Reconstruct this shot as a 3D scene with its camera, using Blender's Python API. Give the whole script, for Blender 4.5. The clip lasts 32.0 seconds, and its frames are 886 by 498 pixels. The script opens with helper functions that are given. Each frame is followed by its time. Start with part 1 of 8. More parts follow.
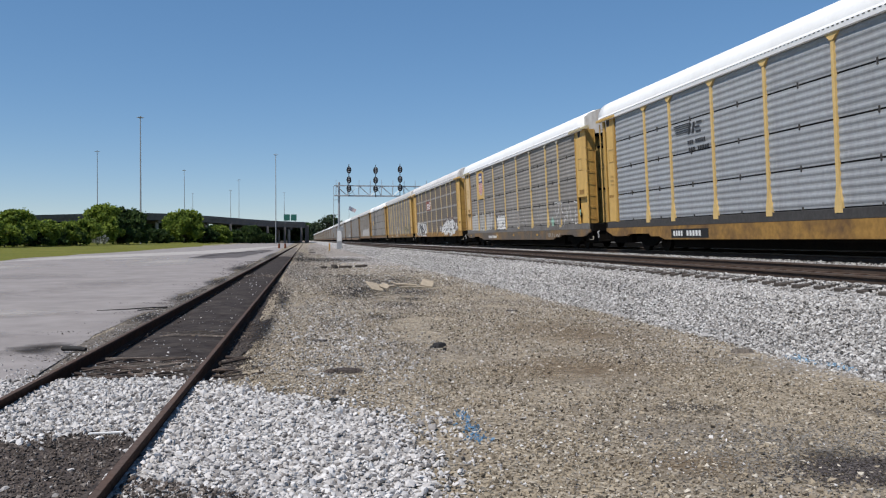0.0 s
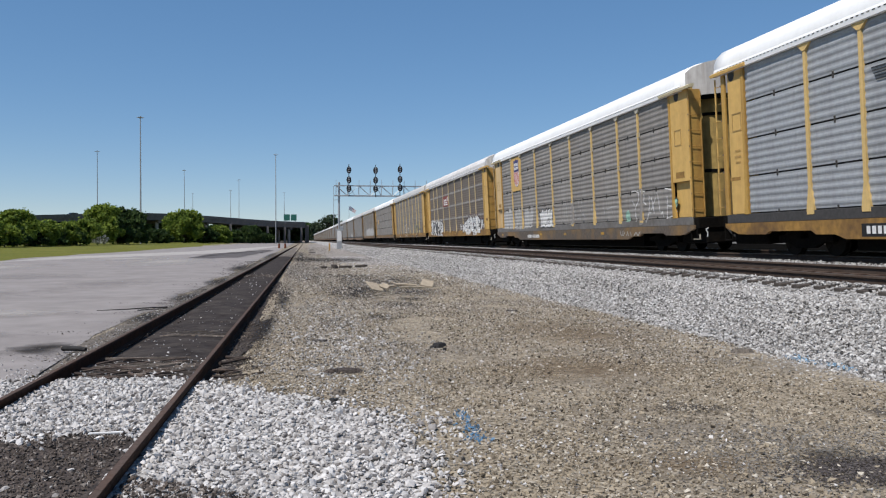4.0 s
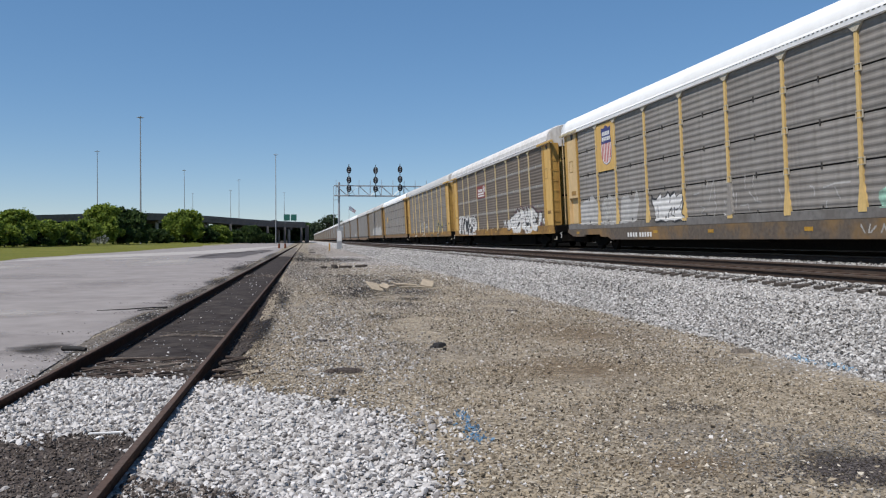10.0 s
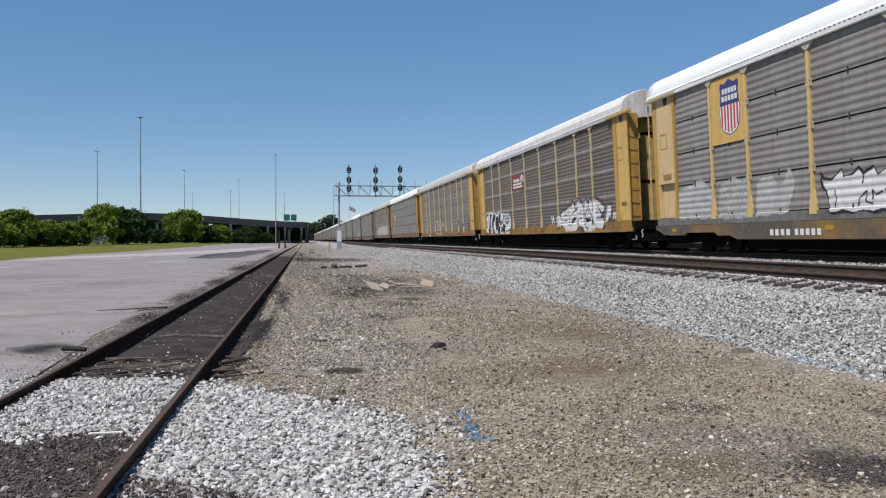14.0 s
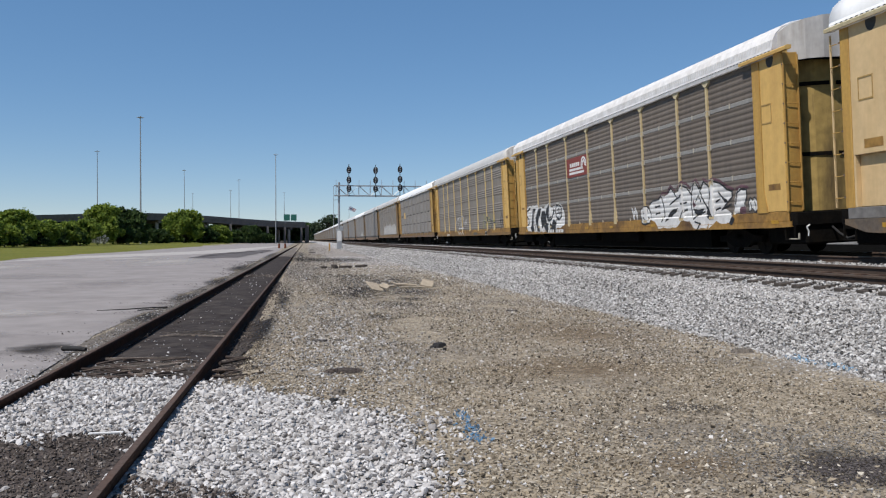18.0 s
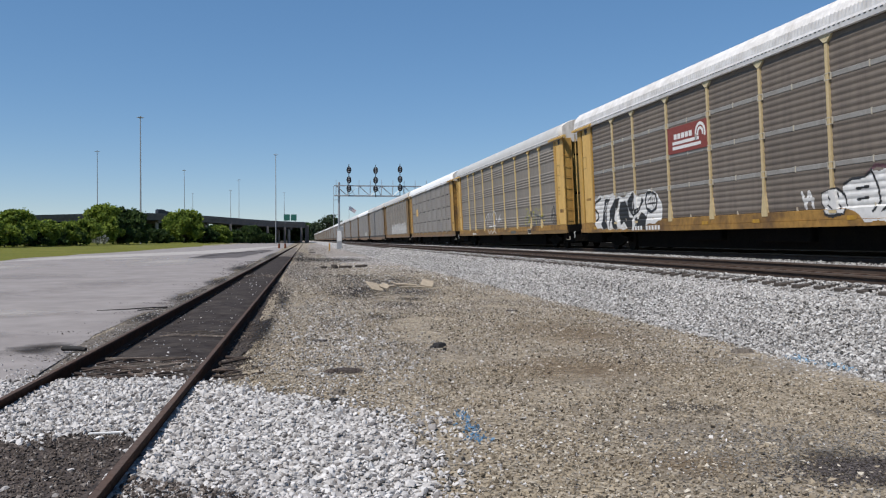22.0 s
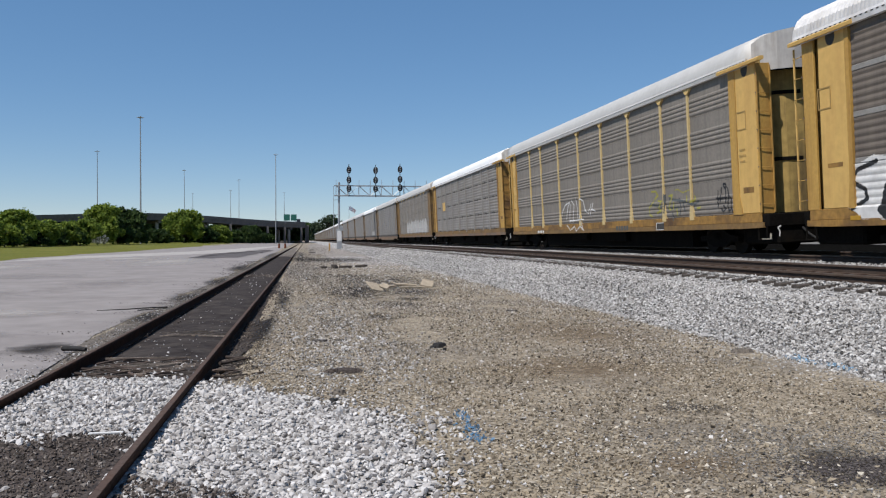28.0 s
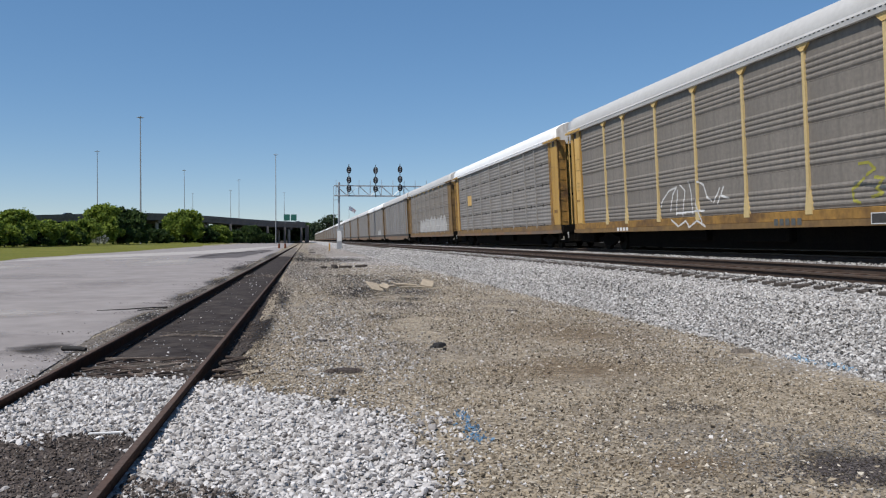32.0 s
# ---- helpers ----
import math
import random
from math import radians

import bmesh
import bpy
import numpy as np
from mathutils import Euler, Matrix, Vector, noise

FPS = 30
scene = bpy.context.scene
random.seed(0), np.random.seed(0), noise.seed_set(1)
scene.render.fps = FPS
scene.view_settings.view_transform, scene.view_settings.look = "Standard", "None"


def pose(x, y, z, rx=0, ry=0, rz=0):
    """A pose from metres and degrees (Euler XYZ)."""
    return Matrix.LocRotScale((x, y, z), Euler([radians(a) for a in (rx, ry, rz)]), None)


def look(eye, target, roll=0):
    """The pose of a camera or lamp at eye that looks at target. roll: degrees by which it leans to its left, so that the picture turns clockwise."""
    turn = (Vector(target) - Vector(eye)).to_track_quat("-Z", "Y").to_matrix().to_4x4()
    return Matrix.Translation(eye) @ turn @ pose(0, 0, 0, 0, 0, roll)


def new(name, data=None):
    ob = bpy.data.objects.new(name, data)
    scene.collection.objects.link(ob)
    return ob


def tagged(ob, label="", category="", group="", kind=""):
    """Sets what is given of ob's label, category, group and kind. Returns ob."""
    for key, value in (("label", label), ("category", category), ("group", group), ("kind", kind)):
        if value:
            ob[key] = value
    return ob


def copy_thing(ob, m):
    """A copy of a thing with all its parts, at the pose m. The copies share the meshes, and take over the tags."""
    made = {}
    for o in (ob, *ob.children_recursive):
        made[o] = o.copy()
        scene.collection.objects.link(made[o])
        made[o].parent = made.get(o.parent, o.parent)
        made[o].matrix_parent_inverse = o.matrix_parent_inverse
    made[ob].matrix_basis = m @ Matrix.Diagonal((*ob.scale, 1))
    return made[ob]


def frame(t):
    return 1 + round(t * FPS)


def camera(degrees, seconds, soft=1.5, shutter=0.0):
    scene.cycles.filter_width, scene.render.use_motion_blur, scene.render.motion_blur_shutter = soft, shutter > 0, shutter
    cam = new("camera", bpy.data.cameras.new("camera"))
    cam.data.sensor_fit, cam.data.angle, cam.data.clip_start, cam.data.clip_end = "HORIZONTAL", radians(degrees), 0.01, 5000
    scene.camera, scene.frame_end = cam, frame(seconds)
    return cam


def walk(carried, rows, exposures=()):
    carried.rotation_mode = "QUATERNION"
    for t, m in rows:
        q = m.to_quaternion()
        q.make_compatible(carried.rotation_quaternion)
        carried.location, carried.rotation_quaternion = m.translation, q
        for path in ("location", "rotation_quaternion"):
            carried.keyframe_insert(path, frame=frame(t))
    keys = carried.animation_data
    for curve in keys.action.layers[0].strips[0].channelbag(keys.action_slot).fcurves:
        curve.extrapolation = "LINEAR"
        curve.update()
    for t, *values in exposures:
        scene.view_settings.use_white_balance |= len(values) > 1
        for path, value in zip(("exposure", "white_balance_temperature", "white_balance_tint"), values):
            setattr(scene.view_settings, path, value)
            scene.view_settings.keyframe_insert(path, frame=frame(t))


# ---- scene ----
import itertools

cam = camera(55.93, 32.0, soft=1.2)
EYE = (0.0, 0.0, 1.5)
TURN, TILT = radians(9.638), radians(0.62)          # right of the track's line, below level
AIM = (math.sin(TURN), math.cos(TURN), -math.tan(TILT))
HOLD = look(EYE, (EYE[0] + AIM[0], EYE[1] + AIM[1], EYE[2] + AIM[2]))
walk(cam, [(0.0, HOLD), (32.0, HOLD)], exposures=[(0.0, 0.18, 6300, 11.5), (32.0, 0.18, 6300, 11.5)])

# ---- light: clear noon sky, sun high behind on the side of the car park ----
SUN_EL, SUN_AZ = 56.0, 238.0                       # degrees; azimuth clockwise from +y
world = bpy.data.worlds.new("sky")
scene.world = world
world.use_nodes = True
sky = world.node_tree.nodes.new("ShaderNodeTexSky")
sky.sky_type, sky.sun_disc = "NISHITA", False
sky.sun_elevation, sky.sun_rotation = radians(SUN_EL), radians(SUN_AZ)
sky.altitude, sky.air_density, sky.dust_density, sky.ozone_density = 2200, 1.0, 0.0, 5.5
soften, deepen = world.node_tree.nodes.new("ShaderNodeGamma"), world.node_tree.nodes.new("ShaderNodeHueSaturation")
soften.inputs["Gamma"].default_value = 0.58
deepen.inputs["Saturation"].default_value = 1.40
deepen.inputs["Hue"].default_value = 0.501
world.node_tree.links.new(sky.outputs[0], soften.inputs["Color"])
world.node_tree.links.new(soften.outputs[0], deepen.inputs["Color"])
world.node_tree.links.new(deepen.outputs[0], world.node_tree.nodes["Background"].inputs[0])
world.node_tree.nodes["Background"].inputs[1].default_value = 0.184
sun = new("sun", bpy.data.lights.new("sun", "SUN"))
sun.data.energy, sun.data.angle, sun.data.color = 4.4, radians(0.53), (1.0, 0.94, 0.85)
_e, _a = radians(SUN_EL), radians(SUN_AZ)
SUNWARD = Vector((math.sin(_a) * math.cos(_e), math.cos(_a) * math.cos(_e), math.sin(_e)))
sun.matrix_world = look(SUNWARD * 100, (0, 0, 0))


# ---- materials ----
def mat(name, base, rough=0.8, metal=0.0, spread=0.15, grain=30.0, stain=None, stain_scale=1.5, stain_amount=0.5,
        bump=0.0, bump_scale=60.0, streak=False, spec=0.4, per_piece=0.0):
    """A weathered surface: fine grain, larger stains (streaks where rain runs), relief, and a little spread between pieces."""
    m = bpy.data.materials.new(name)
    m.use_nodes = True
    nt, b = m.node_tree, m.node_tree.nodes["Principled BSDF"]
    N, L = nt.nodes.new, nt.links.new
    co = N("ShaderNodeTexCoord")
    fine = N("ShaderNodeTexNoise")
    fine.inputs["Scale"].default_value, fine.inputs["Detail"].default_value = grain, 4
    L(co.outputs["Object"], fine.inputs["Vector"])
    vary = N("ShaderNodeHueSaturation")
    vary.inputs["Color"].default_value = (*base, 1)
    span = N("ShaderNodeMapRange")
    span.inputs["From Min"].default_value, span.inputs["From Max"].default_value = 0.3, 0.7
    span.inputs["To Min"].default_value, span.inputs["To Max"].default_value = 1 - spread, 1 + spread
    L(fine.outputs["Fac"], span.inputs["Value"])
    value = span.outputs[0]
    if per_piece:
        info, add = N("ShaderNodeObjectInfo"), N("ShaderNodeMapRange")
        add.inputs["To Min"].default_value, add.inputs["To Max"].default_value = 1 - per_piece, 1 + per_piece
        L(info.outputs["Random"], add.inputs["Value"])
        mul = N("ShaderNodeMath")
        mul.operation = "MULTIPLY"
        L(value, mul.inputs[0]), L(add.outputs[0], mul.inputs[1])
        value = mul.outputs[0]
    L(value, vary.inputs["Value"])
    colour = vary.outputs[0]
    if stain:
        big = N("ShaderNodeTexNoise")
        big.inputs["Scale"].default_value, big.inputs["Detail"].default_value = stain_scale, 6
        big.inputs["Roughness"].default_value = 0.62
        if streak:
            mp = N("ShaderNodeMapping")
            mp.inputs["Scale"].default_value = (1, 3.0, 0.22)
            L(co.outputs["Object"], mp.inputs["Vector"]), L(mp.outputs[0], big.inputs["Vector"])
        else:
            L(co.outputs["Object"], big.inputs["Vector"])
        ramp, mix = N("ShaderNodeMapRange"), N("ShaderNodeMix")
        mix.data_type = "RGBA"
        ramp.inputs["From Min"].default_value, ramp.inputs["From Max"].default_value = 0.45, 0.72
        ramp.inputs["To Max"].default_value = stain_amount
        L(big.outputs["Fac"], ramp.inputs["Value"]), L(ramp.outputs[0], mix.inputs["Factor"])
        L(colour, mix.inputs["A"])
        mix.inputs["B"].default_value = (*stain, 1)
        colour = mix.outputs["Result"]
    L(colour, b.inputs["Base Color"])
    b.inputs["Roughness"].default_value, b.inputs["Metallic"].default_value = rough, metal
    b.inputs["Specular IOR Level"].default_value = spec
    if bump:
        tex, bp = N("ShaderNodeTexNoise"), N("ShaderNodeBump")
        tex.inputs["Scale"].default_value, tex.inputs["Detail"].default_value = bump_scale, 5
        bp.inputs["Strength"].default_value, bp.inputs["Distance"].default_value = 0.6, bump
        L(co.outputs["Object"], tex.inputs["Vector"]), L(tex.outputs["Fac"], bp.inputs["Height"])
        L(bp.outputs[0], b.inputs["Normal"])
    return m


def gravel_mat(name, tones, cell=40.0, fine=0.25, patch=None, patch_scale=0.35, patch_amount=0.6, depth=0.02, rough=0.95, spec=0.2):
    """Loose stone: each cell takes one of the tones, with larger patches of dust or oil, and rounded relief."""
    m = bpy.data.materials.new(name)
    m.use_nodes = True
    nt, b = m.node_tree, m.node_tree.nodes["Principled BSDF"]
    N, L = nt.nodes.new, nt.links.new
    co, vor = N("ShaderNodeTexCoord"), N("ShaderNodeTexVoronoi")
    vor.inputs["Scale"].default_value = cell
    L(co.outputs["Object"], vor.inputs["Vector"])
    sep, ramp = N("ShaderNodeSeparateColor"), N("ShaderNodeValToRGB")
    L(vor.outputs["Color"], sep.inputs[0]), L(sep.outputs[0], ramp.inputs["Fac"])
    el = ramp.color_ramp.elements
    while len(el) < len(tones):
        el.new(0.5)
    for i, tone in enumerate(tones):
        el[i].position, el[i].color = i / (len(tones) - 1), (*tone, 1)
    colour = ramp.outputs[0]
    noise_a, hs, mr = N("ShaderNodeTexNoise"), N("ShaderNodeHueSaturation"), N("ShaderNodeMapRange")
    noise_a.inputs["Scale"].default_value, noise_a.inputs["Detail"].default_value = cell * 0.12, 5
    mr.inputs["From Min"].default_value, mr.inputs["From Max"].default_value = 0.3, 0.7
    mr.inputs["To Min"].default_value, mr.inputs["To Max"].default_value = 1 - fine, 1 + fine
    L(co.outputs["Object"], noise_a.inputs["Vector"]), L(noise_a.outputs["Fac"], mr.inputs["Value"])
    L(mr.outputs[0], hs.inputs["Value"]), L(colour, hs.inputs["Color"])
    colour = hs.outputs[0]
    if patch:
        nb, r2, mix = N("ShaderNodeTexNoise"), N("ShaderNodeMapRange"), N("ShaderNodeMix")
        mix.data_type = "RGBA"
        nb.inputs["Scale"].default_value, nb.inputs["Detail"].default_value = patch_scale, 7
        r2.inputs["From Min"].default_value, r2.inputs["From Max"].default_value = 0.48, 0.68
        r2.inputs["To Max"].default_value = patch_amount
        L(co.outputs["Object"], nb.inputs["Vector"]), L(nb.outputs["Fac"], r2.inputs["Value"])
        L(r2.outputs[0], mix.inputs["Factor"]), L(colour, mix.inputs["A"])
        mix.inputs["B"].default_value = (*patch, 1)
        colour = mix.outputs["Result"]
    L(colour, b.inputs["Base Color"])
    b.inputs["Roughness"].default_value, b.inputs["Specular IOR Level"].default_value = rough, spec
    bp, inv = N("ShaderNodeBump"), N("ShaderNodeMath")
    inv.operation = "SUBTRACT"
    inv.inputs[0].default_value = 1.0
    L(vor.outputs["Distance"], inv.inputs[1]), L(inv.outputs[0], bp.inputs["Height"])
    bp.inputs["Strength"].default_value, bp.inputs["Distance"].default_value = 0.7, depth
    L(bp.outputs[0], b.inputs["Normal"])
    return m


def stone_mat(name, tones, rough=0.9):
    """Single stones, each its own tone."""
    m = bpy.data.materials.new(name)
    m.use_nodes = True
    nt, b = m.node_tree, m.node_tree.nodes["Principled BSDF"]
    geo, ramp = nt.nodes.new("ShaderNodeNewGeometry"), nt.nodes.new("ShaderNodeValToRGB")
    el = ramp.color_ramp.elements
    while len(el) < len(tones):
        el.new(0.5)
    for i, tone in enumerate(tones):
        el[i].position, el[i].color = i / (len(tones) - 1), (*tone, 1)
    nt.links.new(geo.outputs["Random Per Island"], ramp.inputs["Fac"])
    nt.links.new(ramp.outputs[0], b.inputs["Base Color"])
    b.inputs["Roughness"].default_value, b.inputs["Specular IOR Level"].default_value = rough, 0.25
    return m


M = {}
M["panel_silver"] = mat("galvanised_silver", (0.34, 0.35, 0.36), 0.62, 0.25, 0.10, 9, (0.24, 0.235, 0.23), 1.2, 0.5, 0, 30, True, per_piece=0.05)
M["panel_grey"] = mat("galvanised_grey", (0.25, 0.232, 0.210), 0.68, 0.1, 0.07, 4, (0.145, 0.125, 0.11), 1.0, 0.65, 0, 30, True, per_piece=0.08)
M["panel_brown"] = mat("galvanised_soot", (0.147, 0.122, 0.100), 0.75, 0.05, 0.06, 4, (0.085, 0.07, 0.06), 1.2, 0.6, 0, 30, True, per_piece=0.08)
M["post_gold"] = mat("worn_gold_post_paint", (0.55, 0.42, 0.20), 0.65, 0, 0.10, 12, (0.38, 0.25, 0.09), 2.0, 0.5, 0.001, 40, True)
M["panel_dust"] = mat("galvanised_dust", (0.228, 0.203, 0.173), 0.7, 0.2, 0.12, 9, (0.13, 0.115, 0.1), 1.0, 0.6, 0, 30, True, per_piece=0.05)
M["panel_far"] = mat("galvanised_dull", (0.22, 0.21, 0.2), 0.7, 0.2, 0.12, 6, (0.15, 0.135, 0.12), 0.9, 0.6, 0, 30, True, per_piece=0.08)
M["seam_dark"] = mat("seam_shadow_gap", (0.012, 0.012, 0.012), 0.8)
M["seam_light"] = mat("seam_strip", (0.29, 0.275, 0.252), 0.6, 0.2, 0.12, 12, (0.16, 0.14, 0.12), 2, 0.5)
M["yellow"] = mat("yellow_paint", (0.45, 0.27, 0.065), 0.6, 0, 0.10, 10, (0.22, 0.105, 0.03), 1.6, 0.55, 0.001, 40, True)
M["yellow_pale"] = mat("faded_yellow_paint", (0.58, 0.37, 0.115), 0.65, 0, 0.08, 5, (0.42, 0.23, 0.07), 1.2, 0.4, 0.001, 40, True)
M["post_yellow"] = mat("pale_yellow_post_paint", (0.60, 0.42, 0.165), 0.65, 0, 0.10, 12, (0.42, 0.26, 0.09), 2.0, 0.5, 0.001, 40, True)
M["post_pale"] = mat("straw_post_paint", (0.50, 0.395, 0.22), 0.65, 0, 0.10, 12, (0.34, 0.22, 0.09), 2.0, 0.5, 0.001, 40, True)
M["peach"] = mat("bleached_yellow_panel", (0.58, 0.42, 0.22), 0.65, 0, 0.08, 5, (0.45, 0.29, 0.13), 1.2, 0.4, 0.001, 40, True)
M["stencil"] = mat("faded_stencil_paint", (0.36, 0.235, 0.08), 0.7, 0, 0.2, 15)
M["cream"] = mat("cream_post_paint", (0.50, 0.43, 0.27), 0.65, 0, 0.12, 12, (0.30, 0.22, 0.11), 2.0, 0.5, 0, 40, True)
M["hook"] = mat("pale_hook_paint", (0.42, 0.38, 0.30), 0.65, 0, 0.2, 12)
M["sill_ochre"] = mat("grimy_ochre_sill", (0.20, 0.12, 0.042), 0.7, 0, 0.2, 8, (0.10, 0.062, 0.035), 1.3, 0.85, 0.002, 30)
M["sill_mixed"] = mat("rust_and_yellow_sill", (0.10, 0.08, 0.062), 0.75, 0, 0.25, 8, (0.27, 0.15, 0.04), 0.7, 0.9, 0.002, 30)
M["sill_yellow"] = mat("rusty_yellow_sill", (0.29, 0.16, 0.038), 0.65, 0, 0.25, 6, (0.075, 0.042, 0.024), 1.1, 1.0, 0.002, 30)
M["sill_brown"] = mat("rusty_brown_sill", (0.16, 0.115, 0.08), 0.75, 0, 0.2, 8, (0.30, 0.14, 0.04), 1.1, 0.6, 0.002, 30)
M["base_mixed"] = mat("grimy_pale_base_rail", (0.155, 0.146, 0.136), 0.75, 0, 0.2, 6, (0.085, 0.07, 0.055), 0.7, 0.8, 0.002, 30)
# dark grey that carries the shading along the base rail in its colour
M["base_grey"] = mat("dark_grey_base_rail", (0.05, 0.047, 0.045), 0.75, 0, 0.2, 10, (0.03, 0.028, 0.026), 2, 0.6)
M["roof_white"] = mat("white_roof_paint", (0.80, 0.80, 0.79), 0.55, 0, 0.03, 6, (0.62, 0.60, 0.57), 1.2, 0.25)
M["roof_grey"] = mat("galvanised_roof", (0.62, 0.605, 0.59), 0.5, 0.1, 0.12, 5, (0.42, 0.39, 0.36), 1.3, 0.7)
M["roof_pale"] = mat("pale_grey_roof", (0.50, 0.49, 0.47), 0.6, 0.1, 0.05, 6, (0.38, 0.36, 0.33), 1.0, 0.4)
M["hood"] = mat("grimy_end_hood", (0.46, 0.445, 0.425), 0.65, 0.1, 0.10, 5, (0.20, 0.175, 0.15), 1.1, 0.7, 0, 30, True)
# these two are near black: the shade below the cars is put into their colour
M["black"] = mat("undercarriage_shade_black", (0.007, 0.0065, 0.006), 0.95, 0, 0.3, 15, (0.014, 0.011, 0.008), 3, 0.6, spec=0.03)
M["wheel"] = mat("wheel_steel_shaded", (0.013, 0.011, 0.009), 0.85, 0.0, 0.2, 20, spec=0.08)
M["rail"] = mat("rail_rust_brown", (0.075, 0.055, 0.044), 0.9, 0, 0.25, 25, (0.05, 0.03, 0.02), 3, 0.6, 0.002, 80, spec=0.12)
M["rail_dark"] = mat("old_rail_dark_rust", (0.035, 0.023, 0.018), 0.95, 0, 0.3, 25, (0.075, 0.034, 0.02), 3, 0.6, 0.002, 80, spec=0.06)
M["rail_top"] = mat("worn_rail_head", (0.20, 0.17, 0.15), 0.38, 0.8, 0.15, 30, (0.12, 0.08, 0.06), 4, 0.5)
M["tie"] = mat("weathered_tie_wood", (0.066, 0.054, 0.045), 0.9, 0, 0.3, 18, (0.03, 0.026, 0.023), 2, 0.6, 0.006, 30)
M["graffiti_white"] = mat("white_spray_paint", (0.62, 0.61, 0.59), 0.6, 0, 0.10, 6, (0.40, 0.38, 0.36), 2, 0.5)
M["graffiti_faint"] = mat("faded_spray_paint", (0.36, 0.35, 0.33), 0.7, 0, 0.15, 6, (0.24, 0.23, 0.21), 2, 0.6)
M["graffiti_black"] = mat("black_spray_paint", (0.02, 0.02, 0.021), 0.6)
M["graffiti_olive"] = mat("olive_spray_paint", (0.30, 0.28, 0.05), 0.65, 0, 0.2, 8)
M["rail_worn"] = mat("rusty_rail_head", (0.088, 0.064, 0.054), 0.88, 0, 0.25, 30, (0.105, 0.054, 0.034), 2.2, 0.5, spec=0.08)
M["decal_black"] = mat("black_lettering", (0.035, 0.035, 0.037), 0.6, 0, 0.2, 20)
M["decal_white"] = mat("white_lettering", (0.66, 0.65, 0.63), 0.6, 0, 0.1, 20)
M["decal_red"] = mat("oxide_red_panel", (0.20, 0.045, 0.035), 0.65, 0, 0.15, 12)
M["decal_blue"] = mat("shield_blue", (0.045, 0.05, 0.16), 0.6, 0, 0.1, 12)
M["decal_crimson"] = mat("shield_red", (0.42, 0.06, 0.05), 0.6, 0, 0.1, 12)
M["signal_steel"] = mat("aluminium_bridge_steel", (0.36, 0.37, 0.38), 0.5, 0.4, 0.1, 4, (0.25, 0.24, 0.23), 1, 0.4)
M["signal_black"] = mat("black_signal_paint", (0.018, 0.018, 0.019), 0.6)
M["concrete"] = mat("weathered_concrete", (0.30, 0.285, 0.265), 0.9, 0, 0.1, 2, (0.17, 0.16, 0.15), 0.3, 0.6, 0.01, 8, True)
M["concrete_dark"] = mat("sooty_girder_concrete", (0.13, 0.12, 0.115), 0.9, 0, 0.12, 2, (0.07, 0.065, 0.06), 0.25, 0.6, 0.01, 8, True)
M["mast"] = mat("galvanised_mast", (0.27, 0.275, 0.28), 0.6, 0.1, 0.1, 3)
M["sign_green"] = mat("road_sign_green", (0.02, 0.11, 0.085), 0.5, 0, 0.08, 3)
M["bark"] = mat("bark", (0.10, 0.075, 0.055), 0.95, 0, 0.3, 6, bump=0.02, bump_scale=20)


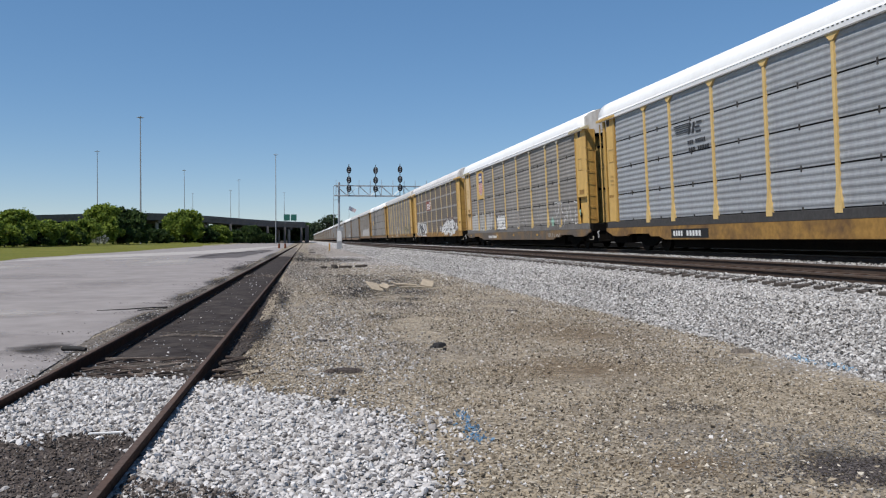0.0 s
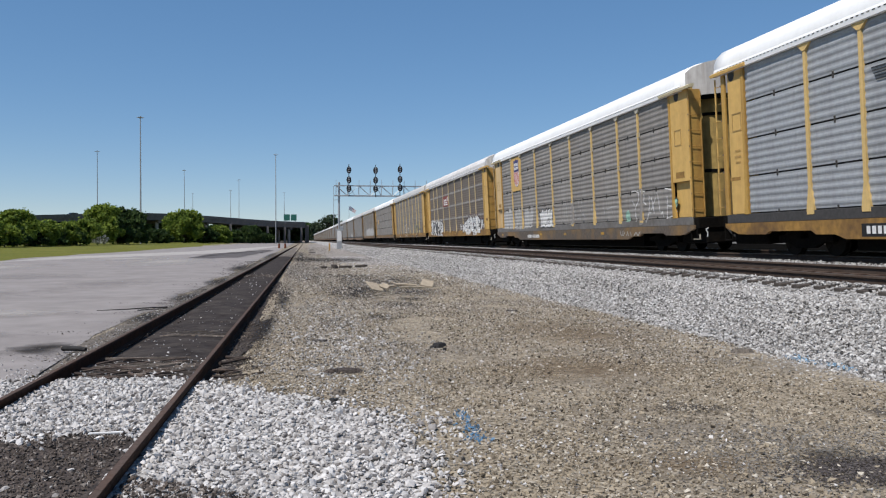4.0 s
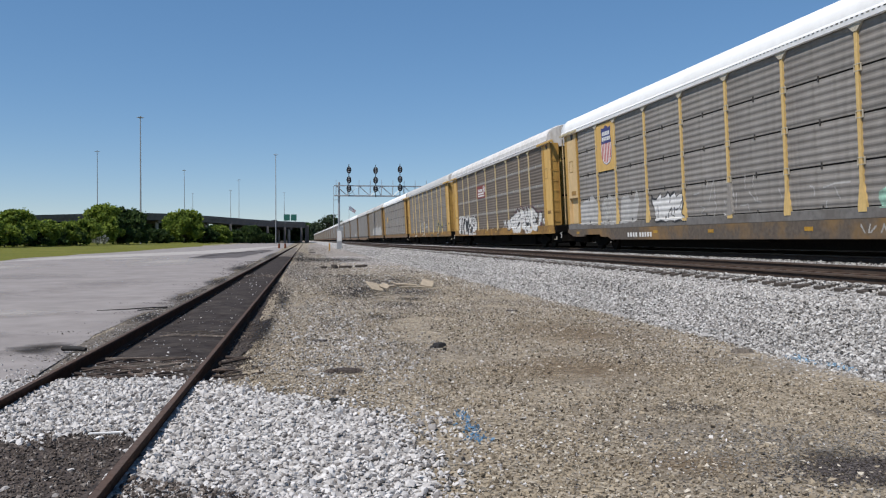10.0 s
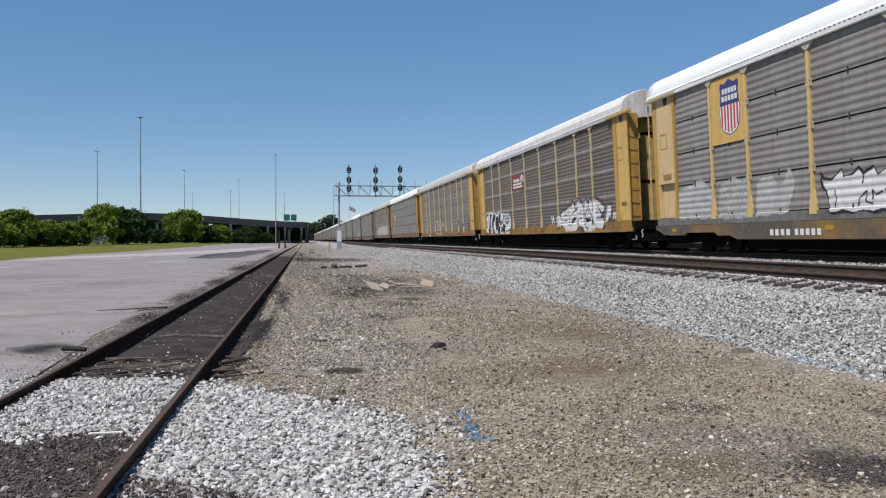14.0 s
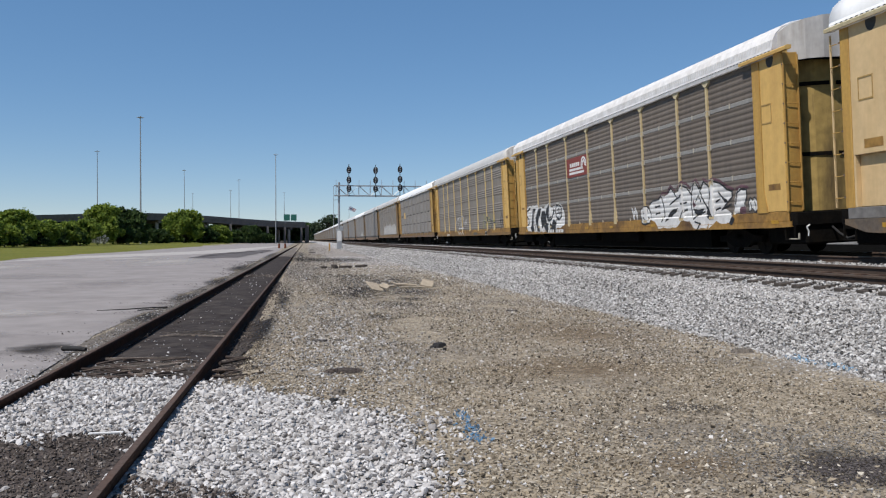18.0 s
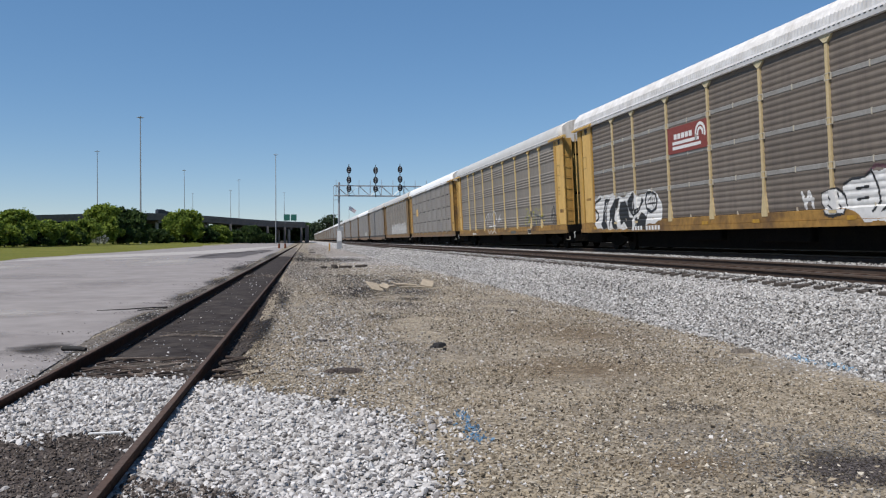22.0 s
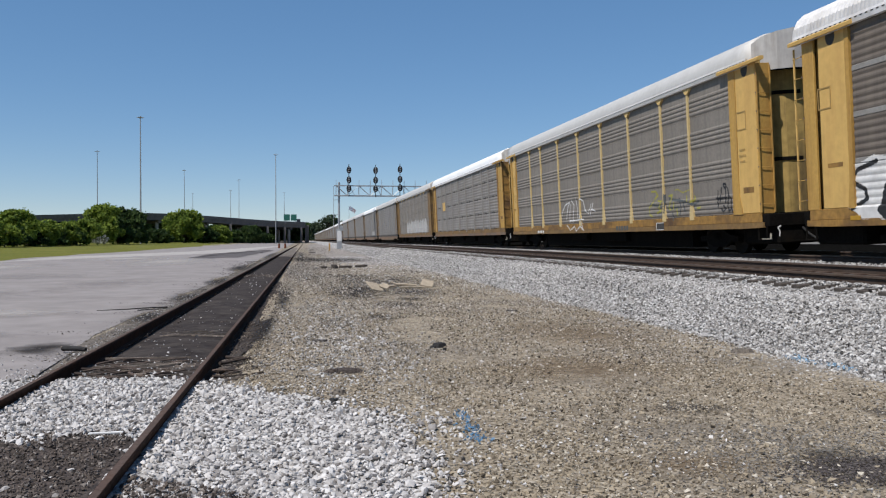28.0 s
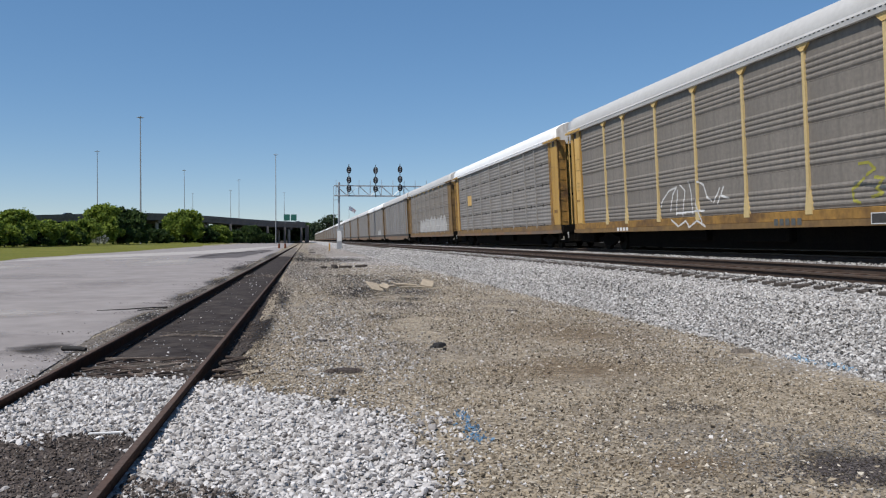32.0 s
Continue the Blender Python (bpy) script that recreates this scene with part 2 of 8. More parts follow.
# ---- mesh building ----
class Geo:
    """Collects points and faces of one mesh."""

    def __init__(self):
        self.v, self.f = [], []

    def convex(self, pts, faces):
        n, c = len(self.v), [sum(p[i] for p in pts) / len(pts) for i in range(3)]
        self.v += pts
        for face in faces:
            a, b, d = (Vector(pts[face[i]]) for i in (0, 1, 2))
            mid = sum((Vector(pts[i]) for i in face), Vector()) / len(face)
            out = (b - a).cross(d - a).dot(mid - Vector(c)) >= 0
            self.f.append([n + i for i in (face if out else face[::-1])])
        return self

    def box(self, x0, x1, y0, y1, z0, z1, b=0.0):
        lo, hi = (x0, y0, z0), (x1, y1, z1)
        if b <= 0:
            pts = [(x, y, z) for x in (x0, x1) for y in (y0, y1) for z in (z0, z1)]
            return self.convex(pts, [(0, 1, 3, 2), (4, 6, 7, 5), (0, 4, 5, 1), (2, 3, 7, 6), (0, 2, 6, 4), (1, 5, 7, 3)])
        pts, key = [], {}
        for sx in (0, 1):
            for sy in (0, 1):
                for sz in (0, 1):
                    for axis in range(3):
                        s = (sx, sy, sz)
                        key[(s, axis)] = len(pts)
                        pts.append(tuple((hi[i] if s[i] else lo[i]) + (0 if i == axis else (-b if s[i] else b)) for i in range(3)))
        faces = []
        for axis in range(3):
            u, w = [i for i in range(3) if i != axis]
            for s in (0, 1):
                ring = []
                for p, q in ((0, 0), (1, 0), (1, 1), (0, 1)):
                    t = [0, 0, 0]
                    t[axis], t[u], t[w] = s, p, q
                    ring.append(key[(tuple(t), axis)])
                faces.append(ring)
            for p in (0, 1):
                for q in (0, 1):
                    t0, t1 = [0, 0, 0], [0, 0, 0]
                    t0[u] = t1[u] = p
                    t0[w] = t1[w] = q
                    t1[axis] = 1
                    t0, t1 = tuple(t0), tuple(t1)
                    faces.append([key[(t0, u)], key[(t1, u)], key[(t1, w)], key[(t0, w)]])
        for s in [(a, c, d) for a in (0, 1) for c in (0, 1) for d in (0, 1)]:
            faces.append([key[(s, 0)], key[(s, 1)], key[(s, 2)]])
        return self.convex(pts, faces)

    def prism(self, outline, a, b, axis="y"):
        """A closed outline in the plane across the axis, drawn out from a to b along it."""
        n, k = len(self.v), len(outline)
        def put(p, t):
            return {"x": (t, p[0], p[1]), "y": (p[0], t, p[1]), "z": (p[0], p[1], t)}[axis]
        area = sum(outline[i][0] * outline[(i + 1) % k][1] - outline[(i + 1) % k][0] * outline[i][1] for i in range(k))
        turn = (area > 0) ^ (axis == "y")
        ring = outline if turn else outline[::-1]
        self.v += [put(p, a) for p in ring] + [put(p, b) for p in ring]
        for i in range(k):
            j = (i + 1) % k
            self.f.append([n + i, n + j, n + k + j, n + k + i])
        self.f.append([n + i for i in range(k)][::-1])
        self.f.append([n + k + i for i in range(k)])
        return self

    def tube(self, pts, r, sides=8, r2=None):
        """A round bar along a line of points, tapering from r to r2."""
        pts = [Vector(p) for p in pts]
        n, last = len(self.v), len(pts) - 1
        for i, p in enumerate(pts):
            d = (pts[min(i + 1, last)] - pts[max(i - 1, 0)]).normalized()
            u = d.orthogonal().normalized()
            w = d.cross(u)
            rr = r if r2 is None else r + (r2 - r) * i / last
            self.v += [tuple(p + (u * math.cos(a) + w * math.sin(a)) * rr) for a in (2 * math.pi * k / sides for k in range(sides))]
        for i in range(last):
            for k in range(sides):
                j = (k + 1) % sides
                self.f.append([n + i * sides + k, n + i * sides + j, n + (i + 1) * sides + j, n + (i + 1) * sides + k])
        self.f.append([n + k for k in range(sides)][::-1])
        self.f.append([n + last * sides + k for k in range(sides)])
        return self

    def disc(self, c, r, depth, axis, sides=20, hole=0.0):
        """A wheel-like slab, centred, with its axis along x or y."""
        ring = [(r * math.cos(2 * math.pi * k / sides), r * math.sin(2 * math.pi * k / sides)) for k in range(sides)]
        if axis == "x":
            return self.prism([(c[1] + p, c[2] + q) for p, q in ring], c[0] - depth / 2, c[0] + depth / 2, "x")
        if axis == "y":
            return self.prism([(c[0] + p, c[2] + q) for p, q in ring], c[1] - depth / 2, c[1] + depth / 2, "y")
        return self.prism([(c[0] + p, c[1] + q) for p, q in ring], c[2] - depth / 2, c[2] + depth / 2, "z")

    def grid(self, rows):
        """A sheet through rows of points."""
        n, w = len(self.v), len(rows[0])
        for r in rows:
            self.v += [tuple(p) for p in r]
        for i in range(len(rows) - 1):
            for j in range(w - 1):
                self.f.append([n + i * w + j, n + i * w + j + 1, n + (i + 1) * w + j + 1, n + (i + 1) * w + j])
        return self

    def mesh(self, name, material, smooth=False):
        me = bpy.data.meshes.new(name)
        me.from_pydata(self.v, [], self.f)
        me.materials.append(material)
        if smooth:
            me.shade_smooth()
        me.update()
        return me


def part(name, geo, material, parent, label="", at=None, smooth=False):
    """One mesh object under a thing or under a part. geo: a Geo, or a mesh that alike pieces share."""
    me = geo if isinstance(geo, bpy.types.Mesh) else geo.mesh(name, material, smooth)
    ob = new(name, me)
    ob.parent = parent
    if at is not None:
        ob.matrix_basis = at
    return tagged(ob, label)


def thing(name, label, category, at=None, group="", kind="", data=None):
    ob = new(name, data)
    if at is not None:
        ob.matrix_basis = at
    return tagged(ob, label, category, group, kind)


def setting(name, geo, material, label, category="", smooth=False, kind="structure"):
    return tagged(new(name, geo.mesh(name, material, smooth)), label, category or name.replace("_", " "), kind=kind)


# ---- ground, car park, ballast, tracks ----
M["ground"] = gravel_mat("packed_tan_gravel", [(0.096, 0.08, 0.06), (0.222, 0.185, 0.132), (0.275, 0.23, 0.167), (0.33, 0.276, 0.202), (0.237, 0.20, 0.153), (0.45, 0.40, 0.317)],
                        38, 0.25, (0.13, 0.115, 0.10), 0.5, 0.55, 0.02)
M["ballast"] = gravel_mat("pale_ballast", [(0.10, 0.095, 0.09), (0.26, 0.25, 0.24), (0.38, 0.37, 0.355), (0.30, 0.29, 0.28), (0.50, 0.485, 0.47), (0.19, 0.182, 0.175)],
                         26, 0.2, (0.26, 0.245, 0.23), 0.8, 0.35, 0.04)
M["limestone_bed"] = gravel_mat("limestone_bed", [(0.17, 0.16, 0.152), (0.33, 0.315, 0.30), (0.46, 0.445, 0.43), (0.38, 0.365, 0.35), (0.54, 0.52, 0.505), (0.26, 0.25, 0.24)],
                               24, 0.2, (0.22, 0.20, 0.19), 1.3, 0.6, 0.04)
M["pavement"] = mat("worn_pavement", (0.266, 0.243, 0.232), 0.92, 0, 0.10, 1.6, (0.185, 0.166, 0.158), 0.5, 0.7, 0.004, 40, spec=0.08)
M["mud"] = mat("oily_black_mud", (0.042, 0.036, 0.034), 0.9, 0, 0.35, 6, (0.085, 0.074, 0.066), 1.6, 0.7, 0.02, 18, spec=0.03)
M["grass"] = mat("dry_green_turf", (0.118, 0.125, 0.022), 0.95, 0, 0.3, 3, (0.19, 0.165, 0.045), 0.12, 0.6, 0.05, 5, spec=0.1)
M["white_stone"] = stone_mat("limestone_stones", [(0.12, 0.108, 0.10), (0.34, 0.32, 0.305), (0.46, 0.44, 0.42), (0.50, 0.48, 0.465), (0.64, 0.62, 0.60), (0.38, 0.355, 0.335)])
M["ballast_stone"] = stone_mat("ballast_stones", [(0.06, 0.055, 0.05), (0.215, 0.203, 0.19), (0.335, 0.32, 0.303), (0.39, 0.375, 0.357), (0.58, 0.565, 0.545), (0.265, 0.25, 0.232)])
M["tan_stone"] = stone_mat("tan_pebbles", [(0.043, 0.036, 0.028), (0.174, 0.142, 0.101), (0.27, 0.225, 0.162), (0.344, 0.288, 0.208), (0.242, 0.205, 0.158), (0.53, 0.48, 0.398)])

CANT = radians(3.0)
ground = Geo()
prof = [(-3000, 0.9), (-300, 0.6), (-45, 0.45), (-30, 0.2), (-22, -0.02), (-3.2, -0.02), (-2.85, -0.09), (-2.0, -0.09), (-0.95, -0.085), (-0.5, 0.0), (2, 0.0), (6.0, 0.0), (20, 0.0), (60, 0.0), (3000, 0.2)]
ground.grid([[(x, y, z) for x, z in prof] for y in (-400, -40, 0, 20, 60, 200, 800, 4500)])
setting("ground", ground, M["ground"], "packed tan gravel ground running to the horizon", "ground")

# grass strip along the far side of the car park, with a wavering edge
rng = random.Random(4)
gr, ys = Geo(), [-60 + 4 * i for i in range(40)] + [110 + 15 * i for i in range(60)]
rows = []
for y in ys:
    edge = -21.4 + 0.5 * math.sin(y * 0.13) + 0.5 * math.sin(y * 0.31 + 1) - max(0, y - 90) * 0.012
    rows.append([(-400, y, 0.66), (-120, y, 0.53), (-60, y, 0.5), (-45, y, 0.48), (-30, y, 0.23), (edge - 1.5, y, 0.06), (edge, y, -0.01)])
gr.grid([r[::-1] for r in rows][::-1])
setting("grass_strip", gr, M["grass"], "dry mown grass strip beside the car park", "grass", True)

pv, rows = Geo(), []
for y in [-40 + 2 * i for i in range(60)] + [80 + 10 * i for i in range(60)]:
    edge = -3.15 + 0.18 * math.sin(y * 0.7) + 0.12 * math.sin(y * 1.9 + 2)
    rows.append([(edge, y, -0.012), (edge - 0.3, y, 0.012), (-8, y, 0.016), (-16, y, 0.016), (-24, y, 0.012), (-24.3, y, -0.02)])
pv.grid([r for r in rows][::-1])
setting("car_park", pv, M["pavement"], "wide worn pale grey paved lot beside the siding", "pavement")


def bed_z(x):
    """Height of the ballast's surface across the two main tracks."""
    pts = [(6.0, -0.03), (6.35, 0.08), (7.35, 0.55), (7.85, 0.645), (8.12, 0.69), (8.38, 0.745), (8.45, 0.765), (8.72, 0.73), (11.2, 0.87), (12.1, 0.975), (12.35, 0.89), (15.2, 1.03), (16.0, 1.0), (74.0, 0.98), (77.0, -0.03)]
    for (a, za), (b, zb) in zip(pts, pts[1:]):
        if a <= x <= b:
            return za + (zb - za) * (x - a) / (b - a)
    return -0.03


bb, rows = Geo(), []
bx = [6.0, 6.35, 6.7, 7.0, 7.35, 7.75, 8.0, 8.12, 8.28, 8.45, 8.6, 8.72, 9.5, 11.2, 11.65, 12.1, 12.35, 13.6, 15.2, 16.0]
by = [-120 + 10 * i for i in range(12)] + [0.5 * i for i in range(160)] + [80 + 20 * i for i in range(45)]
for y in by:
    rows.append([(x + (noise.noise((x, y * 0.5, 0)) * 0.05 if x < 8 else 0), y, bed_z(x) + noise.noise((x * 2, y, 3)) * 0.010 - (0.012 if x < 8 else 0.0)) for x in bx])
bb.grid(rows)
setting("ballast_bed", bb, M["ballast"], "raised bed of pale crushed ballast under the main tracks", "ballast", True)

# near-black sheet level with the ballast: shade under and behind the train, as colour
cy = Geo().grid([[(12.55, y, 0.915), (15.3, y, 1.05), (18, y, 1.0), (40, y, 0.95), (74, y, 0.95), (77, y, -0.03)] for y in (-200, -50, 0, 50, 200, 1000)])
M["shade_ground"] = gravel_mat("shade_black_ground", [(0.003, 0.003, 0.003), (0.006, 0.006, 0.005), (0.010, 0.009, 0.009)], 25, 0.3, spec=0.0)
setting("cinder_yard", cy, M["shade_ground"], "flat ground behind the train, blackened to stand for shade", "ground")


def rail_outline(cx, z, lean, height=0.17):
    """The section of a rail whose head's middle is at cx, z."""
    pts = [(-0.036, -0.012), (-0.028, 0.0), (0.028, 0.0), (0.036, -0.012), (0.036, -0.035), (0.010, -0.05), (0.009, -height + 0.03), (0.07, -height + 0.012), (0.07, -height),
           (-0.07, -height), (-0.07, -height + 0.012), (-0.009, -height + 0.03), (-0.010, -0.05), (-0.036, -0.035)]
    c, s = math.cos(lean), math.sin(lean)
    return [(cx + x * c - h * s, z + x * s + h * c) for x, h in pts]


TIE_YS = {}


def track(label, cx, z, lean, rail_mat, y0, y1, tie_from, tie_to, joined_to, tie_top=None, head="rail_top"):
    """Two rails on wooden ties; the ties near by are single pieces."""
    t = thing("railway_track", label, "track", pose(0, 0, 0), kind="structure")
    for side in (-1, 1):
        rx, rz = cx + side * 0.753 * math.cos(lean), z + side * 0.753 * math.sin(lean)
        r = part("rail", Geo().prism(rail_outline(rx, rz, lean), y0, y1), rail_mat, t)
        strip = Geo().prism([(rx - 0.024, rz - 0.004), (rx + 0.024, rz - 0.004), (rx + 0.024, rz + 0.003), (rx - 0.024, rz + 0.003)], y0, y1)
        part("running_surface", strip, M[head], r, "worn rail head")
    tie = Geo().box(-1.3, 1.3, -0.115, 0.115, -0.18, 0, 0.012).mesh("tie", M["tie"])
    plate = Geo().box(-0.17, 0.17, -0.09, 0.09, 0.0, 0.015, 0.004).mesh("tie_plate", M["rail_dark"])
    top = z - 0.17 - 0.012 if tie_top is None else tie_top
    rr, y = random.Random(7), tie_from
    while y < tie_to:
        m = Matrix.Translation((cx + rr.uniform(-0.05, 0.05), y, top)) @ Matrix.Rotation(-lean, 4, "Y") @ pose(0, 0, 0, 0, 0, rr.uniform(-1, 1))
        ob = part("tie", tie, None, t, at=m)
        TIE_YS.setdefault(cx, []).append(y)
        for side in (-1, 1):
            part("tie_plate", plate, None, ob, at=pose(side * 0.753, 0, -0.002))
        y += 0.515 + rr.uniform(-0.02, 0.02)
    rest = Geo()
    while y < joined_to:
        s, c = math.sin(lean), math.cos(lean)
        rest.convex([(cx + a * c + (b * -s), y + d, top + a * s + b * c) for a in (-1.3, 1.3) for d in (-0.115, 0.115) for b in (-0.18, 0)],
                    [(0, 1, 3, 2), (4, 6, 7, 5), (0, 4, 5, 1), (2, 3, 7, 6), (0, 2, 6, 4), (1, 5, 7, 3)])
        y += 0.515
    if rest.v:
        tagged(part("far_ties", rest, M["tie"], t), kind="stuff")
    return t


NEAR_X, NEAR_Z = 9.45, 0.982
TRAIN_X, TRAIN_Z = 13.67, 1.15
track("empty main track with rusty brown rails on pale ballast", NEAR_X, NEAR_Z, CANT, M["rail"], -110, 900, 4.0, 48.0, 160, tie_top=0.825)
track("main track under the slowly rolling train", TRAIN_X, TRAIN_Z, CANT, M["rail"], -130, 900, 4.0, 20.0, 60)
SIDE_X, SIDE_Z = -1.90, 0.10        # turned a hair towards the main line, which it joins far off
siding = track("old rusty siding sunk in black mud and stones", SIDE_X, SIDE_Z, 0.0, M["rail_dark"], -60, 700, 9.6, 11.2, 11.2, tie_top=-0.065, head="rail_worn")
siding.matrix_basis = pose(0, 0, 0, 0, 0, -0.31)


# ---- the train: covered auto carriers ----
EAVE, DECK, SILL = 5.26, 1.14, 0.45
POSTS = [-9.20, -7.18, -4.31, -1.44, 1.44, 4.31, 7.18, 9.20]
SHARED = {}
# grimy yellow, stained darker still for the shade in the gaps between cars
M["door_dim"] = mat("grimy_shaded_yellow_door", (0.34, 0.235, 0.075), 0.8, 0, 0.2, 5, (0.06, 0.04, 0.022), 1.4, 0.9, 0.001, 40, True)
M["rubber_black"] = mat("black_hose", (0.014, 0.014, 0.014), 0.8)


def shared(key, make):
    if key not in SHARED:
        SHARED[key] = make()
    return SHARED[key]


RIB_DEPTH = {4: 0.021, 5: 0.015, 6: 0.014}          # by the number of ribs on a sheet


def ribbed_sheet(width, height, ribs, name, material):
    """A side sheet with ribs pressed along it: ribs is a list of heights, from 0 to 1."""
    front, depth, half = [(-1.440, 0.0)], RIB_DEPTH.get(len(ribs), 0.015), 0.072
    for r in ribs:
        z = r * height
        front += [(-1.440, z - half), (-1.440 - depth, z - half * 0.28), (-1.440 - depth, z + half * 0.28), (-1.440, z + half)]
    front += [(-1.440, height)]
    outline = front + [(-1.415, height), (-1.415, 0.0)]
    return Geo().prism(outline, -width / 2, width / 2).mesh(name, material)


def post_mesh(flare, material):
    g = Geo()
    w, f = 0.055, (0.15 if flare else 0.065)
    h = EAVE - DECK
    g.prism([(-f * 0.92, -0.09), (f * 0.92, -0.09), (f, 0.0), (f * 0.85, 0.16), (w, 0.55 if flare else 0.2), (w, h - 0.02), (-w, h - 0.02), (-w, 0.55 if flare else 0.2), (-f * 0.85, 0.16)], -1.497, -1.43, "x")
    return g.mesh("post", material)


def roof_outline(scale=1.0, drop=0.0):
    half = [(1.53, 5.25), (1.53, 5.35), (1.50, 5.55), (1.41, 5.73), (1.23, 5.89), (0.95, 6.0), (0.55, 6.07), (0.0, 6.1)]
    half = [(x * scale, 5.25 + (z - 5.25) * scale - drop) for x, z in half]
    return [(-x, z) for x, z in half] + [(x, z) for x, z in half[-2::-1]]


def roof_mesh(material, wave):
    """wave 0: a smooth sheet; 1: pressed ribs running up and over the roof."""
    g, prof, rows, n = Geo(), roof_outline(), [], (380 if wave else 44)
    last = len(prof) - 1
    for i in range(n + 1):
        y, k = -12.85 + 26.4 * i / n, (0.024 if wave and i % 2 else 0.0)
        rows.append([(x * (1 + (k if 1 < j < last - 1 else 0) * 0.6), y, z + (k if 1 < j < last - 1 else 0)) for j, (x, z) in enumerate(prof)])
    g.grid(rows)
    g.f.append(list(range(len(prof)))[::-1])
    g.f.append([n * len(prof) + j for j in range(len(prof))])
    g.f = [f[::-1] for f in g.f]
    return g.mesh("roof", material, wave == 0)


def sill_mesh(material, shallow):
    if shallow:
        o = [(-13.3, 0.90), (-13.3, 0.76), (-12.4, 0.74), (12.4, 0.74), (13.3, 0.76), (13.3, 0.90)]
        return Geo().prism(o, -1.50, -1.42, "x").mesh("side_sill", material)
    o = [(-13.3, 0.90), (-13.3, 0.78), (-12.6, 0.60), (-12.2, 0.58), (-11.2, 0.58), (-11.0, 0.66), (-9.2, 0.66), (-9.0, 0.56), (-8.3, 0.56), (-7.9, SILL)]
    o = o + [(-y, z) for y, z in o[::-1]]
    return Geo().prism(o, -1.50, -1.42, "x").mesh("side_sill", material)


def truck_parts(car, y, roll):
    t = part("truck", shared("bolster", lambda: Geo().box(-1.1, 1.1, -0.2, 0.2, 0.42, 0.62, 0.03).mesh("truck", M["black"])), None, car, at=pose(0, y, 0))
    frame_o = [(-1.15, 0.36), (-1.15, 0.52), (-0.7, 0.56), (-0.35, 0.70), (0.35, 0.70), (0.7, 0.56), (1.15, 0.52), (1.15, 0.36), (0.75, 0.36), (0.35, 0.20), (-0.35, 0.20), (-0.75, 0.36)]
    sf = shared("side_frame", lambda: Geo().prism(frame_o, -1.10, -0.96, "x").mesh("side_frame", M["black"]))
    part("side_frame", sf, None, t)
    part("side_frame", sf, None, t, at=pose(0, 0, 0, 0, 0, 180))

    def wheelset():
        g = Geo()
        for s in (-1, 1):
            g.disc((s * 0.78, 0, 0), 0.42, 0.11, "x", 24)
            g.disc((s * 0.715, 0, 0), 0.45, 0.03, "x", 24)
            g.disc((s * 0.80, 0, 0), 0.12, 0.2, "x", 10)
            g.box(s * 0.84 - 0.01, s * 0.84 + 0.01, -0.03, 0.03, 0.16, 0.36)
        return g.tube([(-1.0, 0, 0), (1.0, 0, 0)], 0.075, 10).mesh("wheelset", M["wheel"])
    for dy in (-0.86, 0.86):
        w = part("wheelset", shared("wheelset", wheelset), None, t, at=pose(0, dy, 0.42))
        if roll is not None:
            roll.append((w, dy))


ROOF_HALF = [(0.0, 6.1), (0.55, 6.07), (0.95, 6.0), (1.23, 5.89), (1.41, 5.73), (1.50, 5.55), (1.53, 5.25)]
RUNGS = [4.86 - 0.495 * k for k in range(8)]


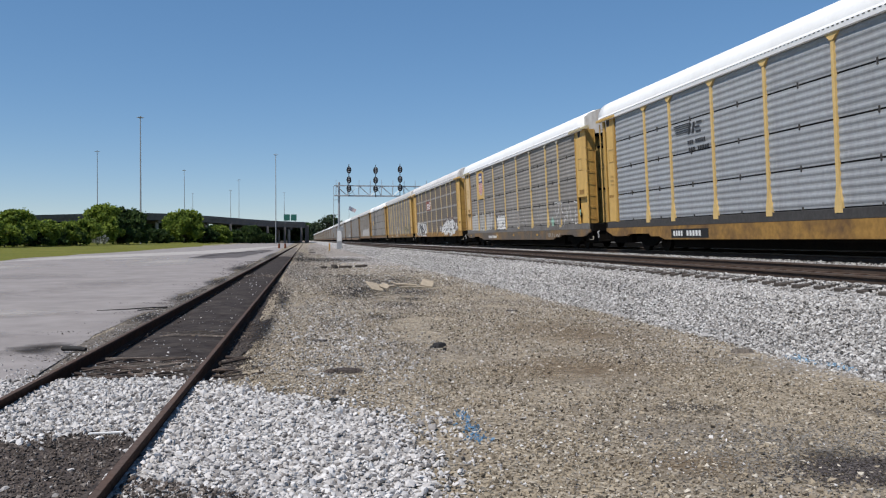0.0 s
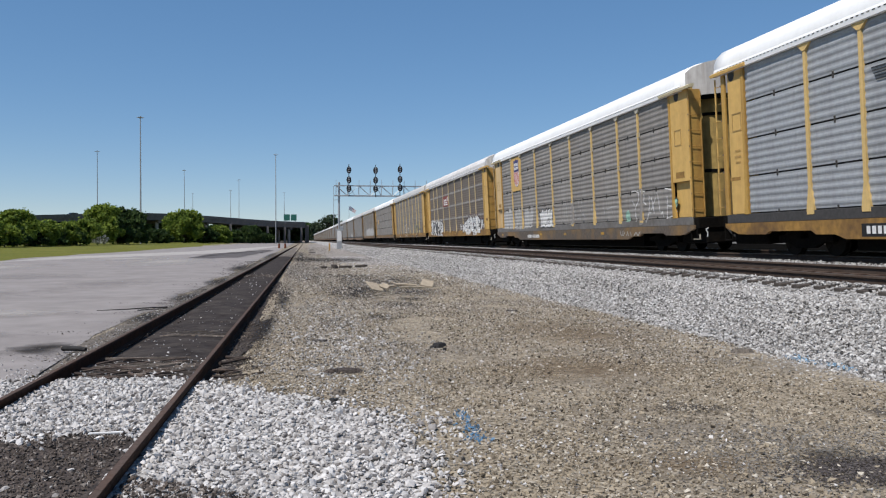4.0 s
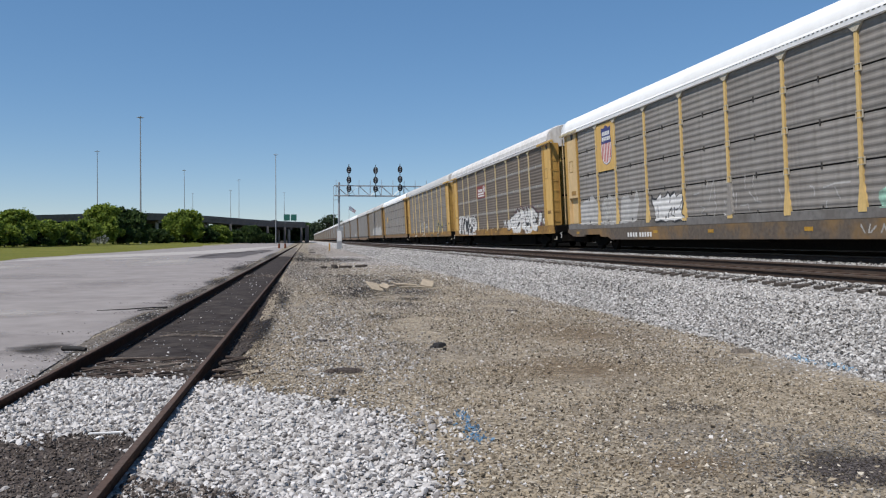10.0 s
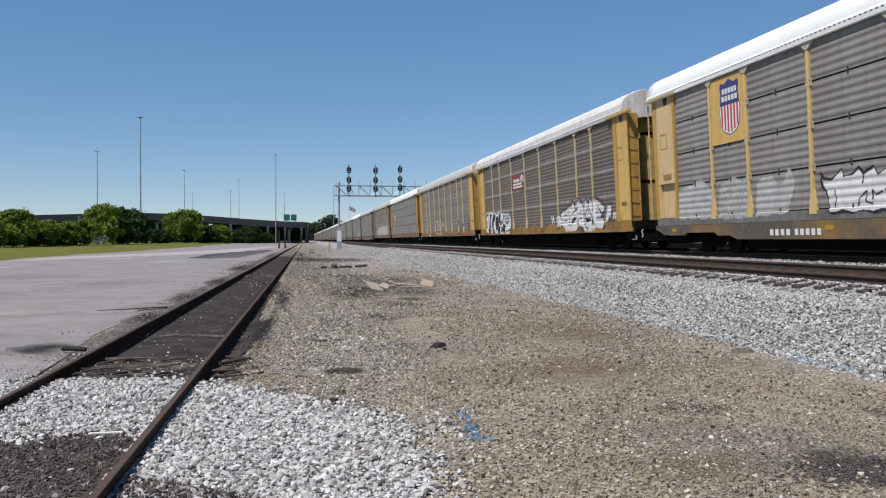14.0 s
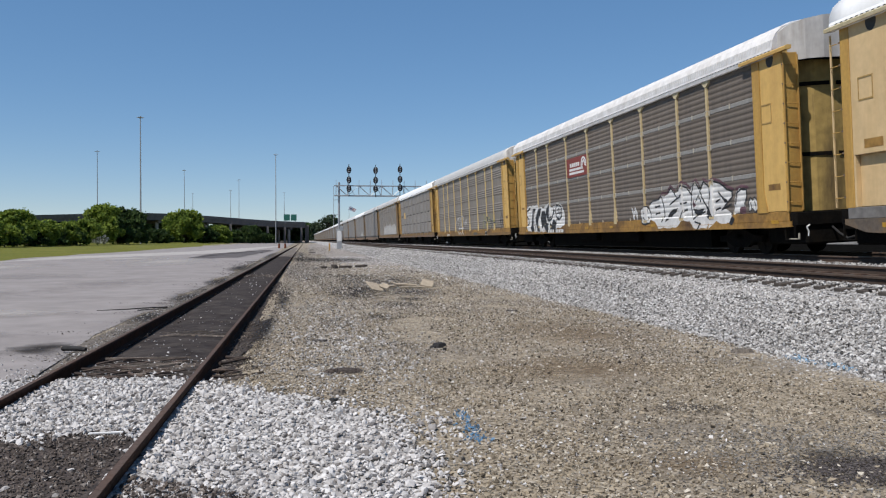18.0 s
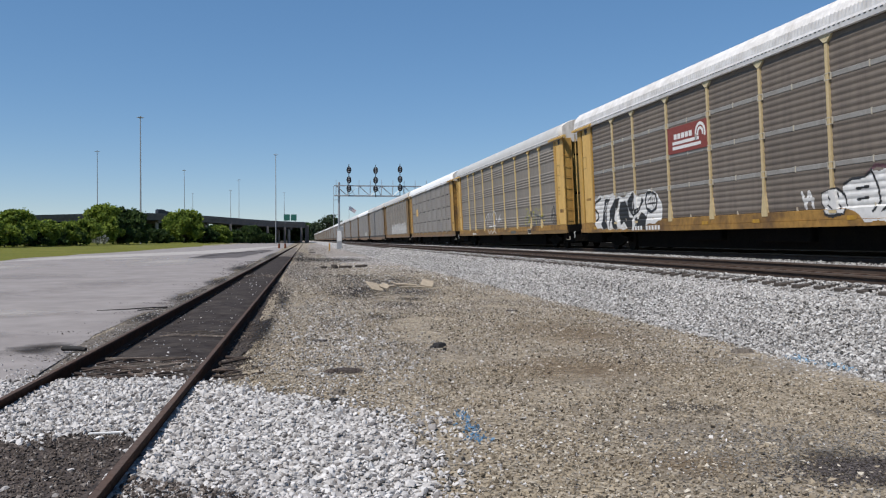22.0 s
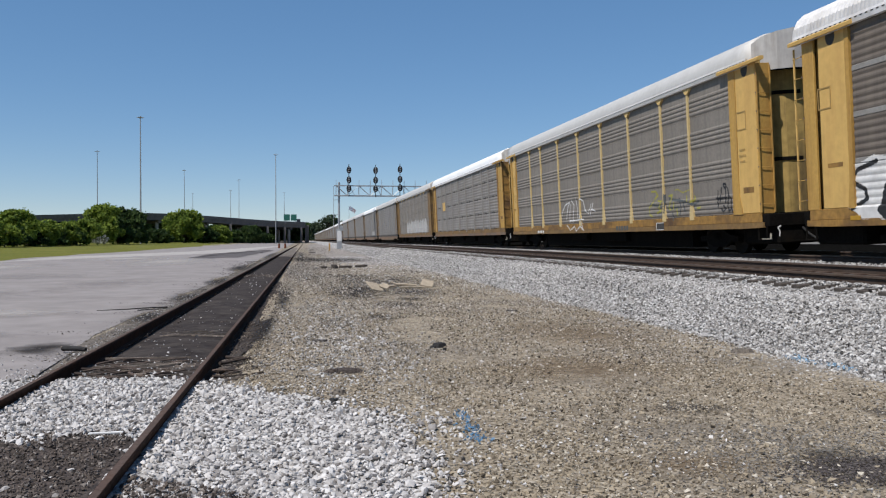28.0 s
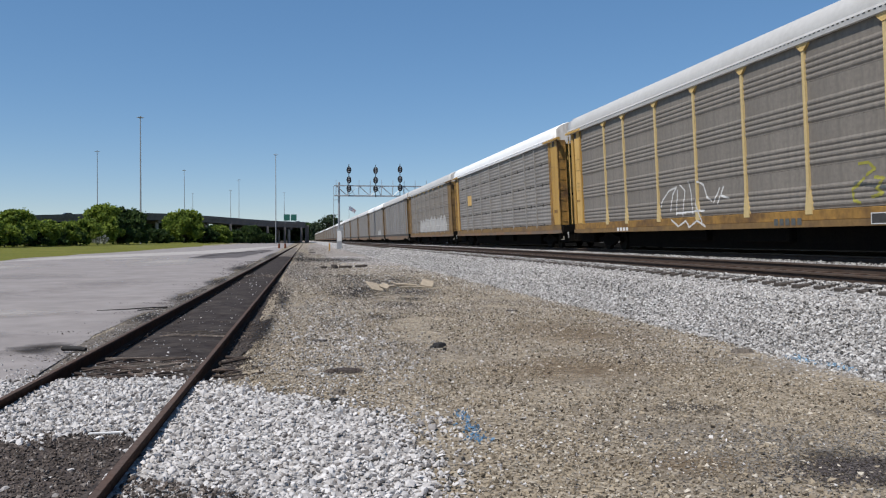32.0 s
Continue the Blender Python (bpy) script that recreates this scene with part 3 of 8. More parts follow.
def end_parts(car, s, spec):
    """The yellow end of a car: panel, frame, ladder, recessed folding doors, faceted hood, coupler. s: 1 far end, -1 near end."""
    near_end = s < 0
    yellow, pale = M[spec["end"]], M[spec["door"] if near_end or not spec["hatch"] else "peach"]
    edge = 11.78 if near_end else spec["far_edge"]
    wide = spec["near_frame"] if near_end else 0.15
    start, stop = edge + wide + 0.006, (13.15 if near_end else spec["far_stop"])
    for side in (-1, 1):
        flip = Matrix.Diagonal((-side, s, 1, 1))
        key = ("end", spec["end"], spec["door"], spec["hatch"], round(start, 2), round(stop, 2), side, s)

        def put(name, make, material, parent, label="", at=None):
            def bent():
                g = make()
                g.v = [tuple(flip @ Vector(p)) for p in g.v]
                if flip.determinant() < 0:
                    g.f = [f[::-1] for f in g.f]
                return g.mesh(name, material)
            return part(name, shared(key + (name, label), bent), None, parent, label, at)
        foot = 0.15 if near_end else 0.06
        fr = [(edge + 0.01, DECK), (start + foot, DECK), (start + foot * 0.85, DECK + 0.16), (start - 0.006, DECK + 0.62), (start - 0.006, EAVE - 0.06), (edge + 0.01, EAVE - 0.06)]
        put("panel_frame", lambda: Geo().prism(fr, -1.503, -1.43, "x"), yellow, car)
        low = 2.30 if spec["hatch"] else DECK + 0.02
        dp = put("end_panel", lambda: Geo().box(-1.487, -1.43, start, stop, low, EAVE - 0.06, 0.010), pale, car)
        if spec["hatch"]:
            put("recess_plate", lambda: Geo().box(-1.36, -1.32, start, stop - 0.02, DECK + 0.02, low + 0.06, 0.006), pale, dp, "plate set back in a recess low on the panel")
            put("recess_jamb", lambda: Geo().box(-1.485, -1.36, stop - 0.06, stop, DECK + 0.02, low, 0.006), pale, dp)
            put("notice", lambda: Geo().box(-1.491, -1.485, start + 0.25, start + 0.85, 2.42, 2.62), M["sill_yellow"], dp, "worn yellow notice plate")
        else:
            put("notice", lambda: Geo().box(-1.491, -1.485, start + 0.22, start + 0.76, 1.72 if near_end else 2.1, 1.88 if near_end else 2.2), M["sill_yellow"], dp, "worn yellow notice plate")
        # no opening here: the cornice bracket's shade, drawn as a dark oval on the panel
        c = start + 0.5
        put("hole", lambda: Geo().prism([(c + 0.17 * math.cos(a), 5.09 + 0.20 * math.sin(a)) for a in (2 * math.pi * k / 18 for k in range(18))], -1.4905, -1.486, "x"), M["base_grey"], dp, "dark oval painted for the shade below the cornice")
        # added inner sheet in the shaded door colour, closing the view into the end
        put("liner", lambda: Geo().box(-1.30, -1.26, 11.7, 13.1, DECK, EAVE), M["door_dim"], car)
        y0, y1 = (11.35, 13.55) if near_end else (edge - 0.22, 13.62)
        put("cornice", lambda: Geo().prism([(-1.43, EAVE - 0.075), (-1.62, EAVE - 0.105), (-1.63, EAVE - 0.03), (-1.54, EAVE + 0.02), (-1.43, EAVE + 0.02)], y0, y1), M["cream"] if spec["hatch"] else pale, car)

        def stile(x, y):
            return Geo().box(x - 0.02, x + 0.02, y - 0.02, y + 0.02, DECK + 0.02, EAVE - 0.16, 0.006)
        if near_end:
            put("end_plate", lambda: Geo().box(-1.485, -1.06, 13.155, 13.195, DECK - 0.05, EAVE - 0.10, 0.008), yellow, car)
            lad = put("ladder", lambda: stile(-1.475, 13.225), yellow, car)
            put("stile", lambda: stile(-1.075, 13.215), yellow, lad)
            rung_at = [(-1.475, 13.215, 0), (-1.40, 13.232, 0.0), (-1.14, 13.240, -0.01), (-1.075, 13.215, -0.01)]
            put("pocket_rim", lambda: Geo().box(-1.50, -1.46, 13.22, 13.62, 0.445, 0.465).box(-1.50, -1.46, 13.605, 13.625, 0.46, 0.60), M["hook"], car, "worn pale rim of the step pocket")
        else:
            put("corner_post", lambda: Geo().box(-1.49, -1.42, stop + (0.02 if spec["hatch"] else 0.19), 13.26, DECK, EAVE - 0.1, 0.012), yellow, car)
            lad = put("ladder", lambda: stile(-1.475, 13.60), pale, car)
            rung_at = [(-1.475, 13.26, 0), (-1.53, 13.31, -0.015), (-1.53, 13.56, -0.015), (-1.475, 13.60, 0)]
        if spec["near"]:
            for z in RUNGS:
                put("rung", lambda: Geo().tube(rung_at, 0.009, 6), yellow, lad, "", pose(0, 0, z))
                if side == -1:
                    put("rung_lug", lambda: Geo().box(rung_at[0][0] - 0.035, rung_at[0][0] + 0.01, rung_at[0][1] - 0.02, rung_at[0][1] + 0.02, -0.02, 0.02), M["sill_brown"], lad, "", pose(0, 0, z))
        e = 0.58 if near_end else 0.0
        arc = [(-1.06, 13.20 - e), (-0.9, 13.40 - e), (-0.5, 13.58 - e), (-0.02, 13.64 - e)]
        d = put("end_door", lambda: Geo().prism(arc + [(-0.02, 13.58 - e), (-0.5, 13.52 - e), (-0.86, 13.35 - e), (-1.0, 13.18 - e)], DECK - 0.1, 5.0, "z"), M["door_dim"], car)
        for z in (2.55, 4.35):
            put("door_bar", lambda: Geo().prism([(a, b - e) for a, b in ((-0.86, 13.46), (-0.5, 13.60), (-0.1, 13.66), (-0.1, 13.61), (-0.5, 13.55), (-0.82, 13.41))], 0, 0.10, "z"), M["black"], d, "", pose(0, 0, z))

    def hood():
        e = 0.14 if near_end else 0.0
        half = [(0.0, 13.60), (0.45, 13.56), (0.85, 13.40), (1.15, 13.15), (1.42, 12.95)]
        plan = [(-x, y - e) for x, y in half[::-1]] + [(x, y - e) for x, y in half[1:]]
        g = Geo()
        for x, y in plan:
            top = float(np.interp(abs(x), [p[0] for p in ROOF_HALF], [p[1] for p in ROOF_HALF])) - 0.03
            g.v += [(x, s * y, 4.98), (x, s * y, top), (x, s * 12.4, top)]
        for k in range(0, 3 * len(plan) - 3, 3):
            g.f += [[k, k + 3, k + 4, k + 1], [k + 1, k + 4, k + 5, k + 2]]
        if s > 0:
            g.f = [f[::-1] for f in g.f]
        return g.mesh("hood", M["hood"])
    hd = part("hood", shared(("hood", s), hood), None, car, "grime-streaked faceted grey end hood")
    if spec["hatch"]:
        part("hood_lip", shared(("lip", s), lambda: Geo().prism([(x, s * (y - (0.20 if near_end else 0.06))) for x, y in ((-1.38, 12.9), (-1.12, 13.1), (-0.83, 13.36), (-0.44, 13.52), (0.44, 13.52), (0.83, 13.36), (1.12, 13.1), (1.38, 12.9))], 4.88, 4.985, "z").mesh("hood_lip", M["black"])), None, hd)
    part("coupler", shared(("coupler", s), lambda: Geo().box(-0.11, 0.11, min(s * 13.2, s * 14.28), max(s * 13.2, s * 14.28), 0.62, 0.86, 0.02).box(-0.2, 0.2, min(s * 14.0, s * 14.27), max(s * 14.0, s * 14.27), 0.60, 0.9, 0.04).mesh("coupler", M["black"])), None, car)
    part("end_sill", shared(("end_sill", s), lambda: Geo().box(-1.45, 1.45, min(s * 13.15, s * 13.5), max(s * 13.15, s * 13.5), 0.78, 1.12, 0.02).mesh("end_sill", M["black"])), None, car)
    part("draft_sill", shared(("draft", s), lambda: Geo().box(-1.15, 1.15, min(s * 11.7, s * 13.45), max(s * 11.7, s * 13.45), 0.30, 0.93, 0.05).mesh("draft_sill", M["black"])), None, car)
    if spec["near"]:
        part("brake_hose", shared(("hose", s), lambda: Geo().tube([(-0.45, s * 13.4, 0.75), (-0.46, s * 13.75, 0.55), (-0.42, s * 14.0, 0.42), (-0.3, s * 14.28, 0.50)], 0.03, 7).mesh("brake_hose", M["rubber_black"])), None, car)
        if near_end:
            part("cut_lever", shared(("lever", s), lambda: Geo().tube([(-1.30, s * 13.66, 0.74), (-1.25, s * 13.68, 0.64), (-1.27, s * 13.68, 0.52)], 0.014, 6).tube([(-1.30, s * 13.66, 0.74), (-1.23, s * 13.70, 0.80)], 0.018, 6).mesh("cut_lever", M["decal_white"])), None, car, "pale bent uncoupling lever")
    part("sill_step", shared(("step", s), lambda: Geo().box(-1.47, -1.44, s * 13.0 - 0.02, s * 13.0 + 0.02, 0.42, 0.8).box(-1.47, -1.44, s * 13.4 - 0.02, s * 13.4 + 0.02, 0.42, 0.8).box(-1.48, -1.42, min(s * 13.0, s * 13.4), max(s * 13.0, s * 13.4), 0.42, 0.45).mesh("sill_step", M["black"])), None, car)


RIBS = {"even": [0.12, 0.31, 0.50, 0.69, 0.88], "grouped": [0.10, 0.235, 0.37, 0.505], "close": [0.1, 0.26, 0.42, 0.58, 0.74, 0.90]}


def rail_car(spec, roll=None):
    """One covered auto carrier, its middle over the origin, near side towards -x."""
    car = thing("auto_rack_car", spec["label"], "rail car", group="cars of the train")
    near, h = spec["near"], EAVE - DECK - 0.04
    panel, post = M[spec["panel"]], M[spec["post"]]
    # near-black core: the shadow in the seams between sheets is put into its colour
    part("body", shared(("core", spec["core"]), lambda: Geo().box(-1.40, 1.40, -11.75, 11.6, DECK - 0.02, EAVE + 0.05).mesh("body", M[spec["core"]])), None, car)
    tiers = 4
    edges = [-11.77] + POSTS + [spec["far_edge"]]
    for a, b in zip(edges, edges[1:]):
        w, mid = b - a - 0.02, (a + b) / 2
        if near:
            gap, step = spec["gap"], h / tiers
            sheet = shared(("sheet", round(w, 2), spec["panel"], spec["ribs"], gap), lambda: ribbed_sheet(w, step - gap, RIBS[spec["ribs"]], "side_panel", panel))
            for k in range(tiers):
                part("side_panel", sheet, None, car, at=pose(0, mid, DECK + 0.02 + k * step + gap / 2))
        else:
            sheet = shared(("full", round(w, 2), spec["panel"], spec["gap"] > 0.02), lambda: ribbed_sheet(w, h, [(k + r) / 4 for k in range(4) for r in (0.14, 0.38, 0.62, 0.86)], "side_panel", panel))
            part("side_panel", sheet, None, car, at=pose(0, mid, DECK + 0.02))
        back = shared(("full", round(w, 2), spec["panel"], spec["gap"] > 0.02), lambda: ribbed_sheet(w, h, [(k + r) / 4 for k in range(4) for r in (0.14, 0.38, 0.62, 0.86)], "side_panel", panel))
        part("side_panel", back, None, car, at=pose(0, mid, DECK + 0.02, 0, 0, 180))
        if near and spec["latches"]:
            tone = "hook" if spec["strips"] else "base_grey"
            latch = shared(("latch", tone), lambda: Geo().box(-1.476, -1.43, -0.014, 0.014, -0.08, 0.08, 0.004).mesh("latch", M[tone]))
            for k in range(tiers + (1 if spec["collars"] else 0)):
                part("latch", latch, None, car, at=pose(0, mid, DECK + 0.02 + k * h / tiers))
        if near and spec["strips"]:
            strip = shared(("strip", round(w, 2)), lambda: Geo().box(-1.462, -1.43, -w / 2, w / 2, -0.06, 0.06, 0.008).mesh("seam_strip", M["seam_light"]))
            for k in range(1, tiers):
                part("seam_strip", strip, None, car, at=pose(0, mid, DECK + 0.02 + k * h / tiers))
    pm = shared(("post", spec["post"], spec["flare"]), lambda: post_mesh(spec["flare"], post))
    ct = EAVE - DECK
    cap = shared(("cap", spec["cap"]), lambda: Geo().prism([(-0.06, ct - 0.27), (0.06, ct - 0.27), (0.22, ct - 0.14), (0.25, ct - 0.02), (-0.25, ct - 0.02), (-0.22, ct - 0.14)], -1.512, -1.43, "x").mesh("post_cap", M[spec["cap"]])) if spec["cap"] else None
    for y in POSTS:
        p = part("post", pm, None, car, at=pose(0, y, DECK))
        part("post", pm, None, car, at=pose(0, y, DECK, 0, 0, 180))
        if cap:
            part("post_cap", cap, None, p, "pale weathered bracket at the post's head")
        if near and spec["collars"]:
            collar = shared(("collar", spec["post"]), lambda: Geo().box(-1.49, -1.45, -0.125, -0.095, -0.09, 0.09, 0.01).box(-1.49, -1.45, 0.095, 0.125, -0.09, 0.09, 0.01).box(-1.501, -1.46, -0.10, 0.10, 0.065, 0.085).box(-1.501, -1.46, -0.10, 0.10, -0.085, -0.065).mesh("collar", M["hook"]))
            for k in range(1, tiers):
                part("collar", collar, None, p, at=pose(0, 0, k * h / tiers))
    part("roof", shared(("roof", spec["roof"], spec["wave"]), lambda: roof_mesh(M[spec["roof"]], spec["wave"])), None, car)
    for r in (0, 180):
        part("side_sill", shared(("sill", spec["sill"], spec["base"]), lambda: sill_mesh(M[spec["sill"]], spec["base"] != "base_grey" and not spec["deep"])), None, car, at=pose(0, 0, 0, 0, 0, r))
        part("base_rail", shared(("base", spec["base"]), lambda: Geo().box(-1.485, -1.40, -13.2, 13.2, 0.90, DECK + 0.01, 0.01).mesh("base_rail", M[spec["base"]])), None, car, at=pose(0, 0, 0, 0, 0, r))
        part("gutter", shared(("gutter", spec["roof"]), lambda: Geo().prism([(-1.55, 5.17), (-1.50, 5.15), (-1.44, 5.17), (-1.44, 5.25), (-1.535, 5.36), (-1.56, 5.30)], -12.85, 13.5).mesh("gutter", M[spec["roof"]])), None, car, at=pose(0, 0, 0, 0, 0, r))
    if near:
        def dashes():
            g = Geo()
            for k in range(150):
                g.box(-1.565, -1.53, -12.8 + k * 0.1745, -12.72 + k * 0.1745, 5.272, 5.292)
            return g.mesh("gutter_slots", M["seam_dark"])
        tagged(part("gutter_slots", shared("slots", dashes), None, car), kind="stuff")
    # the deck's wide lower box is added to fill the space below with black shade
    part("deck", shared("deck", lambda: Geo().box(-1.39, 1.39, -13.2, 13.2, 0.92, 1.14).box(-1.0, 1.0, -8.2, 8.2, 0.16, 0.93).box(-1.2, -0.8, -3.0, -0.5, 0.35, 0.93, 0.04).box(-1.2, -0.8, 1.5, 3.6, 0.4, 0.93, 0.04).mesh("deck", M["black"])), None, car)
    for s in (-1, 1):
        end_parts(car, s, spec)
        truck_parts(car, s * 10.1, roll)
    return car


def kind_of(panel, label, **k):
    d = dict(panel=panel, label=label, near=True, post="post_yellow", end="yellow", door="yellow_pale", sill="sill_yellow", base="base_grey", roof="roof_white",
             wave=0, ribs="even", gap=0.045, latches=True, hatch=False, strips=False, deep=False, cap="post_yellow", flare=True, collars=False, core="seam_dark", far_edge=12.0, far_stop=12.8, near_frame=0.36)
    d.update(k)
    return d


CARS = [
    kind_of("panel_silver", "covered auto carrier with bright silver ribbed sides and yellow posts", roof="roof_white", far_stop=12.88),
    kind_of("panel_grey", "weathered grey auto carrier with yellow shield panel and white graffiti", sill="sill_mixed", base="base_mixed", deep=True, cap="hook", flare=True, collars=True, post="post_yellow", hatch=True, door="yellow_pale", far_edge=11.55, far_stop=12.94, near_frame=0.12),
    kind_of("panel_brown", "soot-brown auto carrier with large white graffiti and red emblem", gap=0.012, strips=True, far_edge=11.5, far_stop=12.63, collars=True, roof="roof_grey", wave=1, base="sill_yellow", ribs="close", post="post_pale", cap="cream"),
    kind_of("panel_dust", "dusty grey auto carrier with yellow flared posts and scrawled graffiti", gap=0.006, latches=False, ribs="grouped", roof="roof_pale", base="sill_yellow", sill="sill_ochre", post="post_gold"),
    kind_of("panel_grey", "grey auto carrier with dark seams and a clean white roof", post="seam_light", end="sill_yellow", door="yellow", flare=False, cap="", base="sill_ochre", sill="sill_brown"),
    kind_of("panel_dust", "dull grey auto carrier with white graffiti low on its side", gap=0.006, latches=False, ribs="grouped", roof="roof_pale", base="sill_ochre", sill="sill_brown", post="seam_light", end="sill_ochre", door="sill_ochre"),
]
ROLL, TRAIN = [], []
PITCH, FIRST = 28.6, 18.746          # coupled length; middle of the leading car at the start
SLACK = [0.0, -0.05, 0.085, 0.05]      # play in the couplers
LEAN = pose(0, 0, 0, 0, -3.0, 0)


def car_at(i, rolled=0.0):
    """Where car i of the train stands once the train has rolled that far."""
    return Matrix.Translation((TRAIN_X, FIRST + PITCH * i + (SLACK[i] if i < 4 else 0.0) - rolled, TRAIN_Z)) @ LEAN


for i, spec in enumerate(CARS):
    TRAIN.append(rail_car(spec, ROLL if i < 5 else None))
far_kinds = [rail_car(kind_of("panel_far", "distant dull grey auto carrier in the long train", near=False, roof=r, post="seam_light", door="panel_far", end="sill_ochre", sill="sill_brown", cap="", flare=False, latches=False)) for r in ("roof_pale", "roof_white", "roof_grey")]
TRAIN += far_kinds
for i in range(20):
    TRAIN.append(copy_thing(far_kinds[(i * 2 + i // 3) % 3], Matrix()))
for i, car in enumerate(TRAIN):
    car.matrix_basis = car_at(i)


# ---- far things: signal bridge, road bridge, masts, trees ----
def beam(g, a, b, w):
    """A square bar from a to b."""
    a, b = Vector(a), Vector(b)
    d = (b - a).normalized()
    u = d.orthogonal().normalized() * w / 2
    v = d.cross(u).normalized() * w / 2
    pts = [tuple(p + s * u + t * v) for p in (a, b) for s in (-1, 1) for t in (-1, 1)]
    return g.convex(pts, [(0, 1, 3, 2), (4, 5, 7, 6), (0, 1, 5, 4), (2, 3, 7, 6), (0, 2, 6, 4), (1, 3, 7, 5)])


def signal_bridge():
    st = M["signal_steel"]
    b = thing("signal_bridge", "grey steel truss signal bridge spanning the tracks", "signal bridge", pose(0, 137, 0))
    x0, x1, lo, hi = 5.3, 24.6, 8.70, 10.35
    for x, z0 in ((6.07, 0.0), (24.0, 0.0)):
        part("column", Geo().tube([(x, 0, z0), (x, 0, 10.9)], 0.17, 10), st, b)
    lad = part("ladder", Geo().box(5.17, 5.23, -0.2, -0.14, 2.6, 10.3), st, b)
    part("stile", Geo().box(5.17, 5.23, 0.14, 0.2, 2.6, 10.3), st, lad)
    rung = Geo().box(5.18, 5.22, -0.15, 0.15, 0, 0.03).mesh("rung", st)
    for k in range(24):
        part("rung", rung, None, lad, at=pose(0, 0, 2.8 + 0.31 * k))
    for z in (3.2, 5.6, 8.0):
        part("stand_off", Geo().box(5.2, 6.0, -0.03, 0.03, z, z + 0.06), st, b)
    for y in (-0.45, 0.45):
        for z in (lo, hi):
            part("chord", Geo().box(x0, x1, y - 0.06, y + 0.06, z - 0.07, z + 0.07), st, b)
        k = 0
        x = 5.6
        while x < 24.2:
            part("web_post", Geo().box(x - 0.03, x + 0.03, y - 0.03, y + 0.03, lo, hi + (0.95 if y < 0 else 0)), st, b)
            if x + 1.85 < 24.3:
                g = Geo()
                beam(g, (x, y, lo if k % 2 else hi), (x + 1.85, y, hi if k % 2 else lo), 0.05)
                part("brace", g, st, b)
            x, k = x + 1.85, k + 1
    part("walkway", Geo().box(x0, x1, -0.4, 0.4, lo + 0.08, lo + 0.12), st, b)
    for x, base in ((7.64, 8.5), (11.98, 8.5), (15.99, 8.7)):
        m = part("signal_mast", Geo().tube([(x, -0.6, base), (x, -0.6, base + 5.3)], 0.06, 8), M["signal_black"], b)
        for dz in (1.35, 2.75, 4.35):
            o = [(x + 0.40 * math.cos(a), base + dz + 0.58 * math.sin(a)) for a in (2 * math.pi * k / 20 for k in range(20))]
            part("target", Geo().prism(o, -0.78, -0.74), M["signal_black"], m)
            for lz in (-0.28, 0.06, 0.34):
                part("visor", Geo().tube([(x, -0.78, base + dz + lz), (x, -1.0, base + dz + lz)], 0.10, 10), M["signal_steel"], m)
        part("mast_brace", beam(Geo(), (x + 0.1, -0.5, base + 1.9), (x + 0.9, -0.4, base + 0.3), 0.06), M["signal_steel"], b)
    return b


signal_bridge()
box = thing("relay_cabinet", "pale grey relay cabinet at the foot of the signal bridge", "cabinet", pose(6.1, 136.4, 0.0))
part("body", Geo().box(-0.42, 0.42, -0.4, 0.3, 0.0, 3.2, 0.03), M["signal_steel"], box)
part("door", Geo().box(-0.34, 0.34, -0.43, -0.39, 1.3, 3.0, 0.01), M["decal_white"], box)
part("box", Geo().box(0.1, 0.6, -0.7, -0.42, 3.0, 3.7, 0.03), M["signal_steel"], box)

# road bridge: a long flyover with a slight crest
DECK_Z = [(-600, 8.8), (-112, 8.86), (-99.5, 9.64), (-85.5, 10.51), (-72, 11.5), (-61.2, 12.02), (-52, 12.05), (-42.2, 11.79), (-22.9, 10.72), (-8.5, 10.09), (1.8, 10.05), (300, 10.0)]


def road(x):
    """A point of the road bridge's line, at the parapet's top."""
    for (a, za), (b, zb) in zip(DECK_Z, DECK_Z[1:]):
        if a <= x <= b:
            f = (x - a) / (b - a)
            if x > 2:
                return (2 - 0.01 * (x - 2), 402 + (x - 2), za + (zb - za) * f)
            return (x, 400 + x if x > -112 else 288.0, za + (zb - za) * f)
    return (x, 400 + x, 10.0)


def road_dir(x):
    a, b = Vector(road(x - 1)), Vector(road(x + 1))
    return (b - a).normalized()


rb = thing("road_bridge", "long dark concrete highway flyover on piers", "bridge", pose(0, 0, 0), kind="structure")
xs = [-520, -400, -300, -220, -160, -130, -112] + [-106 + 6 * i for i in range(22)] + [30, 60, 120, 200, 290]


def sweep(section):
    g = Geo()
    rows = []
    for x in xs:
        p, d = Vector(road(x)), road_dir(x)
        n = Vector((-d.y, d.x, 0)).normalized()
        rows.append([tuple(p + n * a + Vector((0, 0, z))) for a, z in section + section[:1]])
    g.grid(rows)
    return g


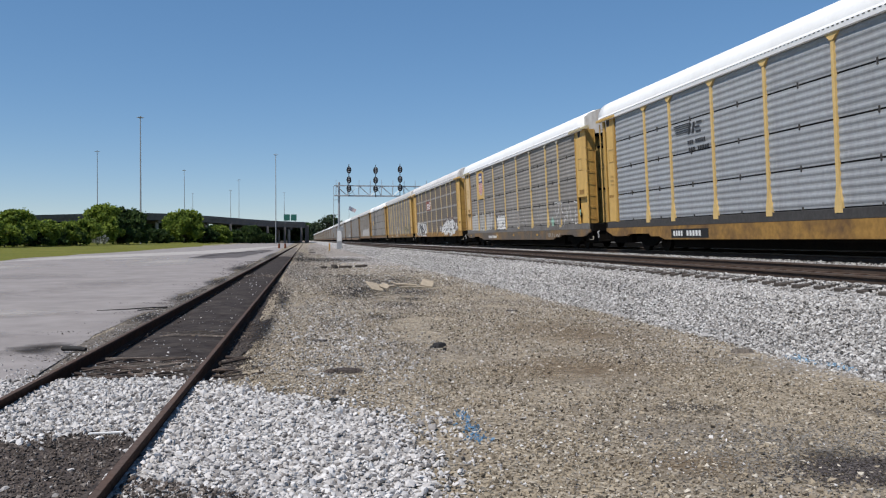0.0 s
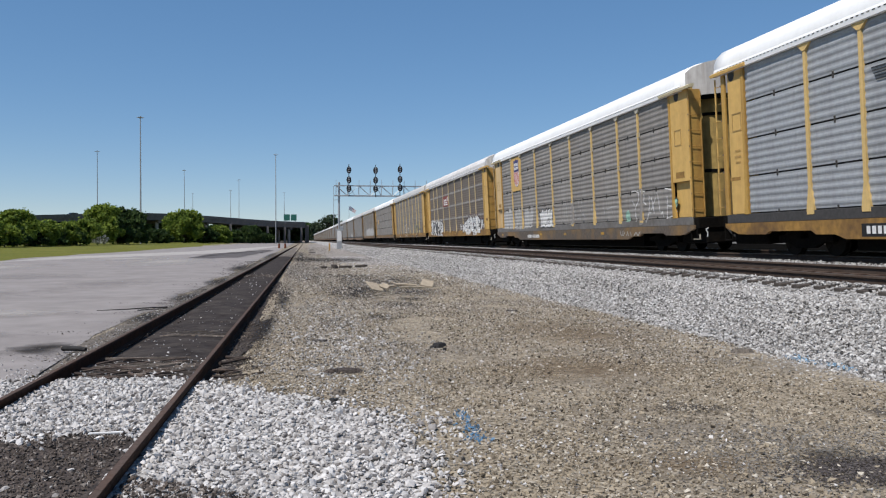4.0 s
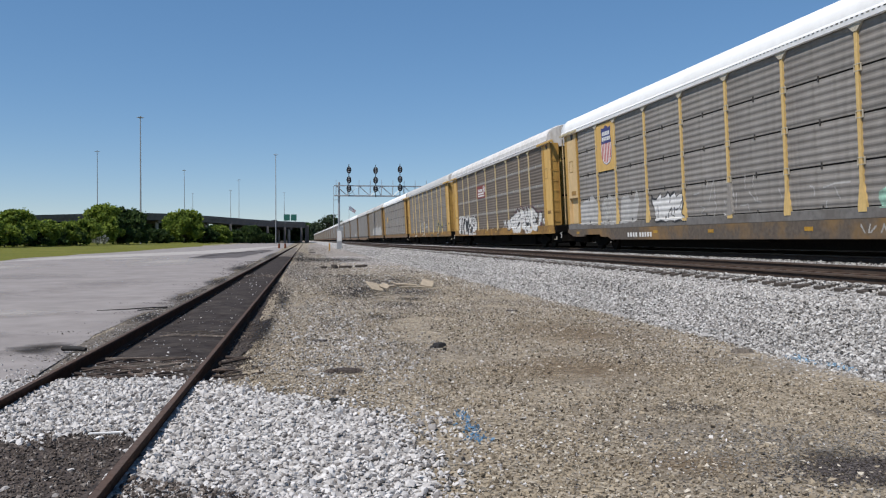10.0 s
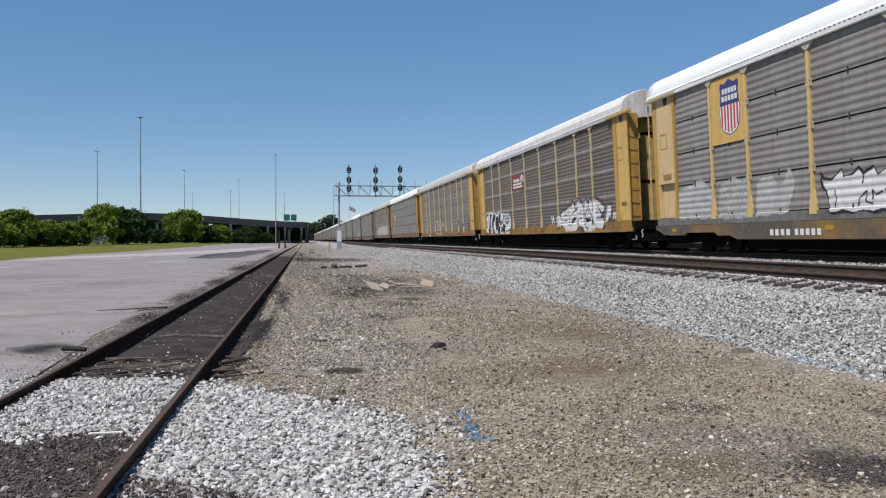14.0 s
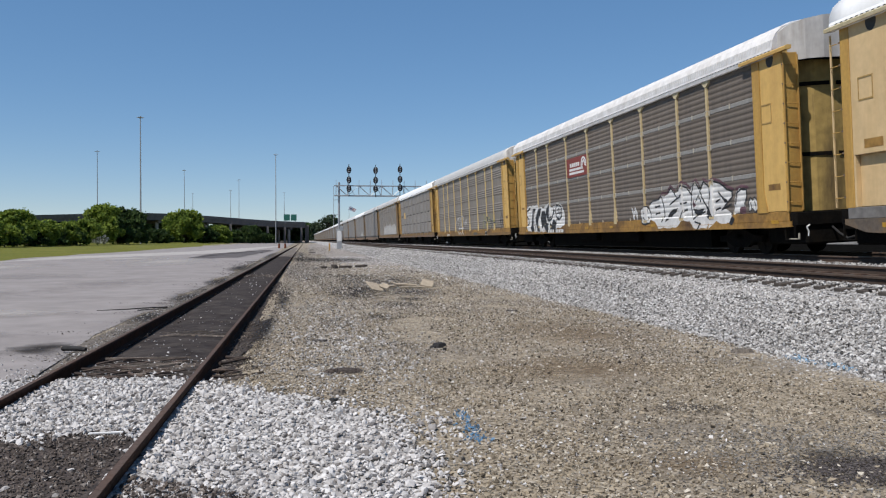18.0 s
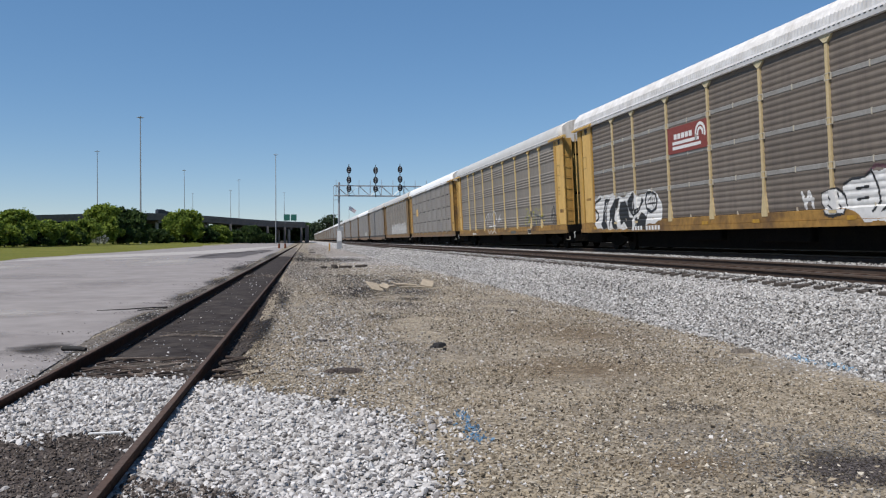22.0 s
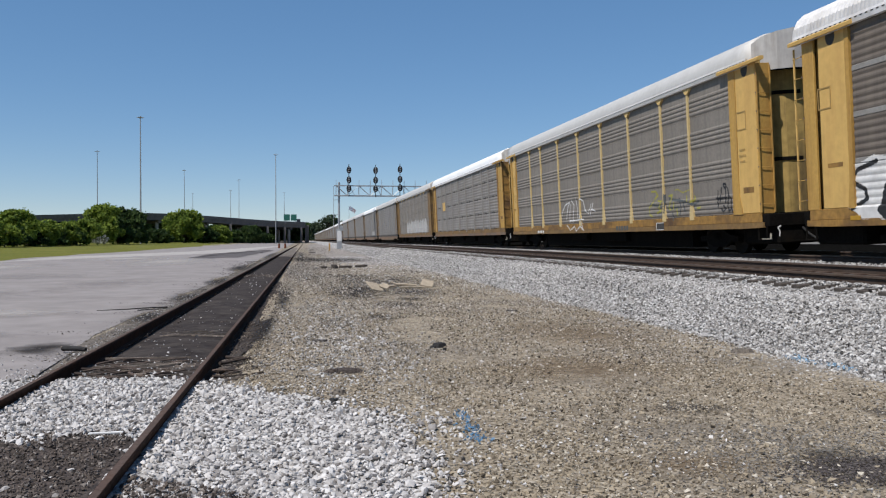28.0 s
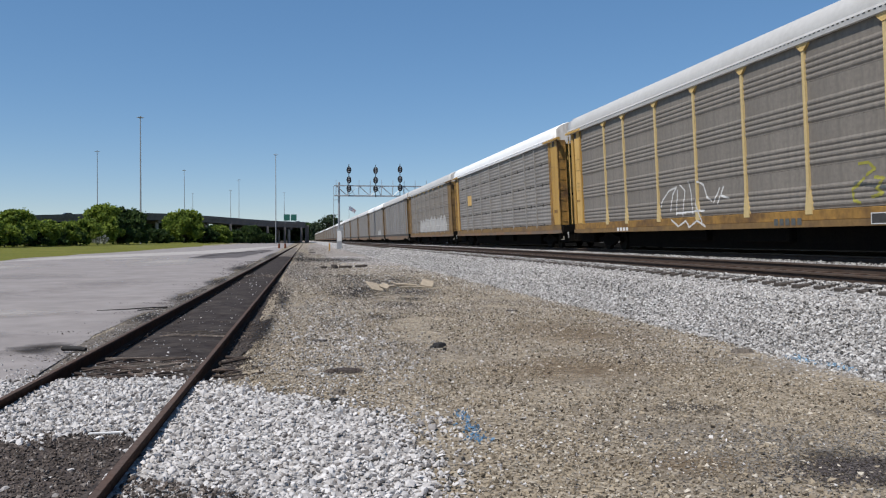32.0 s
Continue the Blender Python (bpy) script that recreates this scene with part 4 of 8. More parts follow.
part("girder", sweep([(0.3, -1.0), (0.3, -2.7), (11.7, -2.7), (11.7, -1.0)]), M["concrete_dark"], rb)
part("parapet", sweep([(0, 0), (0, -1.3), (0.3, -1.3), (0.3, 0)]), M["concrete_dark"], rb)
part("parapet", sweep([(11.7, 0), (11.7, -1.3), (12.0, -1.3), (12.0, 0)]), M["concrete_dark"], rb)
for x in [-500 + 40 * i for i in range(10)] + [-106 + 17 * i for i in range(7)] + [29 + 30 * i for i in range(8)]:
    p, d = Vector(road(x)), road_dir(x)
    n = Vector((-d.y, d.x, 0)).normalized()
    cap = Geo()
    beam(cap, p + n * 0.8 + Vector((0, 0, -3.2)), p + n * 11.2 + Vector((0, 0, -3.2)), 1.1)
    pier = part("pier_cap", cap, M["concrete_dark"], rb)
    for a in (2.5, 9.5):
        q = p + n * a
        part("pier", Geo().tube([(q.x, q.y, -0.2), (q.x, q.y, p.z - 3.4)], 0.7, 12), M["concrete"], pier)
for x in [-30 + 7.5 * i for i in range(5)]:
    part("bent_column", Geo().box(x - 0.5, x + 0.5, 399 + x, 400 + x, -0.2, road(x)[2] - 2.6), M["concrete_dark"], rb)
part("abutment", Geo().box(-16, -1.4, 424, 426, -0.2, 9.0, 0.1), M["concrete_dark"], rb)
part("abutment", Geo().box(1.7, 3.6, 405, 412, -0.2, 8.6, 0.1), M["concrete_dark"], rb)
g = Geo()
beam(g, (-60, 366, 1.8), (-12, 412, 1.8), 5.2)
part("retaining_wall", g, M["concrete_dark"], rb)

for px, py, h, r in ((-44.0, 242.8, 36, 0.26), (-77.2, 338.5, 36, 0.22), (-56.3, 423.4, 36, 0.2), (-34.7, 484.8, 36, 0.22), (-10.0, 339.9, 36, 0.22), (-47.8, 589.2, 36, 0.26), (-12.0, 610.4, 36, 0.26), (-78.7, 636.4, 36, 0.26)):
    m = thing("light_mast", "tall galvanised highway light mast with a ring of lamps", "light mast", pose(px, py, 0.4), group="highway light masts")
    part("pole", Geo().tube([(0, 0, -0.6), (0, 0, h * 0.5), (0, 0, h - 0.4)], r, 10, r * 0.45), M["mast"], m)
    part("ring", Geo().disc((0, 0, h - 0.9), 0.4, 0.10, "z", 14), M["mast"], m)
    lamp = Geo().box(0.5, 0.95, -0.13, 0.13, -0.12, 0.06, 0.03).box(0.2, 0.55, -0.04, 0.04, -0.02, 0.02).mesh("lamp", M["mast"])
    for k in range(6):
        part("lamp", lamp, None, m, at=pose(0, 0, h - 0.9, 0, 0, 60 * k))

sg = thing("road_sign", "green highway guide sign on the flyover", "road sign", pose(0, 0, 0))
for x0, x1 in ((-7.8, -5.1), (-4.7, -2.1)):
    part("sign_panel", Geo().box(x0, x1, 384.9, 385.05, 10.3, 13.1, 0.03), M["sign_green"], sg)
for x in (-7.2, -2.7):
    part("sign_post", Geo().tube([(x, 385.3, 9.0), (x, 385.3, 13.0)], 0.14, 8), M["mast"], sg)

# flag on a tall pole beyond the train; the cloth in four stiff strips
M["flag_red"] = mat("flag_red_and_white", (0.50, 0.23, 0.22), 0.8, 0, 0.1, 3)
M["flag_blue"] = mat("flag_blue", (0.045, 0.05, 0.14), 0.8, 0, 0.1, 3)
fl = thing("flag_pole", "tall pole with a red, white and blue flag", "flag pole", pose(23.6, 420, 0))
part("pole", Geo().tube([(0, 0, 0), (0, 0, 18.9)], 0.12, 8, 0.06), M["mast"], fl)
FLAG = []
for k in range(4):
    c = part("cloth_strip", Geo().box(0, 0.86, -0.02, 0.02, -0.9, 0.9), M["flag_blue"] if k < 2 else M["flag_red"], fl, at=pose(0.06 + 0.8 * k, 0, 17.6 - 0.45 * k, 0, 24, 0))
    for j in range(6):
        part("stripe", Geo().box(0.0, 0.86, -0.026, 0.026, -0.85 + 0.29 * j, -0.71 + 0.29 * j), M["decal_white"], c)
    FLAG.append((c, k))

# ---- trees and bushes ----
def leaf_mat(name, tones):
    """Leaves that let some light through."""
    m = stone_mat(name, tones, 0.75)
    nt = m.node_tree
    out, b = nt.nodes["Material Output"], nt.nodes["Principled BSDF"]
    glow, mix = nt.nodes.new("ShaderNodeBsdfTranslucent"), nt.nodes.new("ShaderNodeMixShader")
    mix.inputs[0].default_value = 0.35
    nt.links.new(b.inputs["Base Color"].links[0].from_socket, glow.inputs["Color"])
    nt.links.new(b.outputs[0], mix.inputs[1]), nt.links.new(glow.outputs[0], mix.inputs[2]), nt.links.new(mix.outputs[0], out.inputs["Surface"])
    return m


M["leaf"] = leaf_mat("leaves", [(0.05, 0.08, 0.012), (0.115, 0.165, 0.022), (0.175, 0.235, 0.032), (0.235, 0.295, 0.05), (0.135, 0.19, 0.026)])
M["leaf_dark"] = leaf_mat("dark_leaves", [(0.018, 0.034, 0.012), (0.035, 0.062, 0.016), (0.05, 0.085, 0.02), (0.07, 0.11, 0.03)])
M["leaf_far"] = leaf_mat("distant_leaves", [(0.045, 0.065, 0.035), (0.06, 0.085, 0.045), (0.08, 0.105, 0.055)])
M["blossom"] = leaf_mat("pale_blossom", [(0.10, 0.12, 0.05), (0.35, 0.34, 0.30), (0.5, 0.49, 0.45)])


def tree(name, label, x, y, z, h, w, seed, leaf, n=2200, size=0.34, trunk=True, cat="tree"):
    """Trunk, limbs and a crown of small leaf sprays gathered in uneven lobes."""
    r = np.random.default_rng(seed)
    t = thing(name, label, cat, pose(x, y, z), group="trees and bushes behind the lot")
    g, low = Geo(), 0.06 * h
    tr = max(0.05, 0.02 * h)
    g.tube([(0, 0, -0.2), (0.05 * w * r.uniform(-1, 1), 0, 0.35 * h), (0.08 * w * r.uniform(-1, 1), 0.05 * w, 0.75 * h)], tr, 8, tr * 0.35)
    lobes = []
    for k in range(46):
        zk = r.uniform(0.08, 0.93) ** 0.9
        reach = 0.5 * min(1.0, 0.62 + zk * 1.4) * math.sqrt(max(0.05, 1 - zk ** 2.2))
        a, rad = r.uniform(0, 2 * math.pi), reach * w * r.uniform(0.15, 1.0) ** 0.6
        c = np.array([math.cos(a) * rad, math.sin(a) * rad, low + zk * (h - low)])
        size_k = r.uniform(0.05, 0.15) * min(w, h * 1.3)
        c[2] = min(c[2], h - size_k * 0.8)
        lobes.append((c, size_k))
        g.tube([(0, 0, c[2] * 0.45), tuple(c * 0.6 + np.array([0, 0, 0.2 * c[2]])), tuple(c)], tr * 0.4, 5, tr * 0.1)
    lobes.append((np.array([0, 0, h - 0.14 * w]), 0.13 * w))
    lobes.append((np.array([0, 0, 0.4 * h]), 0.34 * w))
    part("trunk", g, M["bark"], t)
    per, verts, faces = n // len(lobes), [], []
    allp = []
    for c, s in lobes:
        d = r.normal(size=(per, 3))
        d /= np.linalg.norm(d, axis=1)[:, None]
        allp.append(c + d * (s * np.where(r.random(per) < 0.16, r.uniform(0.95, 1.5, per), r.uniform(0.3, 1.08, per) ** 0.6))[:, None] * np.array([1, 1, 0.85]))
    p = np.concatenate(allp)
    p[:, 2] = np.maximum(p[:, 2], 0.1 + 0.2 * r.random(len(p)))
    u = r.normal(size=p.shape)
    u /= np.linalg.norm(u, axis=1)[:, None]
    v = np.cross(u, r.normal(size=p.shape))
    v /= np.linalg.norm(v, axis=1)[:, None]
    sz = (size * r.uniform(0.5, 1.25, len(p)))[:, None]
    q = np.stack([p - u * sz, p + v * sz * 0.55, p + u * sz, p - v * sz * 0.55], 1).reshape(-1, 3)
    me = bpy.data.meshes.new("crown")
    me.from_pydata(q.tolist(), [], np.arange(len(q)).reshape(-1, 4).tolist())
    me.materials.append(M[leaf])
    part("crown", me, None, t)
    return t


HALF = math.tan(radians(55.93 / 2))


def toward(u):
    """Sideways metres for each metre along the track, for a sight line u of the half-width off the lens axis."""
    a = TURN + math.atan(u * HALF)
    return math.tan(a)


for u, y, h, w, leaf, seed in ((-1.03, 128, 4.2, 9, "leaf", 1), (-0.96, 142, 5.9, 7, "leaf", 2), (-0.915, 150, 4.6, 8, "leaf", 3), (-0.87, 160, 4.3, 8, "leaf", 4), (-0.82, 172, 5.2, 9, "leaf", 5), (-0.845, 168, 3.6, 7, "leaf_dark", 15),
                               (-0.765, 204, 9.4, 9, "leaf", 6), (-0.712, 222, 9.2, 11, "leaf_dark", 7), (-0.735, 210, 6.0, 9, "leaf_dark", 17), (-0.68, 262, 4.6, 9, "leaf_dark", 8), (-0.645, 275, 4.2, 10, "leaf_dark", 18), (-0.585, 300, 11.2, 15, "leaf", 9), (-0.54, 304, 5.2, 10, "leaf_dark", 19),
                               (-0.505, 310, 6.0, 10, "leaf", 10), (-0.47, 318, 4.5, 9, "leaf_dark", 11), (-0.435, 330, 6.4, 10, "leaf_dark", 12), (-0.40, 336, 3.4, 7, "leaf_dark", 13), (-0.99, 134, 3.2, 7, "leaf_dark", 14), (-0.94, 146, 3.0, 7, "leaf_dark", 16), (-0.89, 156, 3.0, 7, "leaf_dark", 20), (-1.12, 126, 5, 9, "leaf", 21)):
    low = h < 5.5
    tree("bush" if low else "tree", ("low dense green bush" if low else "round leafy green tree") + " on the grass before the flyover", toward(u) * y, y, 0.42, h, w, seed, leaf,
         int(3000 + 240 * w * h ** 0.5), 0.25 + 0.0018 * (y - 120), not low, "bush" if low else "tree")
tree("flowering_bush", "small bush with pale blossom at the grass edge", toward(-0.78) * 190, 190, 0.42, 3.0, 4.5, 31, "blossom", 500, 0.25, False, "bush")
for u, y, h, w, seed in ((-0.262, 930, 27, 26, 41), (-0.252, 950, 31, 24, 42), (-0.285, 940, 21, 26, 43), (-0.305, 930, 18, 24, 44), (-0.24, 960, 26, 24, 45), (-0.215, 950, 24, 30, 46)):
    tree("tree", "hazy dark tree far down the line", toward(u) * y, y, 0.1, h, w, seed, "leaf_far", 1500, 1.3)
far = Geo()
hr = random.Random(3)
for i in range(120):
    x = -900 + 15 * i + hr.uniform(-5, 5)
    hh = hr.uniform(9, 15)
    far.prism([(x - 14, -1), (x + 14, -1), (x + 12, hh * 0.7), (x + 5, hh), (x - 6, hh * 0.95), (x - 12, hh * 0.6)], 1500 + hr.uniform(0, 40), 1545)
setting("far_woods", far, M["leaf_far"], "low band of hazy woods along the horizon", "woods", kind="stuff")

# dense scrub under and behind the flyover
sr = np.random.default_rng(77)
n = 26000
t = sr.uniform(-175, 4, n)
lump_h = np.where(t > -90, 9.0, 7.6) + 0.9 * np.sin(t * 0.19) + 0.6 * np.sin(t * 0.53 + 1)
P0 = np.stack([t, np.where(t > -112, 422 + t, 310.0) + sr.uniform(-4, 4, n), sr.uniform(0.1, 1, n) ** 0.8 * lump_h], 1)
U = sr.normal(size=(n, 3))
U /= np.linalg.norm(U, axis=1)[:, None]
W = np.cross(U, sr.normal(size=(n, 3)))
W /= np.linalg.norm(W, axis=1)[:, None]
S = sr.uniform(0.5, 1.1, n)[:, None]
Q = np.stack([P0 - U * S, P0 + W * S * 0.7, P0 + U * S, P0 - W * S * 0.7], 1).reshape(-1, 3)
me = bpy.data.meshes.new("scrub")
me.from_pydata(Q.tolist(), [], np.arange(len(Q)).reshape(-1, 4).tolist())
me.materials.append(M["leaf_dark"])
tagged(new("scrub", me), "dark dense scrub behind the flyover's piers", "scrub", kind="stuff")

# added leaf screen beyond the blackened ground, hiding bright sky under the cars
n = 9000
t = sr.uniform(-30, 560, n)
P0 = np.stack([72 + sr.uniform(-2, 2, n) + t * 0.01, t, 0.9 + sr.uniform(0, 1, n) ** 0.9 * (4.2 + np.sin(t * 0.21))], 1)
U = sr.normal(size=(n, 3))
U /= np.linalg.norm(U, axis=1)[:, None]
W = np.cross(U, sr.normal(size=(n, 3)))
W /= np.linalg.norm(W, axis=1)[:, None]
S = sr.uniform(0.6, 1.2, n)[:, None]
Q = np.stack([P0 - U * S, P0 + W * S * 0.8, P0 + U * S, P0 - W * S * 0.8], 1).reshape(-1, 3)
me = bpy.data.meshes.new("hedge")
me.from_pydata(Q.tolist(), [], np.arange(len(Q)).reshape(-1, 4).tolist())
me.materials.append(M["leaf_dark"])
tagged(new("hedge", me), "added dark leaf screen far behind the train", "hedge", kind="stuff")

wl = tagged(new("yard_wall"), "low pale concrete wall beyond the yard", "wall", kind="structure")
slab = Geo().box(-0.15, 0.15, -7.45, 7.45, 0.0, 1.08, 0.03).mesh("wall_panel", M["concrete"])
for k in range(40):
    part("wall_panel", slab, None, wl, at=pose(66 + 0.15 * k, -20 + 15.0 * k, 0.93))

hy = thing("bollard", "small yellow bollard beside the main line", "bollard", pose(3.9, 118, 0))
part("post", Geo().tube([(0, 0, 0), (0, 0, 1.0)], 0.10, 10), M["yellow"], hy)
part("cap", Geo().disc((0, 0, 1.0), 0.13, 0.10, "z", 10), M["yellow_pale"], hy)
M["barrel"] = mat("orange_barrel", (0.15, 0.05, 0.02), 0.7, 0, 0.1, 6)
for x in (-4.0, -2.9):
    bl = thing("traffic_barrel", "faded orange traffic barrel at the end of the lot", "barrel", pose(x, 155, 0.0), group="traffic barrels")
    part("drum", Geo().tube([(0, 0, 0), (0, 0, 0.85)], 0.22, 12, 0.18), M["barrel"], bl)


# ---- road vehicles on the flyover ----
M["car_dark"] = mat("dark_car_paint", (0.03, 0.033, 0.04), 0.3, 0.1, 0.05, 5)
M["glass"] = mat("car_glass", (0.02, 0.022, 0.025), 0.1, 0, 0.02, 5, spec=0.6)
M["tyre"] = mat("tyre_rubber", (0.02, 0.02, 0.02), 0.9)


def vehicle(name, label, cat, long, tall, body, cabin, colour):
    v = thing(name, label, cat)
    part("body", Geo().prism(body, -0.9, 0.9), M[colour], v)
    part("cabin", Geo().prism(cabin, -0.82, 0.82), M["glass"], v)
    wheel = Geo().disc((0, 0, 0), 0.36, 0.22, "y", 14).mesh("wheel", M["tyre"])
    for x in (-long * 0.32, long * 0.32):
        for y in (-0.8, 0.8):
            part("wheel", wheel, None, v, at=pose(x, y, 0.36))
    return v


def saloon(colour):
    return vehicle("car", "dark car driving along the flyover", "car", 4.6, 1.5, [(-2.3, 0.35), (2.3, 0.35), (2.3, 0.75), (1.4, 0.95), (-2.2, 1.0)], [(-2.0, 0.98), (1.3, 0.94), (0.6, 1.48), (-1.2, 1.5)], colour)


V_CAR, V_CAR2 = saloon("car_dark"), saloon("car_dark")
V_TRUCK = vehicle("lorry", "dark lorry with a sloping covered load on the flyover", "lorry", 6.8, 2.6, [(-3.4, 0.5), (3.4, 0.5), (3.4, 1.5), (3.1, 1.75), (2.0, 1.9), (0.9, 2.0), (0.2, 2.1), (-0.2, 2.5), (-0.9, 2.65), (-2.8, 2.75), (-3.3, 2.6), (-3.4, 2.0)], [(2.2, 1.6), (3.2, 1.55), (2.9, 1.85), (2.2, 1.92)], "car_dark")


# ---- loose stone, mud, stains and litter on the ground ----
GOLD = (1 + 5 ** 0.5) / 2
LUMP = np.array([(a * x, a * y, a * z) for a in (0.55 / (1 + GOLD ** 2) ** 0.5,) for x, y, z in ((-1, GOLD, 0), (1, GOLD, 0), (-1, -GOLD, 0), (1, -GOLD, 0), (0, -1, GOLD), (0, 1, GOLD), (0, -1, -GOLD), (0, 1, -GOLD), (GOLD, 0, -1), (GOLD, 0, 1), (-GOLD, 0, -1), (-GOLD, 0, 1))])
LUMP_F = np.array([f for f in itertools.combinations(range(12), 3) if max(np.linalg.norm(LUMP[a] - LUMP[b]) for a, b in itertools.combinations(f, 2)) < 0.6])
LUMP_F = np.array([f if np.dot(np.cross(LUMP[f[1]] - LUMP[f[0]], LUMP[f[2]] - LUMP[f[0]]), LUMP[f[0]]) > 0 else f[::-1] for f in LUMP_F])
CHIP = np.array([(1, 0, 0), (-1, 0, 0), (0, 1, 0), (0, -1, 0), (0.2, 0.1, 1), (-0.1, 0.1, -1)], float) * 0.62
CHIP_F = np.array([(0, 2, 4), (2, 1, 4), (1, 3, 4), (3, 0, 4), (2, 0, 5), (1, 2, 5), (3, 1, 5), (0, 3, 5)])


def stone_field(name, label, pts, size, material, seed, flat=0.7, tilt=0.35, lumpy=False):
    """Many angular stones in one mesh: points, sizes. lumpy: rounder lumps in place of chips."""
    r, n = np.random.default_rng(seed), len(pts)
    base, tris = (LUMP, LUMP_F) if lumpy else (CHIP, CHIP_F)
    nv, nf = len(base), len(tris)
    v = base[None] * (1 + r.uniform(-0.42, 0.42, (n, nv, 3))) * (r.uniform(0.7, 1.35, (n, 1, 3)) * np.array([1, 1, flat]))
    q = r.normal(size=(n, 4)) * np.array([1.0, tilt, tilt, 1.0])
    q /= np.linalg.norm(q, axis=1)[:, None]
    w, x, y, z = q.T
    rot = np.stack([1 - 2 * (y * y + z * z), 2 * (x * y - z * w), 2 * (x * z + y * w), 2 * (x * y + z * w), 1 - 2 * (x * x + z * z), 2 * (y * z - x * w),
                    2 * (x * z - y * w), 2 * (y * z + x * w), 1 - 2 * (x * x + y * y)], 1).reshape(n, 3, 3)
    v = np.einsum("nij,nkj->nki", rot, v) * size[:, None, None] + pts[:, None, :]
    f = (tris[None] + nv * np.arange(n)[:, None, None]).reshape(-1)
    me = bpy.data.meshes.new(name)
    me.vertices.add(nv * n)
    me.vertices.foreach_set("co", v.reshape(-1))
    me.loops.add(len(f))
    me.loops.foreach_set("vertex_index", f.astype(np.int32))
    me.polygons.add(nf * n)
    me.polygons.foreach_set("loop_start", np.arange(0, 3 * nf * n, 3, dtype=np.int32))
    me.polygons.foreach_set("loop_total", np.full(nf * n, 3, np.int32))
    me.materials.append(material)
    me.update()
    me.shade_flat()
    return tagged(new(name, me), label, "gravel", kind="stuff")


def scatter(rng, n, x0, x1, y0, y1, keep=None):
    p = np.stack([rng.uniform(x0, x1, n), rng.uniform(y0, y1, n)], 1)
    return p if keep is None else p[keep(p[:, 0], p[:, 1])]


def lift(p, z):
    return np.column_stack([p, z])


def ragged(outline, step=0.12, rough=0.08, seed=0):
    """An outline with points every step metres and a ragged edge."""
    out = []
    for i, a in enumerate(outline):
        b = outline[(i + 1) % len(outline)]
        n = max(1, int(math.dist(a, b) / step))
        for k in range(n):
            x, y = a[0] + (b[0] - a[0]) * k / n, a[1] + (b[1] - a[1]) * k / n
            out.append((x + rough * 2 * noise.noise((x * 3, y * 3, seed)) + rough * noise.noise((x * 11, y * 11, seed)), y + rough * 3 * noise.noise((x * 3, y * 3, seed + 9))))
    return out


def patch(name, outline, z, material, label, rough=0.08, step=0.12, seed=0, category="ground"):
    o = ragged(outline, step, rough, seed)
    me = bpy.data.meshes.new(name)
    bm = bmesh.new()
    top = [bm.verts.new((x, y, z)) for x, y in o]
    face = bm.faces.new(top)
    bm.normal_update()
    if face.normal.z < 0:
        face.normal_flip()
    bmesh.ops.triangulate(bm, faces=bm.faces[:])
    bm.to_mesh(me)
    bm.free()
    me.materials.append(material)
    return tagged(new(name, me), label, category, kind="structure")


def blot(cx, cy, rx, ry, n=18):
    return [(cx + rx * math.cos(2 * math.pi * k / n), cy + ry * math.sin(2 * math.pi * k / n)) for k in range(n)]


def sx(y, off):
    """Sideways place, by its offset from the siding's middle line, at y along the track."""
    return SIDE_X + off + y * math.tan(radians(0.31))


M["dark_dirt"] = gravel_mat("dark_brown_dirt", [(0.028, 0.023, 0.021), (0.06, 0.049, 0.043), (0.095, 0.076, 0.066), (0.055, 0.044, 0.040)], 45, 0.3, (0.03, 0.026, 0.022), 1.5, 0.6, 0.015)
M["oil"] = gravel_mat("oil_darkened_gravel", [(0.035, 0.032, 0.03), (0.075, 0.067, 0.06), (0.11, 0.10, 0.088), (0.06, 0.054, 0.05)], 38, 0.3, (0.14, 0.125, 0.11), 1.2, 0.5, 0.015)
M["oil_faint"] = gravel_mat("damp_gravel", [(0.08, 0.07, 0.06), (0.14, 0.12, 0.10), (0.18, 0.155, 0.13), (0.12, 0.105, 0.09)], 38, 0.3, (0.2, 0.17, 0.14), 1.2, 0.5, 0.015)
M["asphalt_dark"] = mat("dark_asphalt", (0.085, 0.074, 0.07), 0.9, 0, 0.2, 5, (0.17, 0.152, 0.143), 0.25, 0.6, 0.004, 30)
M["stain"] = mat("oil_stain", (0.05, 0.044, 0.042), 0.9, 0, 0.3, 20, (0.12, 0.11, 0.105), 5, 0.8, spec=0.05)
M["blue_paint"] = mat("blue_marking_paint", (0.075, 0.17, 0.28), 0.8, 0, 0.3, 25, (0.26, 0.27, 0.27), 14, 0.9, spec=0.1)
M["blue_dust"] = mat("faded_blue_marking_paint", (0.19, 0.31, 0.42), 0.8, 0, 0.3, 25, (0.30, 0.30, 0.30), 14, 0.9, spec=0.1)
M["pale_pave"] = mat("bleached_pavement", (0.38, 0.355, 0.33), 0.9, 0, 0.1, 3, (0.27, 0.25, 0.235), 0.4, 0.7, spec=0.08)
M["splinter"] = mat("grey_splintered_wood", (0.20, 0.165, 0.135), 0.9, 0, 0.35, 14, (0.06, 0.048, 0.04), 6, 0.6, 0.004, 40, per_piece=0.55)
M["rubber"] = mat("torn_rubber", (0.018, 0.017, 0.017), 0.8, 0, 0.3, 30, bump=0.01, bump_scale=40)
M["card"] = mat("sun_bleached_board", (0.36, 0.30, 0.22), 0.85, 0, 0.25, 10, (0.25, 0.20, 0.14), 3, 0.6)

